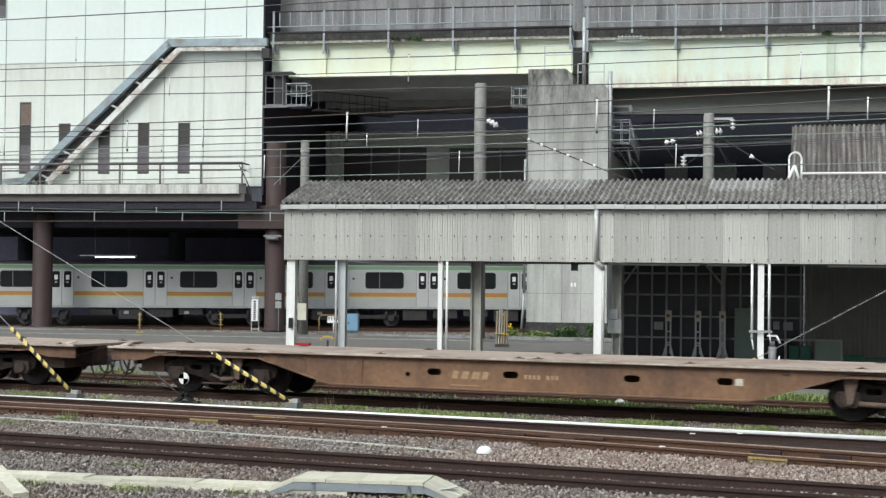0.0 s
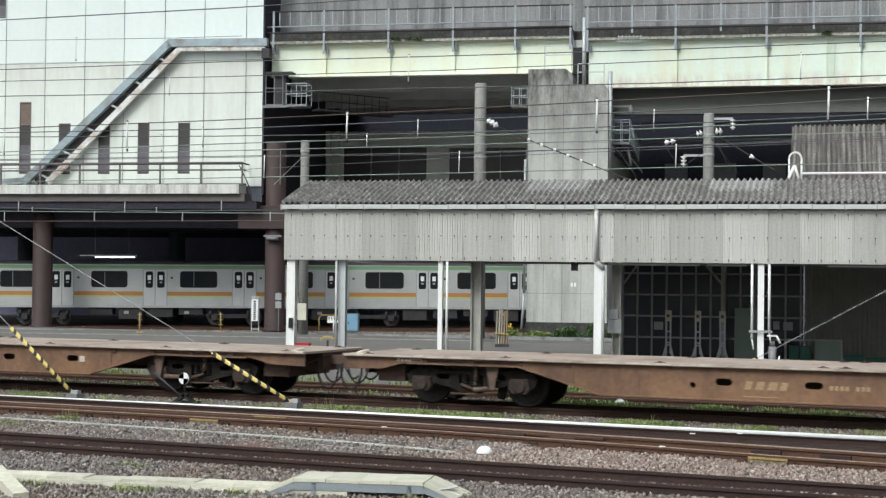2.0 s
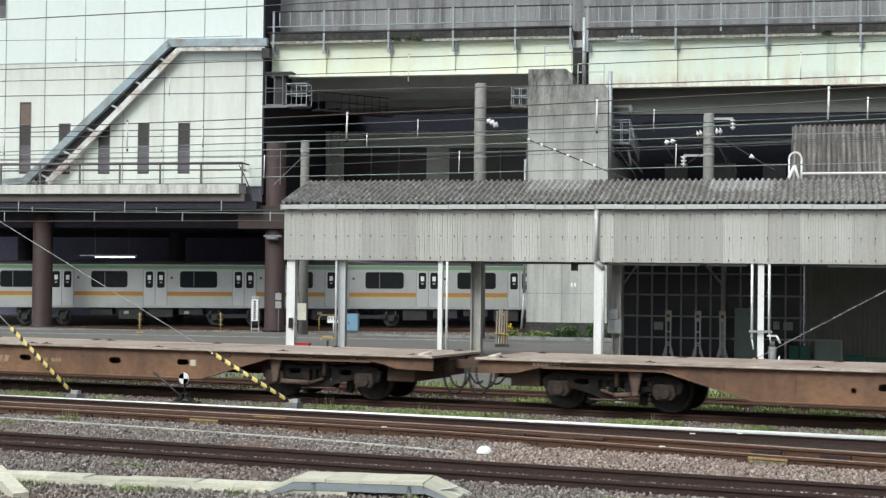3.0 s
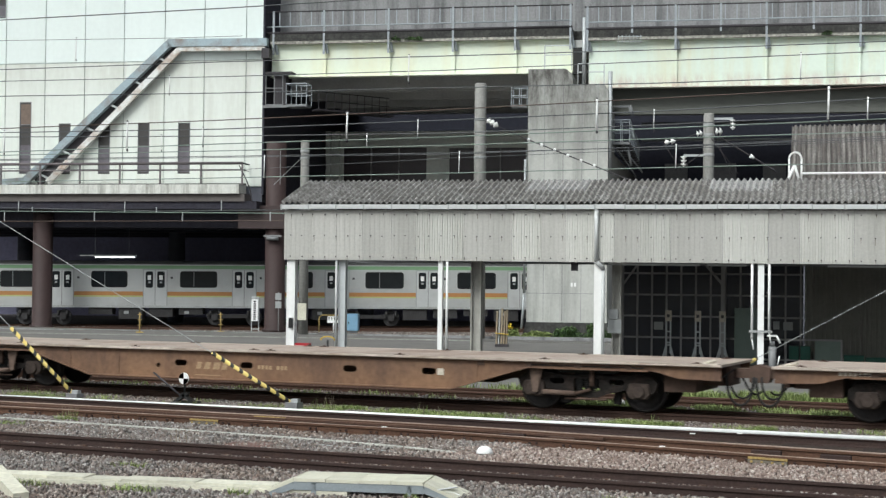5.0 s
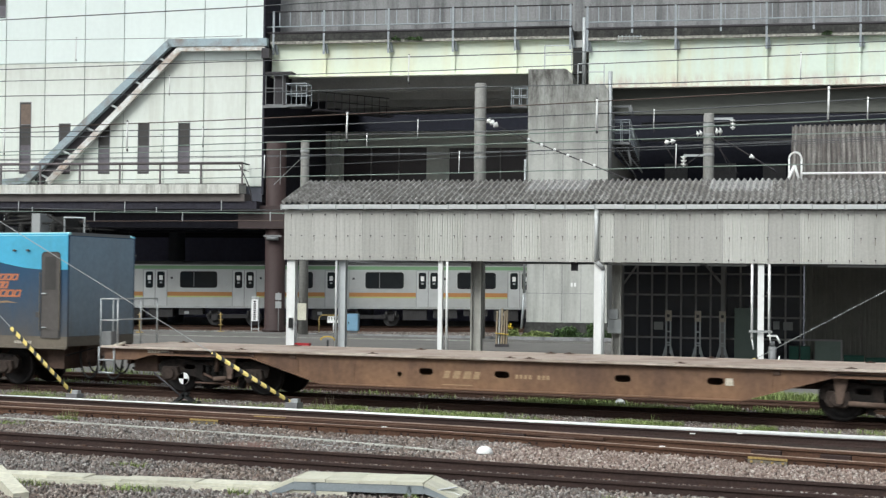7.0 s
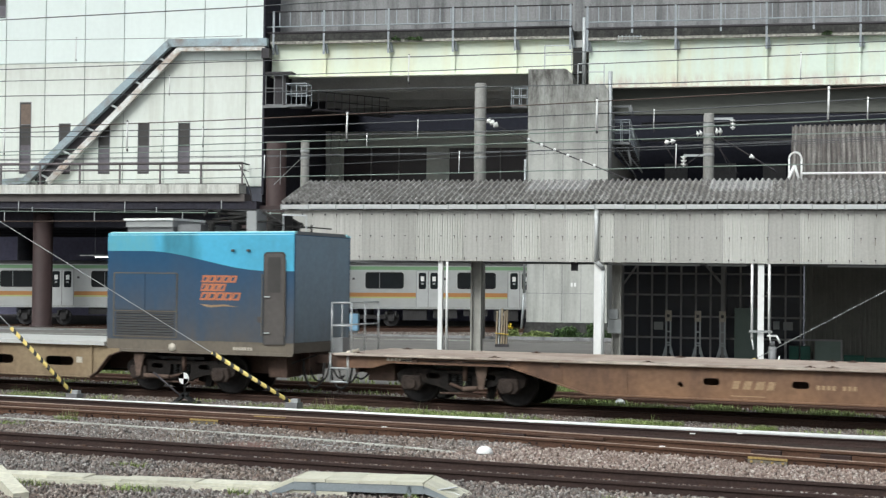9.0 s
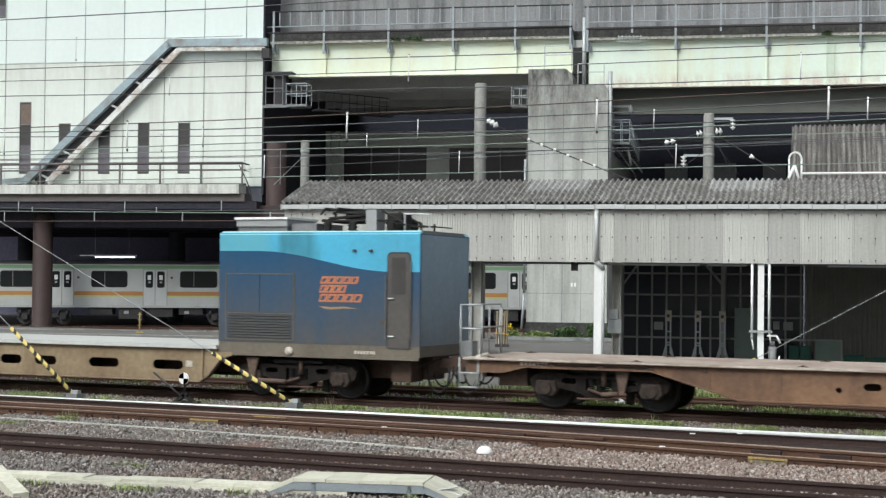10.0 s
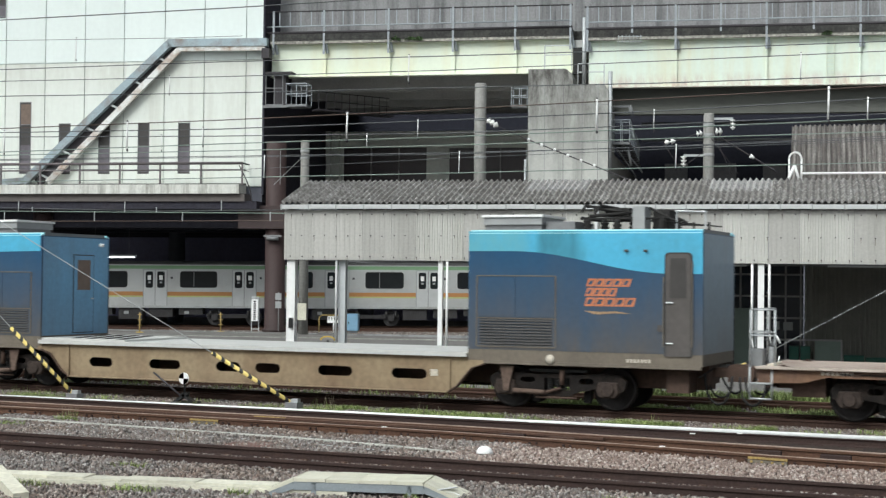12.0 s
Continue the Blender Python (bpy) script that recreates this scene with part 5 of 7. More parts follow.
def cab(car, x0, x1, door_x, side_panel, wave, end_door=False):
    """A machine room box on the power car, with its painted skin, doors and louvres."""
    W = 1.255
    bm = box(B(), x0, x1, -W, W, 1.16, 3.43)
    soften(bm, 0.045, 3)
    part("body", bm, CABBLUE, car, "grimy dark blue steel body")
    part("skirt", soften(box(B(), x0, x1, -W + 0.004, W - 0.004, 0.945, 1.16), 0.01, 1), CABSKIRT, car)
    for s in (-1, 1):
        y = s * W
        part("wave_band", slab(B(), wave, y - 0.006 if s < 0 else y + 0.002, y - 0.002 if s < 0 else y + 0.006), CABLIGHT, car, "light blue painted wave")
        bm = slab(B(), [(s * (W + 0.008), 3.425), (s * (W + 0.004), 3.445), (s * (W - 0.09), 3.495), (s * (W - 0.13), 3.50), (s * (W - 0.13), 3.45), (s * (W - 0.05), 3.42)], x0 + 0.02, x1 - 0.02)
        for v in bm.verts:
            v.co = Vector((v.co.y, v.co.x, v.co.z))
        bmesh.ops.recalc_face_normals(bm, faces=bm.faces)
        part("cant_rail", bm, CANTBLUE, car, "light blue sloped roof edge, sky glint in its colour")
    part("roof_edge", soften(box(B(), x0 + 0.05, x1 - 0.05, -W + 0.12, W - 0.12, 3.40, 3.502), 0.012, 1), GREYSTEEL, car)
    y = -W
    a, b = side_panel
    mid = (a + b) / 2
    for p, q in ((a, mid), (mid, b)):
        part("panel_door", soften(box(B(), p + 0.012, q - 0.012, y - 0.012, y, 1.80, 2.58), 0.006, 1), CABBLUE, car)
    frame_bm = B()
    for p in ((a - 0.02, a + 0.0, 1.22, 2.60), (b, b + 0.02, 1.22, 2.60), (a, b, 2.59, 2.61), (a, b, 1.765, 1.785), (a, b, 1.21, 1.23)):
        box(frame_bm, p[0], p[1], y - 0.016, y, p[2], p[3])
    part("panel_frame", frame_bm, CABSKIRT, car)
    for k in range(9):
        z = 1.26 + k * 0.056
        bm = B()
        v = [bm.verts.new(p) for p in ((a + 0.06, y - 0.002, z), (b - 0.06, y - 0.002, z), (b - 0.06, y - 0.022, z + 0.01), (a + 0.06, y - 0.022, z + 0.01), (a + 0.06, y - 0.002, z + 0.04), (b - 0.06, y - 0.002, z + 0.04))]
        for f in ((0, 1, 2, 3), (3, 2, 5, 4), (0, 3, 4), (1, 5, 2)):
            bm.faces.new([v[i] for i in f])
        part("louvre_slat", bm, SLAT, car)
    if door_x is not None:
        d0, d1 = door_x
        r = 0.09
        head = [(d0, 1.12), (d1, 1.12)] + [(d1 - r + r * math.cos(a * 0.26), 3.03 - r + r * math.sin(a * 0.26)) for a in range(7)] + [(d0 + r - r * math.sin(a * 0.26), 3.03 - r + r * math.cos(a * 0.26)) for a in range(7)]
        part("door_surround", slab(B(), [(px + (0.03 if px > (d0 + d1) / 2 else -0.03), pz + (0.03 if pz > 2 else 0)) for px, pz in head], y - 0.012, y), SLAT, car)
        part("door", slab(B(), head, y - 0.022, y), CABDOOR, car, "grimy brown crew door")
        part("door_window", box(B(), d0 + 0.08, d1 - 0.08, y - 0.028, y - 0.02, 2.21, 2.95), TAUPEGLASS, car)
        bm = cyl(B(), (d0 - 0.04, y - 0.05, 1.3), (d0 - 0.04, y - 0.05, 2.6), 0.012, n=6)
        cyl(bm, (d1 + 0.04, y - 0.05, 1.3), (d1 + 0.04, y - 0.05, 2.9), 0.012, n=6)
        part("grab_rail", bm, CABSKIRT, car)
        bm = B()
        for z in (2.12, 1.36):
            cyl(bm, (d0 + 0.02, y - 0.045, z), (d0 + 0.14, y - 0.045, z), 0.016, n=6)
        part("door_handle", bm, GALV, car, "bright steel handle")
        part("lock_box", soften(box(B(), d0 - 0.16, d0 - 0.06, y - 0.03, y, 1.58, 1.70), 0.01, 1), CABDOOR, car)
        bm = B()
        for u in (d0 - 0.80, d0 - 0.42):
            cyl(bm, (u, y - 0.05, 3.09), (u + 0.07, y - 0.05, 3.09), 0.025, n=8)
        part("marker_lamp", bm, CABDOOR, car)
    part("end_panel", soften(box(B(), x1 - 0.002, x1 + 0.004, -W + 0.05, W - 0.05, 1.17, 3.41), 0.001, 1), CABENDBLUE if end_door else CABEND, car, "grimy end wall, sky sheen put into its blue-grey")
    if end_door:
        part("end_door", soften(box(B(), x1, x1 + 0.02, -0.10, 0.62, 1.22, 3.0), 0.012, 1), CABENDBLUE, car)
        part("end_door_gap", box(B(), x1 + 0.001, x1 + 0.012, -0.125, 0.645, 1.2, 3.025), SLAT, car)
        part("end_door_window", box(B(), x1 + 0.018, x1 + 0.026, 0.02, 0.5, 2.2, 2.9), BLIND, car)
        part("end_lamp", lathe(B(), (x1 + 0.02, 0.9, 3.26), [(0.06, -0.04), (0.07, 0), (0.06, 0.04)], 10), WHITE, car)
        part("end_handle", cyl(B(), (x1 + 0.05, 0.5, 2.0), (x1 + 0.05, 0.6, 2.0), 0.018, n=6), GALV, car)


def power_car(x):
    car = thing("power_car", pose(x, TRACK_Y, 0), "blue container power car with tan frame and folded pantograph", "rail car", "freight train")
    wave_r = [(5.035, 3.47), (5.035, 3.08)] + [(5.035 + 4.69 * k / 24, 3.08 - 0.42 * (0.5 - 0.5 * math.cos(math.pi * min(1, max(0, (k / 24 - 0.2) / 0.68))))) for k in range(1, 25)] + [(9.725, 3.47)]
    cab(car, 5.03, 9.73, (9.03, 9.50), (5.22, 6.84), wave_r)
    wave_l = [(-9.9, 3.47), (-9.9, 2.7), (-8.6, 2.72), (-7.6, 2.9), (-6.6, 3.06), (-5.45, 3.08), (-5.45, 3.47)]
    cab(car, -10.0, -5.41, None, (-7.3, -5.70), wave_l, True)
    # slanted word shapes and the swoosh
    for row, (z0, z1, x0, x1, n) in enumerate(((2.41, 2.56, 7.46, 8.33, 5), (2.225, 2.385, 7.44, 8.05, 4), (2.035, 2.20, 7.43, 8.42, 5))):
        step = (x1 - x0) / n
        for k in range(n):
            a, b, sh = x0 + k * step, x0 + (k + 0.84) * step, 0.05
            e = 0.036
            ring = [(a + e, z0 + e), (b - e, z0 + e), (b + sh - e, z1 - e), (a + sh + e, z1 - e)]
            part("emblem_shape", plate(B(), [(a, z0), (b + 0.015, z0), (b + sh + 0.015, z1), (a + sh, z1)], [ring], -1.264, -1.259), LOGOORANGE, car, "orange slanted emblem shape")
    bm = slab(B(), [(7.43, 1.945), (7.62, 1.885), (7.75, 1.88), (8.0, 1.905), (8.36, 1.90), (8.05, 1.945), (7.75, 1.93)], -1.262, -1.258)
    part("emblem_swoosh", bm, FADED, car)
    bm = lathe(B(), (6.75, -1.265, 1.0), [(0.0001, -0.012), (0.09, -0.01), (0.09, 0.005), (0.0001, 0.012)], 16, "Y")
    part("round_plate", bm, PALEMARK, car)
    bm = B()
    for k in range(7):
        box(bm, 8.27 + k * 0.07, 8.315 + k * 0.07, -1.257, -1.25, 0.985, 1.05)
    tagged(part("number_bars", bm, PALEMARK, car), kind="stuff")
    # the pierced tan frame and pale deck between the two rooms
    outer = [(-5.6, 0.99), (-5.6, 0.88), (-5.12, 0.79), (-4.97, 0.62), (-4.80, 0.42), (-4.60, 0.30), (4.60, 0.30), (4.80, 0.42), (4.97, 0.62), (5.12, 0.79), (5.35, 0.88), (5.35, 0.99)]
    holes = [oblong(u, 0.63, w, 0.20, 5) for u, w in ((-3.76, 0.62), (-2.09, 0.8), (-0.49, 0.60), (0.48, 0.60), (2.07, 0.80), (3.75, 0.78))]
    for s in (-1, 1):
        y = 1.23 * s
        part("side_girder", plate(B(), outer, holes, y - 0.012, y + 0.012), TANCAR, car)
        bm = box(B(), -4.6, 4.6, y - 0.07, y + 0.07, 0.28, 0.303)
        for q in (-1, 1):
            lip = B()
            for a, b in (((4.6, 0.295), (4.80, 0.415)), ((4.80, 0.415), (4.97, 0.615)), ((4.97, 0.615), (5.12, 0.785)), ((5.12, 0.785), (5.40, 0.875))):
                beam(lip, (q * a[0], y, a[1]), (q * b[0], y, b[1]), 0.14, 0.022)
            part("end_flange", lip, RUSTDARK, car)
        for a, b in ((5.36, 9.7), (-9.9, -5.5)):
            part("cab_sill", box(B(), a, b, y - 0.02, y + 0.05 if s < 0 else y + 0.02, 0.88, 0.942), CABSKIRT, car)
        part("girder_flange", bm, TANCAR, car)
        for u in (-4.66, 4.60):
            part("corner_post", box(B(), u, u + 0.06, y - 0.05, y + 0.05, 0.32, 0.99), TANCAR, car)
    part("deck", soften(box(B(), -5.405, 5.025, -1.34, 1.34, 1.0, 1.085), 0.012, 1), DECKWHITE, car, "pale grey steel deck")
    part("gangway_plate", soften(box(B(), -5.40, -3.15, -1.22, 1.22, 1.086, 1.13), 0.008, 1), DECKWHITE, car)
    for k in range(4):
        u, bm = -4.62 + k * 0.40, B()
        foot = [(u, -1.18), (u + 0.2, -1.18), (u - 0.55, 1.1), (u - 0.75, 1.1)]
        lo = [bm.verts.new((p, q, 1.131)) for p, q in foot]
        hi = [bm.verts.new((p, q, 1.138)) for p, q in foot]
        bm.faces.new(hi)
        for i in range(4):
            bm.faces.new((lo[i - 1], lo[i], hi[i], hi[i - 1]))
        part("deck_marking", bm, DECKMARK, car, "dark slanted band on the deck")
    part("centre_sill", soften(box(B(), -9.6, 9.6, -0.3, 0.3, 0.45, 0.98), 0.02, 1), RUSTDARK, car)
    for u in (-4.6, -2.9, -1.2, 1.3, 3.0, 4.4):
        part("cross_member", box(B(), u - 0.04, u + 0.04, -1.2, 1.2, 0.4, 0.98), UNDER, car)
    part("equipment_box", soften(box(B(), 8.95, 9.38, -0.9, -0.3, 0.42, 0.92), 0.02, 1), RUSTDARK, car)
    part("label_plate", box(B(), 4.22, 4.38, -1.255, -1.243, 0.6, 0.73), PALEMARK, car)
    for u in (-6.75, 6.80):
        bogie(car, u)
    for s in (-1, 1):
        coupler(car, 9.6 * s, s)
    # roof gear
    for c, half in ((5.75, 0.62), (-6.98, 0.44), (-7.98, 0.40)):
        part("roof_box", soften(box(B(), c - half, c + half, -0.75, 0.55, 3.62, 3.765), 0.02, 1), GREYPAINT, car, "grey roof equipment box")
        part("roof_box_lid", soften(box(B(), c - half - 0.03, c + half + 0.03, -0.79, 0.59, 3.768, 3.815), 0.015, 2), WHITEPAINT, car, "white lid of the roof box")
        part("roof_box_base", box(B(), c - half + 0.02, c + half - 0.02, -0.7, 0.5, 3.50, 3.62), GREYSTEEL, car)
    part("roof_duct", soften(box(B(), 6.4, 7.0, -0.6, 0.6, 3.50, 3.68), 0.02, 1), GREYSTEEL, car)
    for u in (7.25, 7.85, 8.75):
        for y in (-0.55, 0.55):
            part("roof_insulator", lathe(B(), (u, y, 3.50), [(0.06, 0), (0.10, 0.03), (0.06, 0.06), (0.10, 0.10), (0.06, 0.14), (0.10, 0.18), (0.05, 0.22)], 10), UNDER, car)
    bm = B()
    for y in (-0.55, 0.55):
        cyl(bm, (7.1, y, 3.73), (8.9, y, 3.73), 0.022, n=8)
    for u in (7.15, 7.85, 8.75):
        cyl(bm, (u, -0.6, 3.74), (u, 0.6, 3.74), 0.035, n=8)
    part("pantograph_base", bm, UNDER, car, "black pantograph base frame")
    for y in (-0.5, 0.5):
        part("pantograph_arm", cyl(B(), (7.25, y, 3.78), (8.12, y * 0.6, 3.86), 0.035, n=8), UNDER, car)
        part("pantograph_arm", cyl(B(), (8.12, y * 0.6, 3.86), (7.35, y * 0.9, 3.93), 0.026, n=8), UNDER, car)
        part("pantograph_spring", cyl(B(), (7.5, y * 0.45, 3.79), (8.15, y * 0.45, 3.83), 0.055, n=10), GREYSTEEL, car, "grey coil spring case")
        part("pantograph_link", cyl(B(), (8.45, y * 0.8, 3.94), (8.98, y * 0.9, 3.68), 0.03, n=6), UNDER, car)
    for u in (7.22, 7.52):
        bm = cyl(B(), (u, -0.62, 3.985), (u, 0.62, 3.985), 0.03, n=8)
        for y in (-0.62, 0.62):
            cyl(bm, (u, y, 3.985), (u, y * 1.3, 3.86), 0.024, n=8)
        part("collector_shoe", bm, UNDER, car)
    bm = B()
    for y in (-0.45, 0.45):
        cyl(bm, (7.2, y, 3.97), (7.56, y, 3.97), 0.025, n=6)
        cyl(bm, (7.37, y, 3.80), (7.37, y, 3.97), 0.03, n=6)
    part("shoe_bracket", bm, UNDER, car)
    part("pantograph_motor", soften(box(B(), 8.18, 8.42, -0.62, -0.2, 3.50, 3.96), 0.03, 1), GREYPAINT, car, "pale grey drive box")
    part("surge_arrester", soften(box(B(), 8.46, 8.80, -0.2, 0.3, 3.50, 3.90), 0.06, 2), UNDER, car)
    part("cooling_coil", soften(box(B(), 7.56, 8.02, -0.35, 0.35, 3.78, 3.95), 0.05, 2), UNDER, car)
    bm = cyl(B(), (9.0, -0.5, 3.87), (9.6, -0.5, 3.85), 0.018, n=6)
    for u in (9.02, 9.58):
        cyl(bm, (u, -0.5, 3.50), (u, -0.5, 3.87), 0.018, n=6)
    part("roof_rail", bm, GALV, car)
    bm = B()
    cyl(bm, (8.8, -0.3, 3.62), (9.6, -0.3, 3.6), 0.02, n=6)
    cyl(bm, (8.9, -0.7, 3.66), (9.65, 0.5, 3.60), 0.015, n=6)
    for u in (9.0, 9.3, 9.6):
        cyl(bm, (u, -0.3, 3.50), (u, -0.3, 3.66), 0.025, n=6)
    part("roof_cable", bm, UNDER, car)
    return car


wagon_a = flat_wagon(-10.31, "rust-brown steel flat wagon with empty worn deck")
wagon_b = flat_wagon(-30.81, "rust-brown steel flat wagon, empty, railing at one end", rail_end=True)
power = power_car(-51.31)

# ---- the parked commuter train ----
TRN = pose(-39.0, 72.5, 0.03, 0, -0.30, 23)


def rounded(a, b, z0, z1, r, n=4):
    out = []
    for cx, cz, a0 in ((b - r, z0 + r, -90), (b - r, z1 - r, 0), (a + r, z1 - r, 90), (a + r, z0 + r, 180)):
        out += [(cx + r * math.cos(radians(a0 + 90 * k / n)), cz + r * math.sin(radians(a0 + 90 * k / n))) for k in range(n + 1)]
    return out


def commuter_car(u0, u1, doors, windows, bogies):
    car = thing("commuter_car", TRN, "parked silver commuter car with green and orange bands", "train car", "commuter train")
    depth = 2.8
    cut = []
    for a, b in windows:
        cut.append(rounded(a, b, 2.14, 3.03, 0.13))
    part("body_side", plate(B(), [(u0, 1.04), (u1, 1.04), (u1, 3.42), (u0, 3.42)], cut, 0.0, 0.04), TRAINSTEEL, car)
    part("far_side", box(B(), u0, u1, depth - 0.04, depth, 1.04, 3.42), TRAINSTEEL, car)
    for u in (u0, u1 - 0.04):
        part("end_wall", box(B(), u, u + 0.04, 0.04, depth - 0.04, 1.04, 3.42), TRAINSTEEL, car)
    bm = slab(B(), [(0.0, 3.42), (0.25, 3.56), (0.8, 3.66), (2.0, 3.66), (2.55, 3.56), (2.8, 3.42)], u0, u1)
    for v in bm.verts:
        v.co = Vector((v.co.y, v.co.x, v.co.z))
    bmesh.ops.recalc_face_normals(bm, faces=bm.faces)
    part("roof", bm, TRAINROOF, car, "dark grey roof")
    part("floor", box(B(), u0, u1, 0.05, depth - 0.05, 1.0, 1.1), UNDER, car)
    part("lining", box(B(), u0 + 0.1, u1 - 0.1, 0.9, 0.95, 1.1, 3.4), UNDER, car)
    part("sill", box(B(), u0, u1, -0.02, 0.04, 0.96, 1.035), TRAINSTEEL, car)
    part("gutter", box(B(), u0, u1, -0.03, 0.03, 3.40, 3.44), TRAINSTEEL, car)
    part("green_band", box(B(), u0, u1, -0.006, -0.002, 3.19, 3.385), GREENBAND, car, "green stripe")
    stops = sorted([(c - 0.66, c + 0.66) for c in doors])
    at, runs = u0, []
    for a, b in stops:
        runs.append((at, a))
        at = b
    runs.append((at, u1))
    for a, b in runs:
        if b > a + 0.05:
            part("orange_band", box(B(), a, b, -0.006, -0.002, 1.65, 1.88), ORANGEBAND, car, "orange stripe")
            part("lime_band", box(B(), a, b, -0.006, -0.002, 1.565, 1.648), LIMEBAND, car, "lime stripe")
    for a, b in windows:
        w = part("window", box(B(), a, b, 0.02, 0.03, 2.14, 3.03), GLASS, car)
        bm = plate(B(), rounded(a - 0.03, b + 0.03, 2.11, 3.06, 0.15), [rounded(a + 0.015, b - 0.015, 2.155, 3.015, 0.12)], -0.008, 0.018)
        part("window_frame", bm, UNDER, w)
        if b - a > 1:
            part("window_bar", box(B(), a + (b - a) * 0.36, a + (b - a) * 0.36 + 0.035, 0.0, 0.018, 2.15, 3.02), GREYSTEEL, w)
    for c in doors:
        bm = B()
        for p in ((c - 0.67, c - 0.63, 1.06, 3.16), (c + 0.63, c + 0.67, 1.06, 3.16), (c - 0.67, c + 0.67, 3.13, 3.17)):
            box(bm, p[0], p[1], -0.02, 0.0, p[2], p[3])
        part("door_frame", bm, GREYPAINT, car, "grey door edge")
        part("door_gap", box(B(), c - 0.012, c + 0.012, -0.009, -0.001, 1.08, 3.12), UNDER, car)
        for s in (-1, 1):
            a, b = (c - 0.62, c - 0.012) if s < 0 else (c + 0.012, c + 0.62)
            leaf = part("door", soften(box(B(), a, b, -0.012, 0.0, 1.08, 3.12), 0.005, 1), DOOREDGE, car, "pale steel sliding door leaf")
            part("door_pane", slab(B(), rounded(a + 0.10, b - 0.10, 2.10, 3.04, 0.09, 3), -0.02, -0.011), GLASS, leaf)
            part("sticker", box(B(), a + 0.21, b - 0.21, -0.024, -0.0215, 2.55, 2.82), WHITE, leaf)
            part("sticker", box(B(), a + 0.24, b - 0.24, -0.024, -0.0215, 2.36, 2.46), GREYPAINT, leaf)
        part("door_button", box(B(), c + 0.84, c + 0.96, -0.012, -0.002, 2.62, 2.74), DARKSTEEL, car)
    n = 0
    u = u0 + 0.8
    while u < u1 - 1.2:
        if all(abs(u + 0.7 - c) > 1.9 for c in bogies):
            part("underfloor_box", soften(box(B(), u, u + 1.3, 0.1, 0.9, 0.35 + 0.12 * (n % 3), 0.98), 0.02, 1), UNDERFLOOR, car)
            if n % 2 == 0:
                part("underfloor_tag", box(B(), u + 0.3, u + 0.55, 0.085, 0.1, 0.62, 0.78), GREYPAINT, car)
        n += 1
        u += 1.65
    for c in bogies:
        bm = slab(B(), [(c - 1.5, 0.5), (c - 0.7, 0.42), (c + 0.7, 0.42), (c + 1.5, 0.5), (c + 1.5, 0.66), (c + 0.6, 0.62), (c - 0.6, 0.62), (c - 1.5, 0.66)], 0.16, 0.24)
        part("bogie_frame", bm, UNDERFLOOR, car)
        for o in (-1.05, 1.05):
            bm = lathe(B(), (c + o, 0.36, 0.43), [(0.08, -0.1), (0.12, -0.09), (0.14, -0.05), (0.36, -0.04), (0.43, -0.06), (0.43, 0.07)], 24, "Y")
            part("wheel", bm, UNDERFLOOR, car)
            part("axle_box", soften(box(B(), c + o - 0.17, c + o + 0.17, 0.08, 0.2, 0.3, 0.6), 0.03, 1), UNDERFLOOR, car)
            for e in (-0.26, 0.26):
                part("axle_spring", cyl(B(), (c + o + e, 0.14, 0.5), (c + o + e, 0.14, 0.82), 0.07, n=8), UNDERFLOOR, car)
    # the body above the sill is a little lower than it is drawn out above
    for ob in car.children_recursive:
        for v in ob.data.vertices:
            if v.co.z > 1.04:
                v.co.z = 1.04 + (v.co.z - 1.04) * 0.947
    return car


commuter_car(-22.0, -1.98, [-19.3, -14.39, -9.29, -4.43], [(-17.75, -15.95), (-12.76, -10.83), (-7.91, -5.93), (-3.1, -2.35)], [-15.4, -5.0])
commuter_car(-1.55, 18.2, [0.62, 5.58, 10.55, 15.45], [(-1.30, -0.72), (2.19, 4.22), (7.19, 9.22), (12.1, 14.1)], [2.5, 14.6])
trk = thing("railway_track", TRN, "station track under the parked commuter train", "track", "yard tracks", "structure")
for w in (0.83, 1.97):
    rail(trk, w, RUSTRAIL, x0=-60, x1=60, top=-0.02)
trk = thing("railway_track", TRN, "empty rusty station track", "track", "yard tracks", "structure")
for w in (-2.9, -1.76):
    rail(trk, w, RUSTRAIL, x0=-60, x1=60, top=-0.04)
lamp = thing("tube_lamp", TRN, "lit fluorescent strip light under the station", "lamp")
part("tube", soften(box(B(), -12.0, -9.9, -2.45, -2.37, 3.635, 3.685), 0.015, 1), LAMPGLOW, lamp, "lit tube")
bm = box(B(), -12.8, -9.8, -2.45, -2.35, 3.72, 3.78)
for u in (-12.0, -10.2):
    cyl(bm, (u, -2.4, 3.75), (u, -2.4, 6.2), 0.008, n=6)
part("housing", bm, GREYSTEEL, lamp)

# ---- concrete poles and overhead wires ----


def pole(u, r, top, gear, base=-0.2):
    p = thing("concrete_pole", BLD @ pose(u, -6.0, 0), "grey round concrete overhead line pole", "pole", "overhead line poles")
    part("shaft", lathe(B(), (0, 0, base), [(r * 1.12, 0), (r, top - base - 0.06), (r * 0.85, top - base)], 18), POLECONC, p)
    for z in gear:
        part("clamp", lathe(B(), (0, 0, z), [(r * 1.08, -0.06), (r * 1.1, -0.04), (r * 1.1, 0.04), (r * 1.08, 0.06)], 16), GREYPAINT, p)
    return p


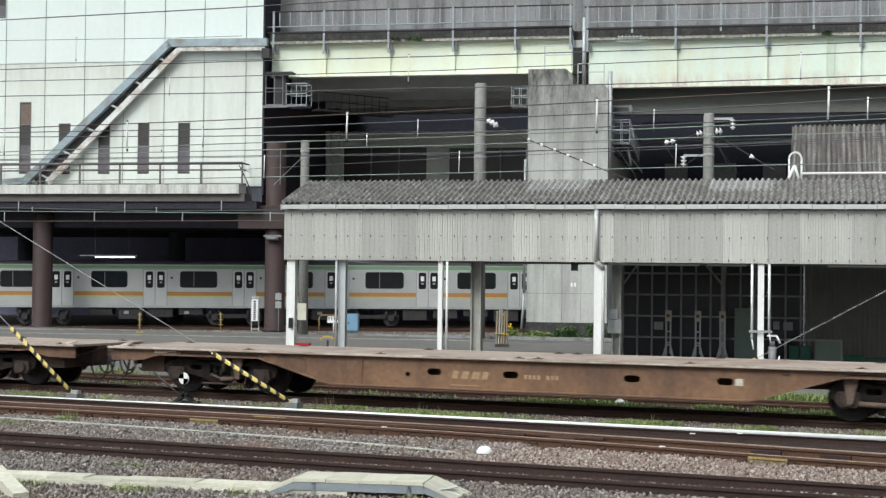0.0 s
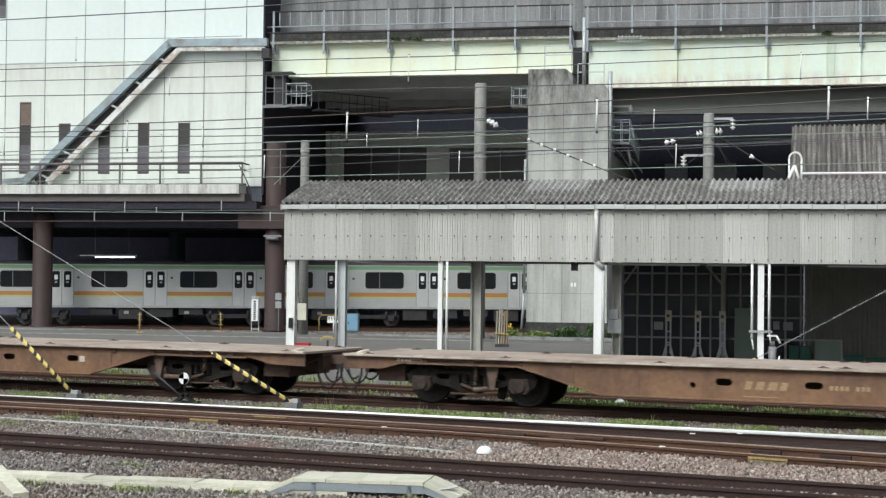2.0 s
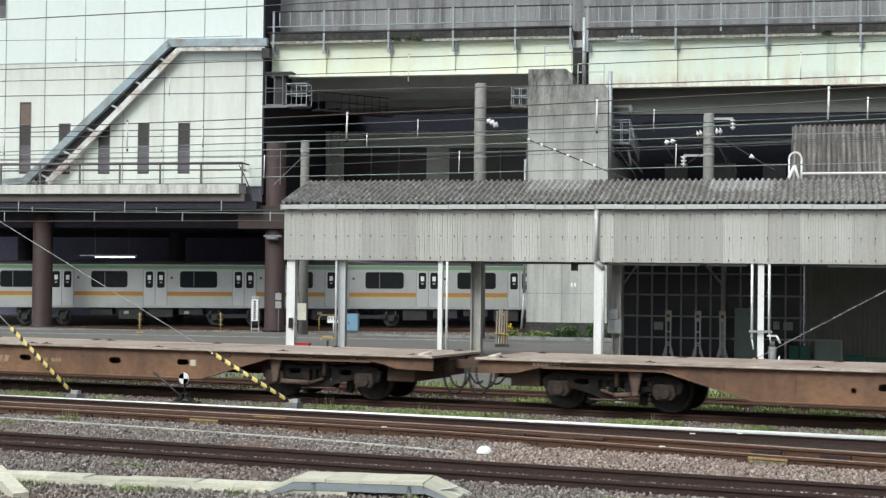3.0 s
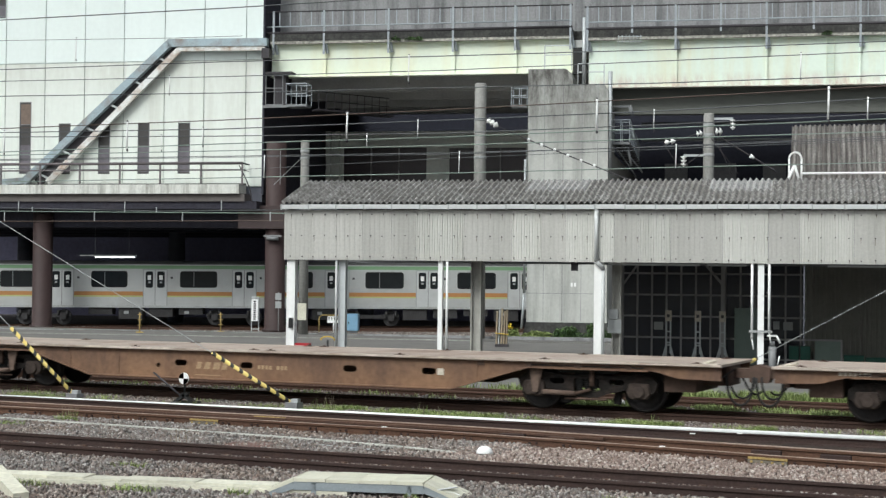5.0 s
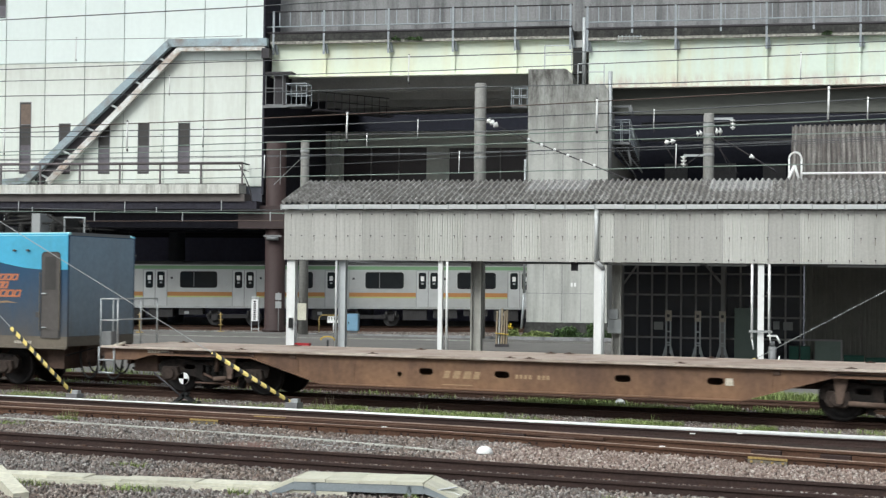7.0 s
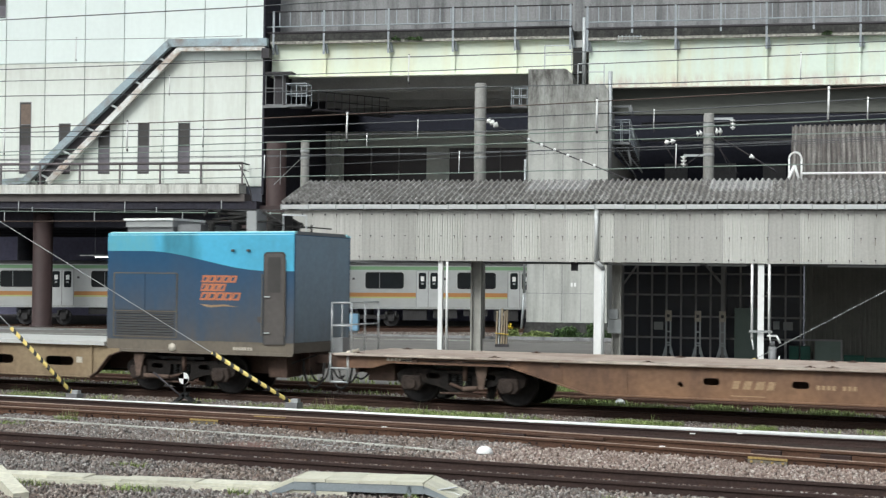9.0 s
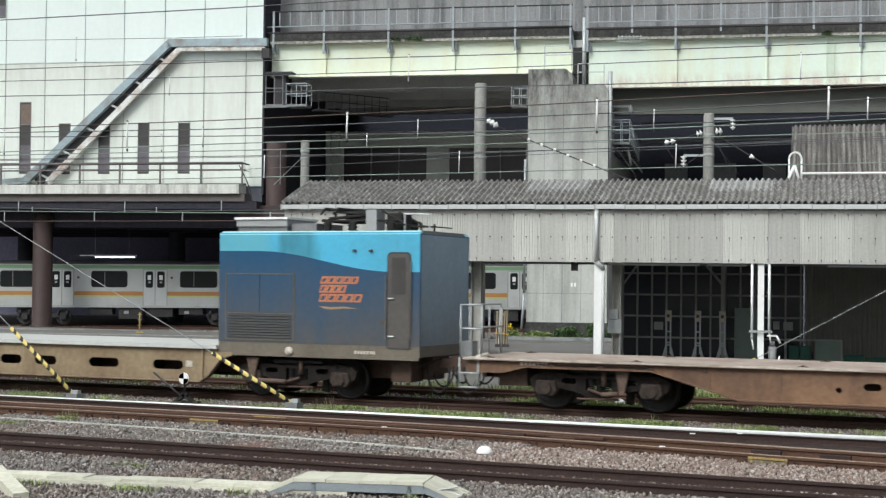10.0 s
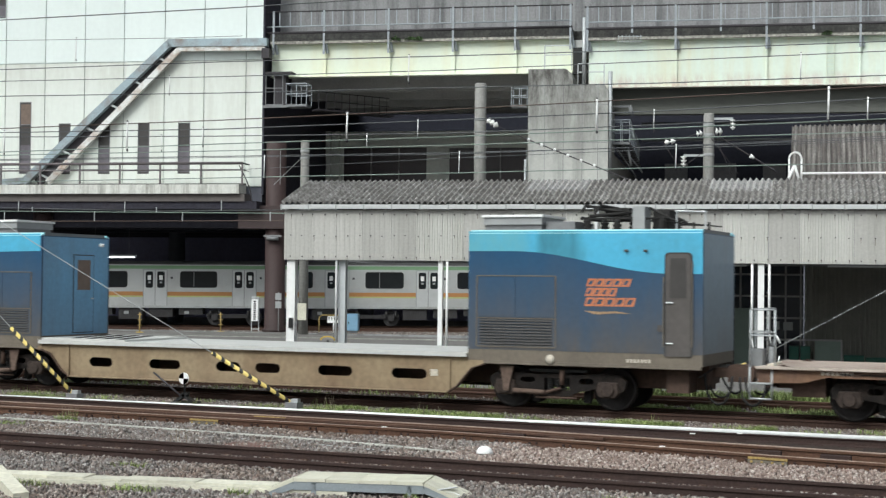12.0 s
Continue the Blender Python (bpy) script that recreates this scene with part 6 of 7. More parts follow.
def insulator(parent, a, b, n, r):
    a, b = Vector(a), Vector(b)
    bm = cyl(B(), a, b, r * 0.25, n=6)
    for k in range(n):
        c = a.lerp(b, (k + 0.5) / n)
        d = (b - a).normalized() * (b - a).length / n * 0.3
        cyl(bm, c - d, c + d, r, r * 0.45, n=12)
    return part("insulator", bm, PORCELAIN, parent, "white ribbed porcelain insulator")


p1 = pole(12.22, 0.27, 11.62, (9.95, 8.2))
insulator(p1, (0.35, -0.05, 9.93), (0.85, -0.2, 9.62), 3, 0.16)
part("stay_rod", cyl(B(), (0.85, -0.2, 9.62), (2.1, -0.3, 9.05), 0.02, n=6), DARKSTEEL, p1)
bm = B()
cyl(bm, (2.1, -0.3, 9.05), (7.3, -0.6, 6.95), 0.03, n=6)
for k in range(6):
    c = Vector((2.1, -0.3, 9.05)).lerp(Vector((5.7, -0.5, 7.6)), (k + 0.3) / 6)
    part("cable_clip", lathe(B(), c, [(0.03, -0.08), (0.07, -0.05), (0.07, 0.05), (0.03, 0.08)], 8), WHITE, p1, "white cable clip")
part("stay_cable", bm, DARKSTEEL, p1)
p2 = pole(22.55, 0.235, 10.12, (9.6, 9.15, 8.26))
part("cross_arm", box(B(), 0.0, 1.05, -0.05, 0.05, 9.83, 9.93), GALV, p2)
part("cross_arm", box(B(), -1.1, 0.1, -0.05, 0.05, 8.2, 8.3), GALV, p2)
insulator(p2, (1.05, 0, 9.85), (1.05, 0, 9.38), 3, 0.13)
insulator(p2, (-1.1, 0, 8.24), (-1.1, 0, 7.75), 3, 0.15)
insulator(p2, (-0.55, -0.1, 9.2), (-0.28, -0.1, 9.25), 2, 0.16)
insulator(p2, (0.28, -0.1, 9.3), (0.6, -0.1, 9.3), 2, 0.2)
insulator(p2, (-1.95, -0.1, 8.82), (-1.45, -0.1, 8.9), 2, 0.14)
bm = B()
cyl(bm, (0.3, -0.2, 9.15), (2.9, -0.5, 7.5), 0.035, n=6)
cyl(bm, (0.1, -0.2, 9.0), (1.3, -0.3, 7.4), 0.015, n=6)
cyl(bm, (0.3, -0.2, 9.0), (1.0, -0.3, 7.4), 0.015, n=6)
cyl(bm, (-1.1, 0, 7.75), (-0.1, -0.1, 8.5), 0.015, n=6)
cyl(bm, (-2.0, 0, 8.8), (-1.2, -0.1, 7.6), 0.015, n=6)
cyl(bm, (-1.45, -0.1, 8.9), (-0.55, -0.1, 9.2), 0.02, n=6)
part("stay_wires", bm, DARKSTEEL, p2)
insulator(p2, (1.75, -0.36, 8.23), (2.05, -0.4, 8.04), 1, 0.10)
p0 = pole(3.9, 0.2, 9.06, (8.55, 8.25))
part("notice", box(B(), -0.2, 0.22, -0.26, -0.235, 0.65, 1.43), mat("cream_notice", (0.58, 0.56, 0.46), 0.7), p0, "cream notice board")
bm = cyl(B(), (-0.1, 0, 8.3), (-1.5, 0, 7.0), 0.02, n=6)
cyl(bm, (-1.2, 0, 7.0), (-1.2, 0, 8.6), 0.02, n=6)
part("stay", bm, GREYSTEEL, p0)

WIRES = [("messenger_wire", 18.7, ((-17.5, 6.52), (-11.75, 6.41), (-6.0, 6.34)), 0.008, WIRE),
         ("contact_wire", 18.7, ((-17.5, 4.79), (-11.7, 4.78), (-8.2, 4.80), (-2.4, 4.87), (0.5, 4.9)), 0.0075, WIREBROWN),
         ("messenger_wire", 24.4, ((-23, 6.75), (-15.45, 6.60), (-10.76, 6.47), (-6.75, 6.37), (-3.2, 6.31), (0.5, 6.28)), 0.009, WIRE),
         ("catenary_wire", 24.4, ((-23, 5.46), (-15.43, 5.32), (-10.75, 5.33), (-6.75, 5.35), (-3.2, 5.42), (0.5, 5.52)), 0.010, WIRE),
         ("contact_wire", 24.4, ((-23, 5.01), (-15.4, 5.04), (-10.75, 5.03), (-3.2, 5.09), (0.5, 5.1)), 0.010, WIREGREEN),
         ("feeder_wire", 28.7, ((-27, 8.27), (-19.5, 7.94), (-17.6, 7.88)), 0.006, WIRE),
         ("messenger_wire", 28.7, ((-27, 7.25), (-18.16, 7.0), (-12.65, 6.88), (-7.94, 6.84), (-3.8, 6.81), (0.5, 6.83)), 0.009, WIRE),
         ("contact_wire", 28.7, ((-27, 5.42), (-18.1, 5.34), (-12.6, 5.31), (-3.8, 5.32), (0.5, 5.34)), 0.011, WIREGREEN),
         ("catenary_wire", 28.7, ((-27, 5.30), (-17.0, 5.18), (-12.5, 5.12), (-7.7, 5.17), (0.5, 5.3)), 0.007, WIRE),
         ("messenger_wire", 32.0, ((-30, 7.4), (-20.08, 7.11), (-14.1, 6.98), (-8.85, 6.86), (-4.2, 6.81), (0.5, 6.8)), 0.012, WIRE),
         ("catenary_wire", 32.0, ((-30, 6.3), (-20.2, 6.04), (-14.1, 5.92), (-8.85, 5.95), (-4.2, 6.02), (0.5, 6.1)), 0.012, WIRE),
         ("contact_wire", 32.0, ((-30, 5.03), (-20.2, 5.0), (-14.1, 4.99), (-8.8, 5.01), (0.5, 5.02)), 0.012, WIREGREEN),
         ("catenary_wire", 34.0, ((-32, 5.86), (-21.5, 5.73), (-15.0, 5.65), (-9.4, 5.65), (-4.5, 5.70), (0.5, 5.78)), 0.011, WIRE),
         ("catenary_wire", 34.0, ((-32, 5.66), (-21.5, 5.35), (-15.0, 5.52), (-9.4, 5.60), (0.5, 5.72)), 0.007, WIRE),
         ("station_catenary", 60.0, ((-62, 6.1), (-50.8, 5.98), (-41.4, 5.72), (-34.6, 5.70), (-20, 5.7)), 0.022, WIRE),
         ("station_contact", 60.0, ((-62, 5.85), (-50.8, 5.81), (-34.6, 5.55), (-20, 5.5)), 0.022, WIREGREEN),
         ("station_contact", 60.0, ((-62, 5.32), (-50.8, 5.30), (-34.6, 5.21), (-20, 5.2)), 0.022, WIREBROWN)]
for name, y, pts, r, m in WIRES:
    bm = B()
    for (xa, za), (xb, zb) in zip(pts, pts[1:]):
        cyl(bm, (xa, y, za), (xb, y, zb), r, n=6, caps=False)
    solid(name, bm, m, "thin overhead line wire stretched across the yard", "wire", "overhead wires")
DROPS = [(-9.75, 18.7, 4.79, 4.45), (-16.15, 32.0, 5.97, 5.66), (-11.3, 24.4, 5.34, 5.04), (-13.76, 32.0, 5.47, 5.0), (-6.10, 18.7, 4.84, 4.46), (-6.96, 24.4, 5.36, 5.06), (-7.74, 28.7, 5.17, 4.74), (-3.14, 18.7, 4.89, 4.49), (-3.49, 24.4, 5.44, 5.10),
         (-13.45, 18.7, 4.76, 4.42), (-11.49, 24.4, 6.45, 6.05), (-19.51, 28.7, 7.04, 6.69), (-5.34, 28.7, 6.82, 6.4), (-22.12, 28.7, 8.05, 7.6), (-17.0, 28.7, 5.18, 4.72), (-20.56, 24.4, 5.41, 5.01), (-21.97, 32.0, 6.07, 5.75), (-15.81, 24.4, 5.34, 5.04)]


def wire_height(x, y, near_z):
    """Height at x of the wire of that track which passes closest to near_z."""
    best = near_z + 9
    for _, wy, pts, _, _ in WIRES:
        if wy == y:
            for (xa, qa), (xb, qb) in zip(pts, pts[1:]):
                if xa <= x <= xb:
                    q = qa + (qb - qa) * (x - xa) / (xb - xa)
                    if abs(q - near_z) < abs(best - near_z):
                        best = q
    return best if abs(best - near_z) < 0.25 else near_z


for x, y, za, zb in DROPS:
    za = wire_height(x, y, za)
    thick = 0.013 if y < 20 else 0.011
    bm = cyl(B(), (x, y, za + 0.02), (x - 0.01, y, zb), thick * (1 if za - zb > 0.3 else 0.8), n=8)
    cyl(bm, (x, y, za - 0.01), (x, y, za + 0.03), thick * 1.3, n=8)
    ob = solid("wire_hanger", bm, WHITE, "white rod hanger on an overhead wire", "hanger", "wire hangers")
    for z in (za + 0.03, zb - 0.03):
        part("end_fitting", lathe(B(), (x, y, z), [(0.004, -0.024), (thick * 1.15, -0.014), (thick * 1.15, 0.014), (0.004, 0.024)], 8), DARKSTEEL, ob, "dark end fitting")
for x, za, zb in ((-49.61, 6.28, 5.77), (-48.76, 5.99, 5.76), (-43.24, 6.2, 5.71), (-41.43, 5.91, 5.69), (-37.82, 6.18, 5.73), (-50.48, 5.75, 5.3), (-45.01, 5.70, 5.26), (-39.96, 5.64, 5.22), (-35.2, 5.6, 5.2)):
    bm = cyl(B(), (x, 60.0, za), (x, 60.0, wire_height(x, 60.0, zb)), 0.03, n=6)
    solid("wire_hanger", bm, GALV, "grey rod hanger on a station wire", "hanger", "wire hangers")

# ---- stays with striped guards ----


def stay(foot, tip, far, block):
    foot, tip, far = Vector(foot), Vector(tip), Vector(far)
    s = thing("stay_wire", pose(*foot), "stay wire with black and yellow striped guard", "stay wire", "stay wires")
    d = tip - foot
    g = part("striped_guard", cyl(B(), (0, 0, 0), (0, 0, d.length), 0.042, n=12), STRIPE, s, "black and yellow striped guard tube")
    g.rotation_mode = "QUATERNION"
    g.rotation_quaternion = d.to_track_quat("Z", "Y")
    part("wire", cyl(B(), d * 0.9, far - foot, 0.008, n=6), GREYPAINT, s)
    if block:
        bm = soften(box(B(), -0.12, 0.16, -0.12, 0.12, -0.17, 0.03), 0.015, 1)
        part("anchor_block", bm, CONC, s, "pale concrete anchor block")
        part("anchor_plate", soften(box(B(), -0.02, 0.14, -0.06, 0.06, 0.03, 0.1), 0.01, 1), GALV, s)
    return s


stay((-20.42, 26.6, -0.04), (-22.14, 26.6, 1.36), (-27.0, 26.6, 5.4), True)
stay((-14.97, 26.5, 0.0), (-16.87, 26.5, 0.96), (-26.0, 26.5, 5.48), True)
stay((-9.1, 33.5, -0.15), (-7.2, 33.7, 0.84), (-1.0, 34.2, 4.3), False)

# ---- point indicator, markers, cables, joints ----
ind = thing("point_indicator", pose(-17.68, 26.7, -0.16), "black point lever with a white and black disc", "point indicator")
bm = soften(box(B(), -0.2, 0.25, -0.25, 0.25, 0, 0.08), 0.02, 1)
beam(bm, (-0.25, 0, 0.04), (0.1, 0, 0.26), 0.12, 0.06)
beam(bm, (0.3, 0, 0.04), (-0.05, 0, 0.24), 0.12, 0.06)
part("base", bm, BLACK, ind)
part("stem", cyl(B(), (0.01, 0, 0.2), (0.01, 0, 0.62), 0.022, n=8), BLACK, ind)
part("lever", cyl(B(), (-0.05, 0.02, 0.16), (-0.78, 0.02, 0.66), 0.022, n=8), DARKSTEEL, ind)
part("disc", lathe(B(), (0.01, -0.03, 0.56), [(0.12, -0.012), (0.125, 0), (0.12, 0.012)], 24, "Y"), WHITE, ind, "white disc")
for a0 in (180, 0):
    bm = B()
    c = [bm.verts.new((0.01, -0.047, 0.56))] + [bm.verts.new((0.01 + 0.118 * math.cos(radians(a0 + k * 15)), -0.047, 0.56 - 0.118 * math.sin(radians(a0 + k * 15)))) for k in range(-0, 7)]
    bm.faces.new(c)
    bmesh.ops.solidify(bm, geom=bm.faces[:], thickness=0.003)
    part("disc_quarter", bm, BLACK, ind)
for x, y, r, z in ((-8.55, 20.95, 0.125, -0.14), (-9.55, 31.0, 0.11, -0.14)):
    bm = lathe(B(), (0, 0, 0), [(r * 0.3, 0), (r * 0.3, 0.04), (r, 0.045), (r * 1.02, 0.07), (r * 0.75, 0.13), (r * 0.35, 0.155), (r * 0.3, 0.145), (0.001, 0.14)], 20)
    solid("marker_dome", bm, WHITE, "white plastic marker dome on the ballast", "marker", "marker domes", m=pose(x, y, z))
bm = B()
pts = [(-22.5, 22.35), (-18.56, 22.03), (-15.96, 21.9), (-13.48, 21.68), (-11.3, 21.45), (-10.1, 21.2), (-9.0, 20.9)]
for (xa, ya), (xb, yb) in zip(pts, pts[1:]):
    cyl(bm, (xa, ya, -0.10), (xb, yb, -0.10), 0.022, n=8)
solid("cable_conduit", bm, mat("pale_cable", (0.42, 0.42, 0.38), 0.7), "pale grey cable conduit lying on the ballast", "conduit")
bm = B()
for (xa, ya), (xb, yb) in zip(pts[1:6], pts[2:7]):
    cyl(bm, (xa, ya - 0.45, -0.12), (xb, yb - 0.42, -0.12), 0.012, n=6)
solid("thin_cable", bm, GREYPAINT, "thin grey cable lying on the ballast", "cable")
for x in (-14.85, -4.53):
    j = thing("rail_joint", pose(x, swept(OUTER, x) - 0.03, -0.005, 0, 0, math.degrees(math.atan2(swept(OUTER, x + 0.3) - swept(OUTER, x - 0.3), 0.6))), "yellow painted insulated rail joint", "rail joint", "rail joints")
    part("joint_bar", soften(box(B(), -0.3, 0.3, -0.03, 0.0, -0.06, -0.03), 0.006, 1), OLDYELLOW, j)
    part("joint_plate", soften(box(B(), -0.3, 0.3, -0.035, -0.004, -0.125, -0.072), 0.006, 1), CABSKIRT, j)
    for u in (-0.24, -0.08, 0.08, 0.24):
        part("bolt", cyl(B(), (u, -0.05, -0.095), (u, -0.03, -0.095), 0.02, n=6), OLDYELLOW, j)
solid("joint_stripe", box(B(), -0.33, 0.33, -0.01, 0.01, 0, 0.02), OLDYELLOW, "yellow marked joint on brown rail", "rail joint", "rail joints", m=pose(-14.0, swept(BLADE, -14.0) - 0.05, -0.035))
solid("base_disc", lathe(B(), (0, 0, 0), [(0.42, 0), (0.42, 0.03), (0.38, 0.045)], 24), mat("red_brown_lid", (0.16, 0.085, 0.07), 0.85, vary=0.2), "flat red-brown lid on the ballast", "lid", m=pose(-12.35, 20.5, -0.15))
for x, y, z in ((-11.2, swept(OUTER, -11.2), 0.0), (-9.35, 25.1, 0.0), (-5.65, 25.1, -0.02), (-6.3, 24.5, 0.0), (-6.2, swept(OUTER, -6.2), 0.0)):
    solid("rail_tag", box(B(), -0.04, 0.04, -0.03, 0.03, 0, 0.016), WHITE, "small white tag on a rail", "tag", "rail tags", m=pose(x, y, z))

# ---- cable trough and boarded crossing ----
tro = thing("cable_trough", pose(-13.3, 15.35, 0, 0, 0, 11), "weathered concrete cable trough with lids", "cable trough")
lid = mesh_of("lid", soften(box(B(), 0.002, 0.498, -0.02, 0.34, -0.10, -0.045), 0.006, 1), TROUGH)
side = mesh_of("side_wall", soften(box(B(), 0.003, 0.997, -0.17, -0.06, -0.2, -0.07), 0.01, 1), TROUGH)
for k in range(-8, 9):
    piece("lid", lid, tro, pose(k * 0.5, random.uniform(-0.012, 0.012), random.uniform(-0.008, 0.008), random.uniform(-0.8, 0.8), 0, random.uniform(-0.6, 0.6)))
for k in range(-4, 5):
    piece("side_wall", side, tro, pose(k * 1.0, random.uniform(-0.01, 0.01), 0))
brk = thing("broken_slab", pose(-12.1, 14.55, -0.10, 4, 6, -38), "pale broken concrete slab on the ground", "slab")
part("slab", soften(box(B(), -0.8, 0.65, -0.09, 0.09, 0, 0.13), 0.02, 1), TROUGH, brk)
cross = thing("boarded_crossing", pose(-8.33, 16.55, -0.045, 0, 0, 14), "cream boarded crossing box with sloped ends", "walkway")
board = mesh_of("board", soften(box(B(), 0.004, 0.396, -0.085, 0.085, -0.02, 0.02), 0.008, 1), WALKWAY)
for i in range(4):
    for k in range(4):
        piece("board", board, cross, pose(-0.80 + k * 0.40, -0.29 + i * 0.185, 0.10 + random.uniform(-0.003, 0.003)))
ramp = mesh_of("ramp_board", soften(box(B(), 0.0, 0.62, -0.085, 0.085, -0.02, 0.02), 0.008, 1), WALKWAY)
for i in range(4):
    piece("ramp_board", ramp, cross, pose(0.805, -0.29 + i * 0.185, 0.097, 0, 23, 0))
    piece("ramp_board", ramp, cross, pose(-0.805 - 0.571, -0.29 + i * 0.185, -0.145, 0, -23, 0))
bm = box(B(), -0.80, 0.80, -0.37, -0.34, -0.02, 0.075)
beam(bm, (0.80, -0.355, 0.035), (1.35, -0.355, -0.17), 0.03, 0.085)
beam(bm, (-0.80, -0.355, 0.035), (-1.35, -0.355, -0.17), 0.03, 0.085)
part("side_rail", bm, WALKGREY, cross)
for u in (-0.55, 0.62):
    for v in (-0.34, 0.3):
        part("support", box(B(), u - 0.03, u + 0.03, v - 0.03, v + 0.03, -0.13, 0.08), WALKGREY, cross)
for a, b in ((-2.1, -1.4), (1.45, 2.1)):
    part("end_slab", soften(box(B(), a, b, -0.38, 0.34, -0.16, -0.09), 0.01, 1), TROUGH, cross)
bm = B()
beam(bm, (0.98, -0.38, 0.04), (1.12, 0.05, 0.02), 0.05, 0.012)
beam(bm, (0.9, -0.2, 0.06), (1.2, -0.15, -0.05), 0.05, 0.012)
part("white_tape", bm, WHITE, cross)

# ---- things in the yard behind the train ----


def at(u, w, z=-0.06, r=0):
    return BLD @ pose(u, w, z, 0, 0, r)


for u, w in ((-4.11, -6.2), (-0.97, -3.6)):
    s = thing("yellow_stanchion", at(u, w), "yellow steel stanchion with chain hooks", "stanchion", "yellow stanchions")
    part("post", cyl(B(), (0, 0, 0), (0, 0, 0.95), 0.035, n=10), OLDYELLOW, s)
    bm = B()
    for z in (0.35, 0.6, 0.85):
        cyl(bm, (-0.11, 0, z), (0.11, 0, z), 0.02, n=8)
    part("hook", bm, OLDYELLOW, s)
    part("foot", soften(box(B(), -0.16, 0.16, -0.1, 0.1, 0, 0.04), 0.01, 1), YELLOW, s)
sg = thing("upright_sign", at(0.31, -2.2), "white upright sign board on a steel frame", "sign")
part("board", soften(box(B(), -0.16, 0.16, -0.03, 0.03, 0.52, 1.60), 0.01, 1), WHITE, sg)
bm = B()
for k in range(9):
    box(bm, -0.06, 0.06, -0.036, -0.0315, 0.58 + k * 0.108, 0.655 + k * 0.108)
part("text_bars", bm, DARKSTEEL, sg)
bm = B()
for u in (-0.19, 0.19):
    cyl(bm, (u, 0.05, 0), (u, 0.05, 1.7), 0.025, n=6)
cyl(bm, (-0.19, 0.05, 1.7), (0.19, 0.05, 1.7), 0.025, n=6)
cyl(bm, (-0.19, 0.05, 0.12), (0.19, 0.05, 0.12), 0.025, n=6)
part("stand", bm, GALV, sg)
hp = thing("yellow_hoop", at(4.4, -1.4), "yellow steel hoop barrier", "barrier")
bm = cyl(B(), (-1.0, 0, 0), (-1.0, 0, 0.72), 0.03, n=8)
cyl(bm, (-1.0, 0, 0.72), (-0.88, 0, 0.84), 0.03, n=8)
cyl(bm, (-0.88, 0, 0.84), (0.88, 0, 0.86), 0.03, n=8)
cyl(bm, (0.88, 0, 0.86), (1.0, 0, 0.74), 0.03, n=8)
cyl(bm, (1.0, 0, 0.74), (1.0, 0, 0), 0.03, n=8)
part("hoop", bm, OLDYELLOW, hp)
ws = thing("warning_board", at(4.27, -1.9), "small white board with black marks on a post", "sign")
part("board", box(B(), -0.3, 0.3, -0.02, 0.02, 0.48, 0.80), WHITE, ws)
bm = B()
for k in range(4):
    slab(bm, [(-0.26 + k * 0.14, 0.75), (-0.18 + k * 0.14, 0.75), (-0.22 + k * 0.14, 0.58)], -0.026, -0.021)
part("marks", bm, BLACK, ws)
part("post", cyl(B(), (0, 0.03, 0), (0, 0.03, 0.6), 0.03, n=8), WHITE, ws)
bb = thing("blue_box", at(5.3, -2.0), "light blue steel control box on a stand", "control box")
part("case", soften(box(B(), -0.27, 0.27, -0.18, 0.18, 0.12, 0.95), 0.02, 2), BLUEBOX, bb)
part("door", soften(box(B(), -0.24, 0.24, -0.195, -0.18, 0.16, 0.9), 0.01, 1), BLUEBOX, bb)
part("handle", box(B(), -0.2, -0.16, -0.21, -0.195, 0.45, 0.56), BLACK, bb)
part("stand", box(B(), -0.2, 0.2, -0.12, 0.12, 0, 0.12), GREYSTEEL, bb)
pk = thing("leaning_planks", at(14.70, -15.2), "bundle of weathered planks and steel posts", "planks")
for k in range(5):
    bm = B()
    beam(bm, (-0.22 + k * 0.10, 0.03 * (k % 2), 0), (-0.21 + k * 0.10 + 0.02 * (k % 2), 0.12, 1.42 + 0.05 * (k % 3)), 0.06, 0.10)
    part("plank", bm, PLANK if k != 1 else GREYPAINT, pk)
bm = B()
cyl(bm, (-0.26, -0.06, 0.55), (0.26, -0.04, 0.5), 0.03, n=6)
part("tie", bm, YELLOW, pk)
part("foot_block", soften(box(B(), -0.26, 0.26, -0.1, 0.1, 0, 0.12), 0.02, 1), DARKSTEEL, pk)
cs = thing("column_sign", at(1.0, -0.5, 0), "two grey plates hung on a bracket", "sign")
for z in (1.08, 1.5):
    part("plate", box(B(), -0.16, 0.16, -0.02, 0.02, z, z + 0.34), GREYPAINT, cs)
part("bracket", cyl(B(), (0, 0.04, -0.06), (0, 0.04, 1.9), 0.03, n=6), GREYSTEEL, cs)

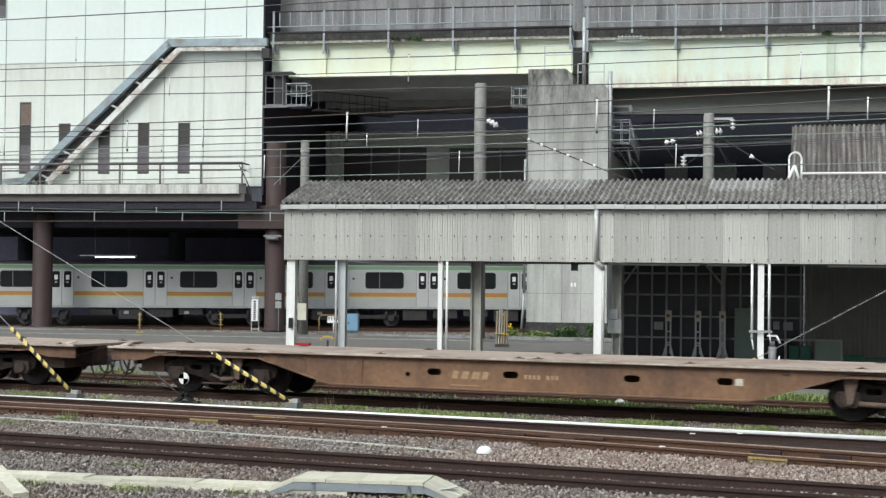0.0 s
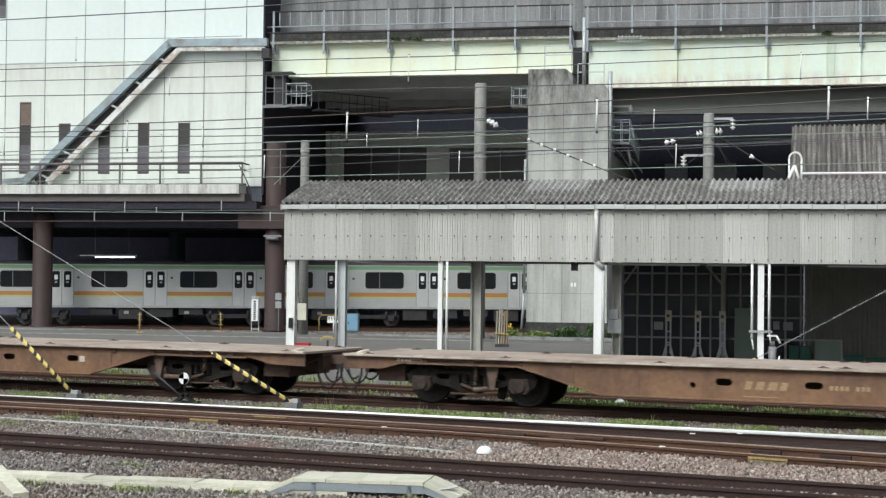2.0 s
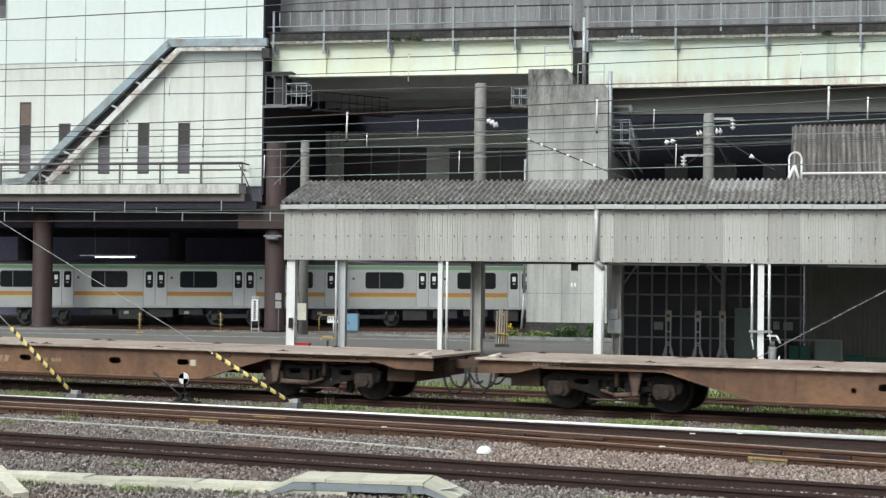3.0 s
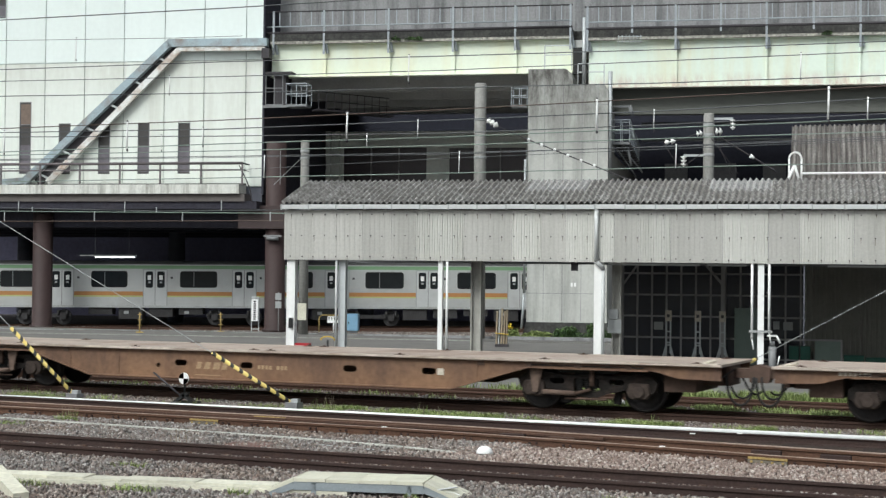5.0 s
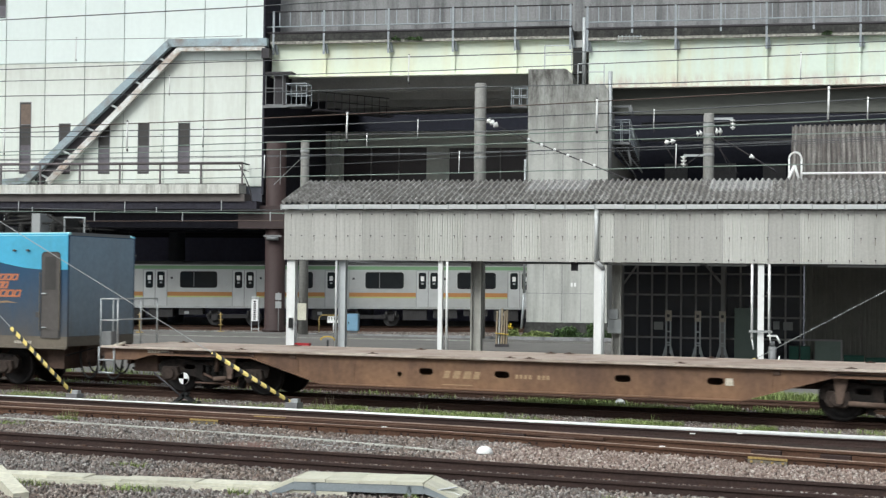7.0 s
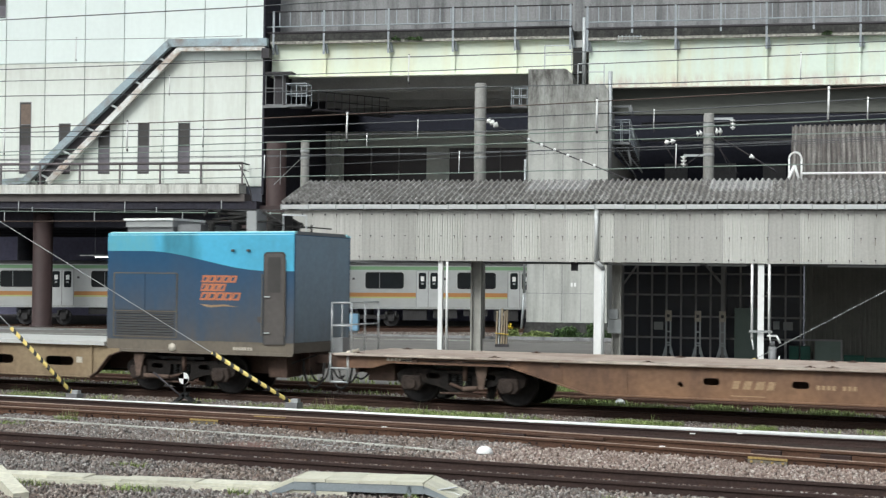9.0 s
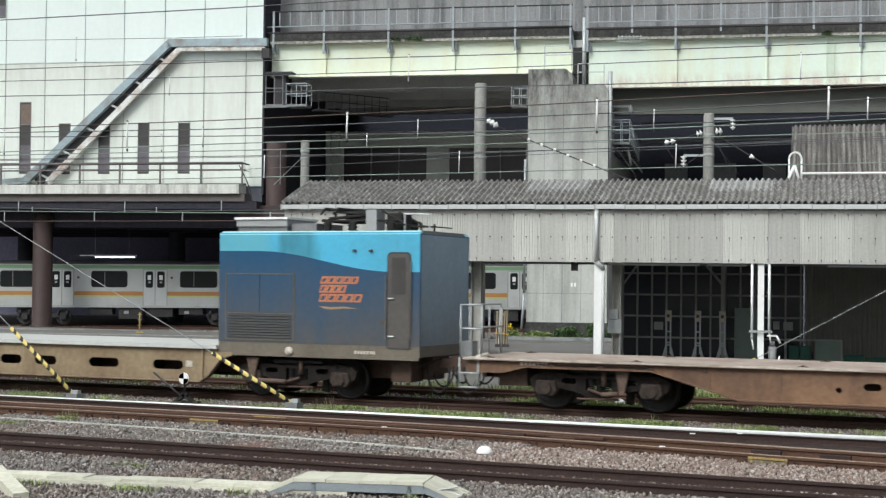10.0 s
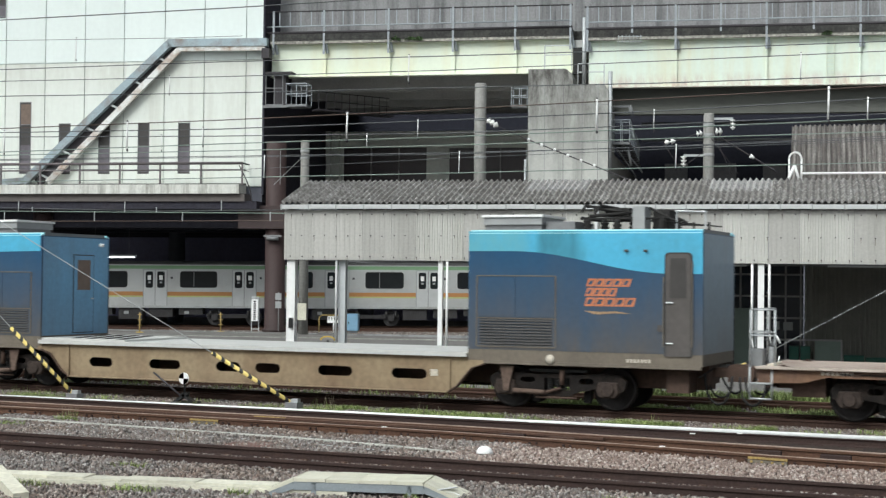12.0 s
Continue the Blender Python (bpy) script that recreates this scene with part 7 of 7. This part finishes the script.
# under the canopy
for u in (-2.97, -2.04, -1.27):
    s = thing("steel_stand", CAN @ pose(u, 5.6, -0.06), "pale steel stand with splayed feet and top plate", "stand", "steel stands")
    bm = B()
    for o in (-0.07, 0.07):
        beam(bm, (o, 0, 0.35), (o, 0, 1.4), 0.045, 0.045)
        beam(bm, (o, 0, 0.6), (o * 3.4, -0.05, 0), 0.04, 0.04)
        beam(bm, (o, 0.02, 0.5), (o * 2.2, 0.2, 0), 0.04, 0.04)
    for z in (0.62, 0.7, 1.05):
        box(bm, -0.09, 0.09, -0.025, 0.025, z - 0.02, z + 0.02)
    part("frame", bm, GALV, s)
    part("top_plate", soften(box(B(), -0.1, 0.1, -0.03, 0.03, 1.38, 1.72), 0.01, 1), PALEMARK, s)
    part("mark", box(B(), -0.045, 0.045, -0.036, -0.031, 1.5, 1.6), DARKSTEEL, s)
lk = thing("green_locker", CAN @ pose(-0.56, 6.3, -0.06), "grey-green two-door steel locker", "locker")
part("case", soften(box(B(), -0.36, 0.36, -0.25, 0.25, 0, 1.82), 0.015, 1), GREENLOCK, lk)
for s in (-1, 1):
    part("door", soften(box(B(), min(0.01 * s, 0.345 * s), max(0.01 * s, 0.345 * s), -0.265, -0.25, 0.06, 1.78), 0.006, 1), GREENLOCK, lk)
bn = thing("steel_bench", CAN @ pose(1.53, 5.9, -0.06), "dark steel-framed work bench with crates", "bench")
bm = B()
for u in (-0.85, 0.85):
    for w in (-0.3, 0.3):
        box(bm, u - 0.025, u + 0.025, w - 0.025, w + 0.025, 0, 0.88)
for w in (-0.3, 0.3):
    box(bm, -0.85, 0.85, w - 0.025, w + 0.025, 0.84, 0.88)
    box(bm, -0.85, 0.85, w - 0.02, w + 0.02, 0.2, 0.24)
part("frame", bm, LATTICE, bn)
part("panel", box(B(), 0.05, 0.82, -0.2, -0.16, 0.24, 0.84), GREENLOCK, bn)
for u in (-0.6, -0.25):
    solid("green_crate", soften(box(B(), -0.15, 0.15, -0.2, 0.2, 0, 0.42), 0.02, 1), GREENBOX, "dark green plastic crate under the bench", "crate", "green crates", m=CAN @ pose(1.53 + u, 5.95, 0.18))
for k, u in enumerate((2.75, 3.4, 4.05)):
    solid("green_crate", soften(box(B(), -0.3, 0.3, -0.25, 0.25, 0, 0.42 - 0.06 * k), 0.03, 1), GREENBOX, "dark green plastic crate on the ground", "crate", "green crates", m=CAN @ pose(u, 5.8, -0.06))
for u, z, w in ((0.73, 1.06, 0.3), (0.36, 1.08, 0.2), (-3.42, 1.0, 0.3)):
    solid("wall_notice", box(B(), -w / 2, w / 2, -0.01, 0.01, 0, 0.26), GREYPAINT, "pale paper notice on the workshop glazing", "notice", "wall notices", m=CAN @ pose(u, 6.98, z))
sw = thing("post_switch", CAN @ pose(-13.72, 0.08, 1.05), "small black switch box on a post", "switch box")
part("case", soften(box(B(), -0.06, 0.06, -0.06, 0.0, 0, 0.3), 0.01, 1), BLACK, sw)
jb = thing("junction_box", CAN @ pose(-4.09, 1.0, 1.05), "grey junction box with cables on a post", "junction box")
part("case", soften(box(B(), -0.2, 0.2, -0.08, 0.05, 0, 0.4), 0.015, 1), GREYPAINT, jb)
part("upper_case", soften(box(B(), -0.15, 0.1, -0.07, 0.05, 0.42, 0.7), 0.015, 1), GREYPAINT, jb)
rd = thing("red_block", CAN @ pose(-13.1, -0.6, -0.17), "small red block on the platform", "block")
part("block", soften(box(B(), -0.22, 0.22, -0.1, 0.1, 0.62, 0.80), 0.02, 1), RED, rd)
part("trestle", soften(box(B(), -0.18, 0.18, -0.08, 0.08, 0.0, 0.62), 0.01, 1), DARKSTEEL, rd)
yl = thing("yellow_hose", CAN @ pose(-12.4, -0.4, 0.72), "yellow hose loop on a stand", "hose")
bm = B()
for k in range(8):
    a0, a1 = math.pi * k / 8, math.pi * (k + 1) / 8
    cyl(bm, (0.22 * math.cos(a0), 0, 0.11 * math.sin(a0)), (0.22 * math.cos(a1), 0, 0.11 * math.sin(a1)), 0.025, n=6)
part("loop", bm, YELLOW, yl)
part("stand", cyl(B(), (0, 0, -0.78), (0, 0, 0.0), 0.03, n=6), DARKSTEEL, yl)
gr = thing("white_pipe_stand", CAN @ pose(0.42, 0.1, -0.06), "grey valve column with bent white pipes", "valve")
bm = cyl(B(), (0, 0.1, 0), (0, 0.1, 0.85), 0.11, n=12)
cyl(bm, (0, 0.1, 0.85), (0, 0.1, 1.0), 0.07, n=10)
part("column", bm, GREYSTEEL, gr)
bm = cyl(B(), (-0.14, 0, 1.15), (0.12, 0, 1.15), 0.03, n=8)
cyl(bm, (0.12, 0, 1.15), (0.22, 0, 0.95), 0.03, n=8)
cyl(bm, (0.15, 0, 0.35), (0.2, 0, 0.6), 0.02, n=8)
part("bent_pipe", bm, WHITE, gr)


def cage(u0, u1, w0, w1, z0, z1, label):
    c = thing("maintenance_cage", BLD, label, "platform", "maintenance cages")
    part("floor", box(B(), u0, u1, w0, w1, z0 - 0.12, z0), GREYSTEEL, c)
    for z in (z0 + (z1 - z0) * 0.5, z1):
        for w in (w0, w1):
            part("rail", cyl(B(), (u0, w, z), (u1, w, z), 0.025, n=6), RAILSTEEL, c)
        for u in (u0, u1):
            part("end_rail", cyl(B(), (u, w0, z), (u, w1, z), 0.025, n=6), RAILSTEEL, c)
    n = max(2, round((u1 - u0) / 0.5))
    for k in range(n + 1):
        u = u0 + (u1 - u0) * k / n
        for w in (w0, w1):
            part("post", cyl(B(), (u, w, z0), (u, w, z1), 0.022, n=6), RAILSTEEL, c)
    return c


c1 = cage(1.28, 2.35, -0.5, 0.4, 11.45, 12.5, "grey steel inspection cage under the girder")
part("hoist_box", soften(box(B(), 0.45, 1.1, 0.0, 0.5, 11.5, 13.05), 0.03, 1), DARKSTEEL, c1)
bm = B()
for u in (0.15, 0.6, 1.05):
    cyl(bm, (u, -0.35, 11.4), (u, -0.35, 13.0), 0.025, n=6)
for z in (11.45, 12.3, 12.95):
    cyl(bm, (0.15, -0.35, z), (1.05, -0.35, z), 0.025, n=6)
part("hoist_frame", bm, GREYSTEEL, c1)
part("top_bracket", box(B(), 0.1, 1.5, -0.3, 0.4, 13.05, 13.15), DARKSTEEL, c1)
part("arm", box(B(), 0.0, 1.3, -0.4, -0.3, 11.3, 11.42), GREYSTEEL, c1)
cage(12.82, 13.6, -0.3, 0.4, 11.3, 12.2, "small steel cage beside the pier")
c2 = cage(17.9, 18.75, -1.6, -0.6, 9.3, 10.35, "steel inspection cage on the pier side")
part("cable_bracket", box(B(), 17.8, 18.7, -1.2, -1.05, 11.0, 11.1), GREYSTEEL, c2)
for a, b, r in (((18.7, -1.1, 11.1), (18.85, -1.1, 10.6), 0.1), ((18.6, -1.1, 9.2), (18.8, -1.1, 8.2), 0.07), ((18.3, -1.1, 9.2), (19.3, -0.6, 7.9), 0.04), ((18.0, -1.1, 9.2), (19.0, -0.6, 7.7), 0.03)):
    part("cable_arm", cyl(B(), a, b, r, n=8), GREYSTEEL, c2)
bar = thing("bird_ladder", BLD @ pose(18.2, 0.15, 14.3), "white ladder lying along the deck edge", "ladder")
bm = B()
for z in (0.1, 0.35):
    cyl(bm, (-0.2, 0, z), (1.0, 0, z), 0.02, n=6)
for k in range(7):
    cyl(bm, (-0.15 + k * 0.18, 0, 0.05), (-0.15 + k * 0.18, 0, 0.42), 0.018, n=6)
part("rungs", bm, GALV, bar)
lad = thing("girder_ladder", BLD @ pose(28.2, 0.5, 12.3), "pale rung ladder on the girder face", "ladder")
bm = B()
for u in (-0.18, 0.18):
    cyl(bm, (u, 0, 0), (u, 0, 2.6), 0.016, n=6)
for k in range(11):
    cyl(bm, (-0.18, 0, 0.15 + k * 0.2), (0.18, 0, 0.15 + k * 0.2), 0.014, n=6)
part("rungs", bm, GIRDER, lad)

# ---- loose ballast, weeds and shrubs ----


def stones(name, n, spans, seed, m, small=0.016, big=0.034, z=-0.155, lift=0.05):
    """Angular stones strewn over plan rectangles (x0, x1, y0, y1), joined in one mesh."""
    rng = np.random.default_rng(seed)
    base = np.array([(1, 0, 0), (-1, 0, 0), (0, 1, 0), (0, -1, 0), (0, 0, 1), (0, 0, -1)], float)
    faces = np.array([(0, 2, 4), (2, 1, 4), (1, 3, 4), (3, 0, 4), (2, 0, 5), (1, 2, 5), (3, 1, 5), (0, 3, 5)])
    area = np.array([(b - a) * (d - c) for a, b, c, d in spans])
    pick = rng.choice(len(spans), n, p=area / area.sum())
    sp = np.array(spans)[pick]
    x = sp[:, 0] + (sp[:, 1] - sp[:, 0]) * rng.random(n)
    y = sp[:, 2] + (sp[:, 3] - sp[:, 2]) * rng.random(n)
    s = rng.uniform(small, big, n)
    q = rng.normal(size=(n, 4))
    q /= np.linalg.norm(q, axis=1)[:, None]
    w, a, b, c = q.T
    rot = np.stack([1 - 2 * (b * b + c * c), 2 * (a * b - c * w), 2 * (a * c + b * w), 2 * (a * b + c * w), 1 - 2 * (a * a + c * c), 2 * (b * c - a * w), 2 * (a * c - b * w), 2 * (b * c + a * w), 1 - 2 * (a * a + b * b)], -1).reshape(n, 3, 3)
    v = base[None] * rng.uniform(0.55, 1.25, (n, 6, 1)) * s[:, None, None]
    v = np.einsum("nij,nkj->nki", rot, v)
    v[:, :, 0] += x[:, None]
    v[:, :, 1] += y[:, None]
    v[:, :, 2] += (z + lift * rng.random(n))[:, None]
    f = (faces[None] + 6 * np.arange(n)[:, None, None]).reshape(-1, 3)
    me = bpy.data.meshes.new(name)
    me.vertices.add(n * 6)
    me.vertices.foreach_set("co", v.ravel())
    me.loops.add(len(f) * 3)
    me.loops.foreach_set("vertex_index", f.ravel().astype(np.int32))
    me.polygons.add(len(f))
    me.polygons.foreach_set("loop_start", np.arange(0, len(f) * 3, 3, dtype=np.int32))
    me.update(calc_edges=True)
    me.materials.append(m)
    return tagged(new(name, me), "loose grey and brown ballast stones", "ballast", kind="stuff")


stones("ballast_stones", 62000, [(-17.5, -1.0, 13.5, 18.05), (-16.5, -1.5, 19.45, 19.9)], 3, STONES, 0.013, 0.037, lift=0.05)
stones("ballast_stones", 24500, [(-19.0, -8.4, 19.9, 21.8), (-19.0, -8.4, 21.8, 22.3), (-19.0, -8.4, 22.3, 22.7), (-19.0, -13.0, 22.7, 22.95)], 13, STONES, 0.013, 0.037, lift=0.05)
stones("ballast_stones", 13500, [(-9.2, -1.5, 19.9, 21.8), (-9.0, -5.0, 21.8, 22.3), (-9.0, -8.5, 22.3, 22.7)], 14, WARMSTONES, 0.014, 0.04, lift=0.05)
stones("ballast_stones", 9000, [(-17.5, -1.5, 18.3, 19.2)], 4, STONES, lift=0.02)
stones("ballast_stones", 140, [(-16.0, -2.0, 18.11, 18.14), (-16.0, -2.0, 18.19, 18.22)], 8, STONES, 0.014, 0.032, z=-0.14, lift=0.012)
stones("ballast_stones", 22000, [(-25.0, -2.0, 25.4, 28.0)], 5, STONES, lift=0.03)
stones("ballast_stones", 26000, [(-30.0, -2.0, 28.3, 33.6)], 6, STONES, 0.02, 0.04, lift=0.04)
stones("ballast_stones", 12000, [(-55.0, -25.0, 66.0, 68.0), (-42.0, -18.0, 68.0, 76.0)], 7, STONES, 0.025, 0.05, z=-0.17, lift=0.03)


def weeds(name, spots, seed, m, label, category, blade=(0.04, 0.13), wide=0.006, z=-0.16, lean=0.5):
    """Tufts of thin blades; spots are (x, y, radius, blades)."""
    rng, verts, faces = random.Random(seed), [], []
    for x, y, r, n in spots:
        for _ in range(n):
            a, d = rng.uniform(0, math.tau), r * math.sqrt(rng.random())
            px, py, h, t = x + d * math.cos(a), y + 0.5 * d * math.sin(a), rng.uniform(*blade), rng.uniform(0, math.tau)
            lx, ly, w = lean * h * math.cos(t), lean * h * math.sin(t), wide * rng.uniform(0.7, 1.5)
            sx, sy = w * math.sin(t), -w * math.cos(t)
            k = len(verts)
            verts += [(px - sx, py - sy, z), (px + sx, py + sy, z), (px + sx + lx * 0.4, py + sy + ly * 0.4, z + h * 0.6), (px - sx + lx * 0.4, py - sy + ly * 0.4, z + h * 0.6), (px + lx, py + ly, z + h)]
            faces += [(k, k + 1, k + 2, k + 3), (k + 3, k + 2, k + 4)]
    me = bpy.data.meshes.new(name)
    me.from_pydata(verts, [], faces)
    me.materials.append(m)
    return tagged(new(name, me), label, category, kind="stuff")


rg = random.Random(11)
spots = [(-14.4, 26.6, 0.5, 520), (-12.9, 26.5, 0.35, 420), (-11.8, 26.45, 0.7, 900), (-8.3, 26.5, 0.25, 520), (-7.75, 26.5, 0.22, 520), (-5.75, 26.5, 0.2, 380), (-12.4, 26.6, 0.7, 520), (-11.2, 26.6, 0.6, 420), (-10.0, 26.6, 0.5, 300), (-7.6, 26.6, 0.25, 320), (-8.4, 26.7, 0.3, 260), (-5.8, 26.6, 0.2, 160), (-15.6, 26.8, 0.8, 300), (-21.6, 26.8, 0.6, 360), (-17.45, 22.5, 0.25, 260), (-17.7, 21.3, 0.3, 160), (-12.3, 17.3, 0.3, 120), (-12.4, 15.2, 0.35, 200), (-10.9, 15.35, 0.4, 260), (-9.6, 15.7, 0.15, 80), (-9.3, 16.2, 0.2, 150), (-7.6, 16.3, 0.1, 60), (-5.3, 17.2, 0.25, 90), (-7.2, 15.6, 0.3, 100)]
spots += [(rg.uniform(-24, -3), rg.uniform(26.3, 27.6), 0.3, 40) for _ in range(45)]
spots += [(x, y, r, n) for x, y, r, n in ((-14.3, 27.21, 0.3, 420), (-14.05, 27.35, 0.3, 420), (-12.77, 27.19, 0.35, 360), (-12.42, 27.1, 0.3, 420), (-11.84, 27.01, 0.5, 900), (-11.12, 27.0, 0.5, 700), (-8.25, 27.06, 0.25, 420), (-7.71, 26.87, 0.22, 620), (-7.39, 27.06, 0.25, 720), (-5.64, 27.09, 0.22, 520), (-8.11, 27.14, 0.3, 300))]
weeds("grass", spots, 1, LEAF, "fresh green weeds between the rails", "grass", (0.03, 0.13), 0.006, lean=0.7)
spots = [(rg.uniform(-11.5, -4.5), rg.uniform(30.3, 31.3), 0.5, 220) for _ in range(26)] + [(rg.uniform(-10, -5), rg.uniform(32.9, 33.5), 0.5, 160) for _ in range(14)] + [(rg.uniform(-30, -12), rg.uniform(30.0, 31.3), 0.4, 40) for _ in range(25)]
weeds("grass", spots, 2, LEAF, "rough green grass beside the track", "grass", (0.05, 0.15), 0.009)
spots = [(rg.uniform(-12.0, -4.0), rg.uniform(32.9, 33.5), 0.6, 260) for _ in range(34)] + [(rg.uniform(-30, -12), rg.uniform(32.9, 33.5), 0.5, 60) for _ in range(30)]
weeds("grass", spots, 5, LEAF, "tall green grass along the asphalt edge", "grass", (0.10, 0.34), 0.010)
spots = [(-14.35, 26.6, 0.3, 14), (-12.0, 26.5, 0.3, 8), (-17.4, 22.5, 0.2, 8), (-13.2, 19.8, 0.2, 8)]
weeds("grass", spots, 3, PLANK, "dry brown weed stalks", "grass", (0.25, 0.42), 0.004, lean=0.25)


def leafy(name, centre, size, n, seed, m, label, leaf):
    rng, verts, faces = random.Random(seed), [], []
    for _ in range(n):
        while True:
            p = Vector((rng.uniform(-1, 1), rng.uniform(-1, 1), rng.uniform(0, 1)))
            if p.length < 0.75 + 0.3 * noise.noise(p * 2.5 + Vector((seed, 0, 0))):
                break
        c = Vector(centre) + Vector((p.x * size[0], p.y * size[1], p.z * size[2]))
        q = Euler((rng.uniform(-1, 1), rng.uniform(-1, 1), rng.uniform(0, 6.3))).to_matrix()
        k, s = len(verts), leaf * rng.uniform(0.6, 1.4)
        verts += [tuple(c + q @ Vector(o) * s) for o in ((-1, 0, 0), (0, -0.45, 0.1), (1, 0, 0), (0, 0.45, 0.1))]
        faces += [(k, k + 1, k + 2, k + 3)]
    me = bpy.data.meshes.new(name)
    me.from_pydata(verts, [], faces)
    me.materials.append(m)
    return tagged(new(name, me), label, "shrub", kind="stuff")


for k, (u, w, sx, sz, n) in enumerate(((13.4, -3.6, 0.7, 0.55, 900), (14.6, -3.4, 1.0, 0.4, 900), (16.0, -3.3, 0.9, 0.7, 1200), (17.3, -3.3, 0.8, 0.9, 1200), (18.3, -3.0, 0.7, 0.5, 700))):
    c = BLD @ Vector((u, w, -0.1))
    leafy("shrub", c, (sx, 0.5, sz), n, 20 + k, SHRUB if k > 1 else LEAF, "low green shrub at the foot of the pier", 0.07)
for k, (u, z) in enumerate(((6.8, 14.72), (7.5, 14.72), (7.9, 14.7), (28.0, 14.55))):
    leafy("moss_tuft", BLD @ Vector((u, 0.22, z)), (0.42, 0.12, 0.26), 160, 60 + k, SHRUB, "small green plants rooted on the deck edge", 0.05)
c = BLD @ Vector((13.35, -3.9, 0.35))
leafy("yellow_flowers", c, (0.3, 0.2, 0.35), 60, 40, FLOWER, "small yellow flowers at the pier", 0.06)
spots = [(-17.5, 22.55, 0.16, 22), (-17.2, 22.5, 0.12, 14), (-22.1, 26.8, 0.3, 16), (-21.4, 26.8, 0.25, 12), (-14.45, 26.7, 0.25, 16), (-12.1, 26.6, 0.3, 14), (-7.55, 26.6, 0.1, 16)]
weeds("grass", spots, 9, LEAF, "tall thin flowering weeds", "grass", (0.14, 0.3), 0.003, lean=0.2)


# ---- what moves: the train rolls along its track ----
def motions():
    def rolled(t):
        # metres gone after t seconds; the train slows very slightly
        return SPEED * (1.007 * t - 0.00062 * t * t) - 0.02

    for car, x in ((wagon_a, -10.31), (wagon_b, -30.81), (power, -51.31)):
        walk(car, [(k * 0.5, pose(x + rolled(k * 0.5), TRACK_Y, 0)) for k in range(25)])
    for wheel, x in WHEELS:
        walk(wheel, [(k * 0.2, pose(x, 0, 0.43, 0, math.degrees(rolled(k * 0.2) / 0.43), 0)) for k in range(61)])


motions()
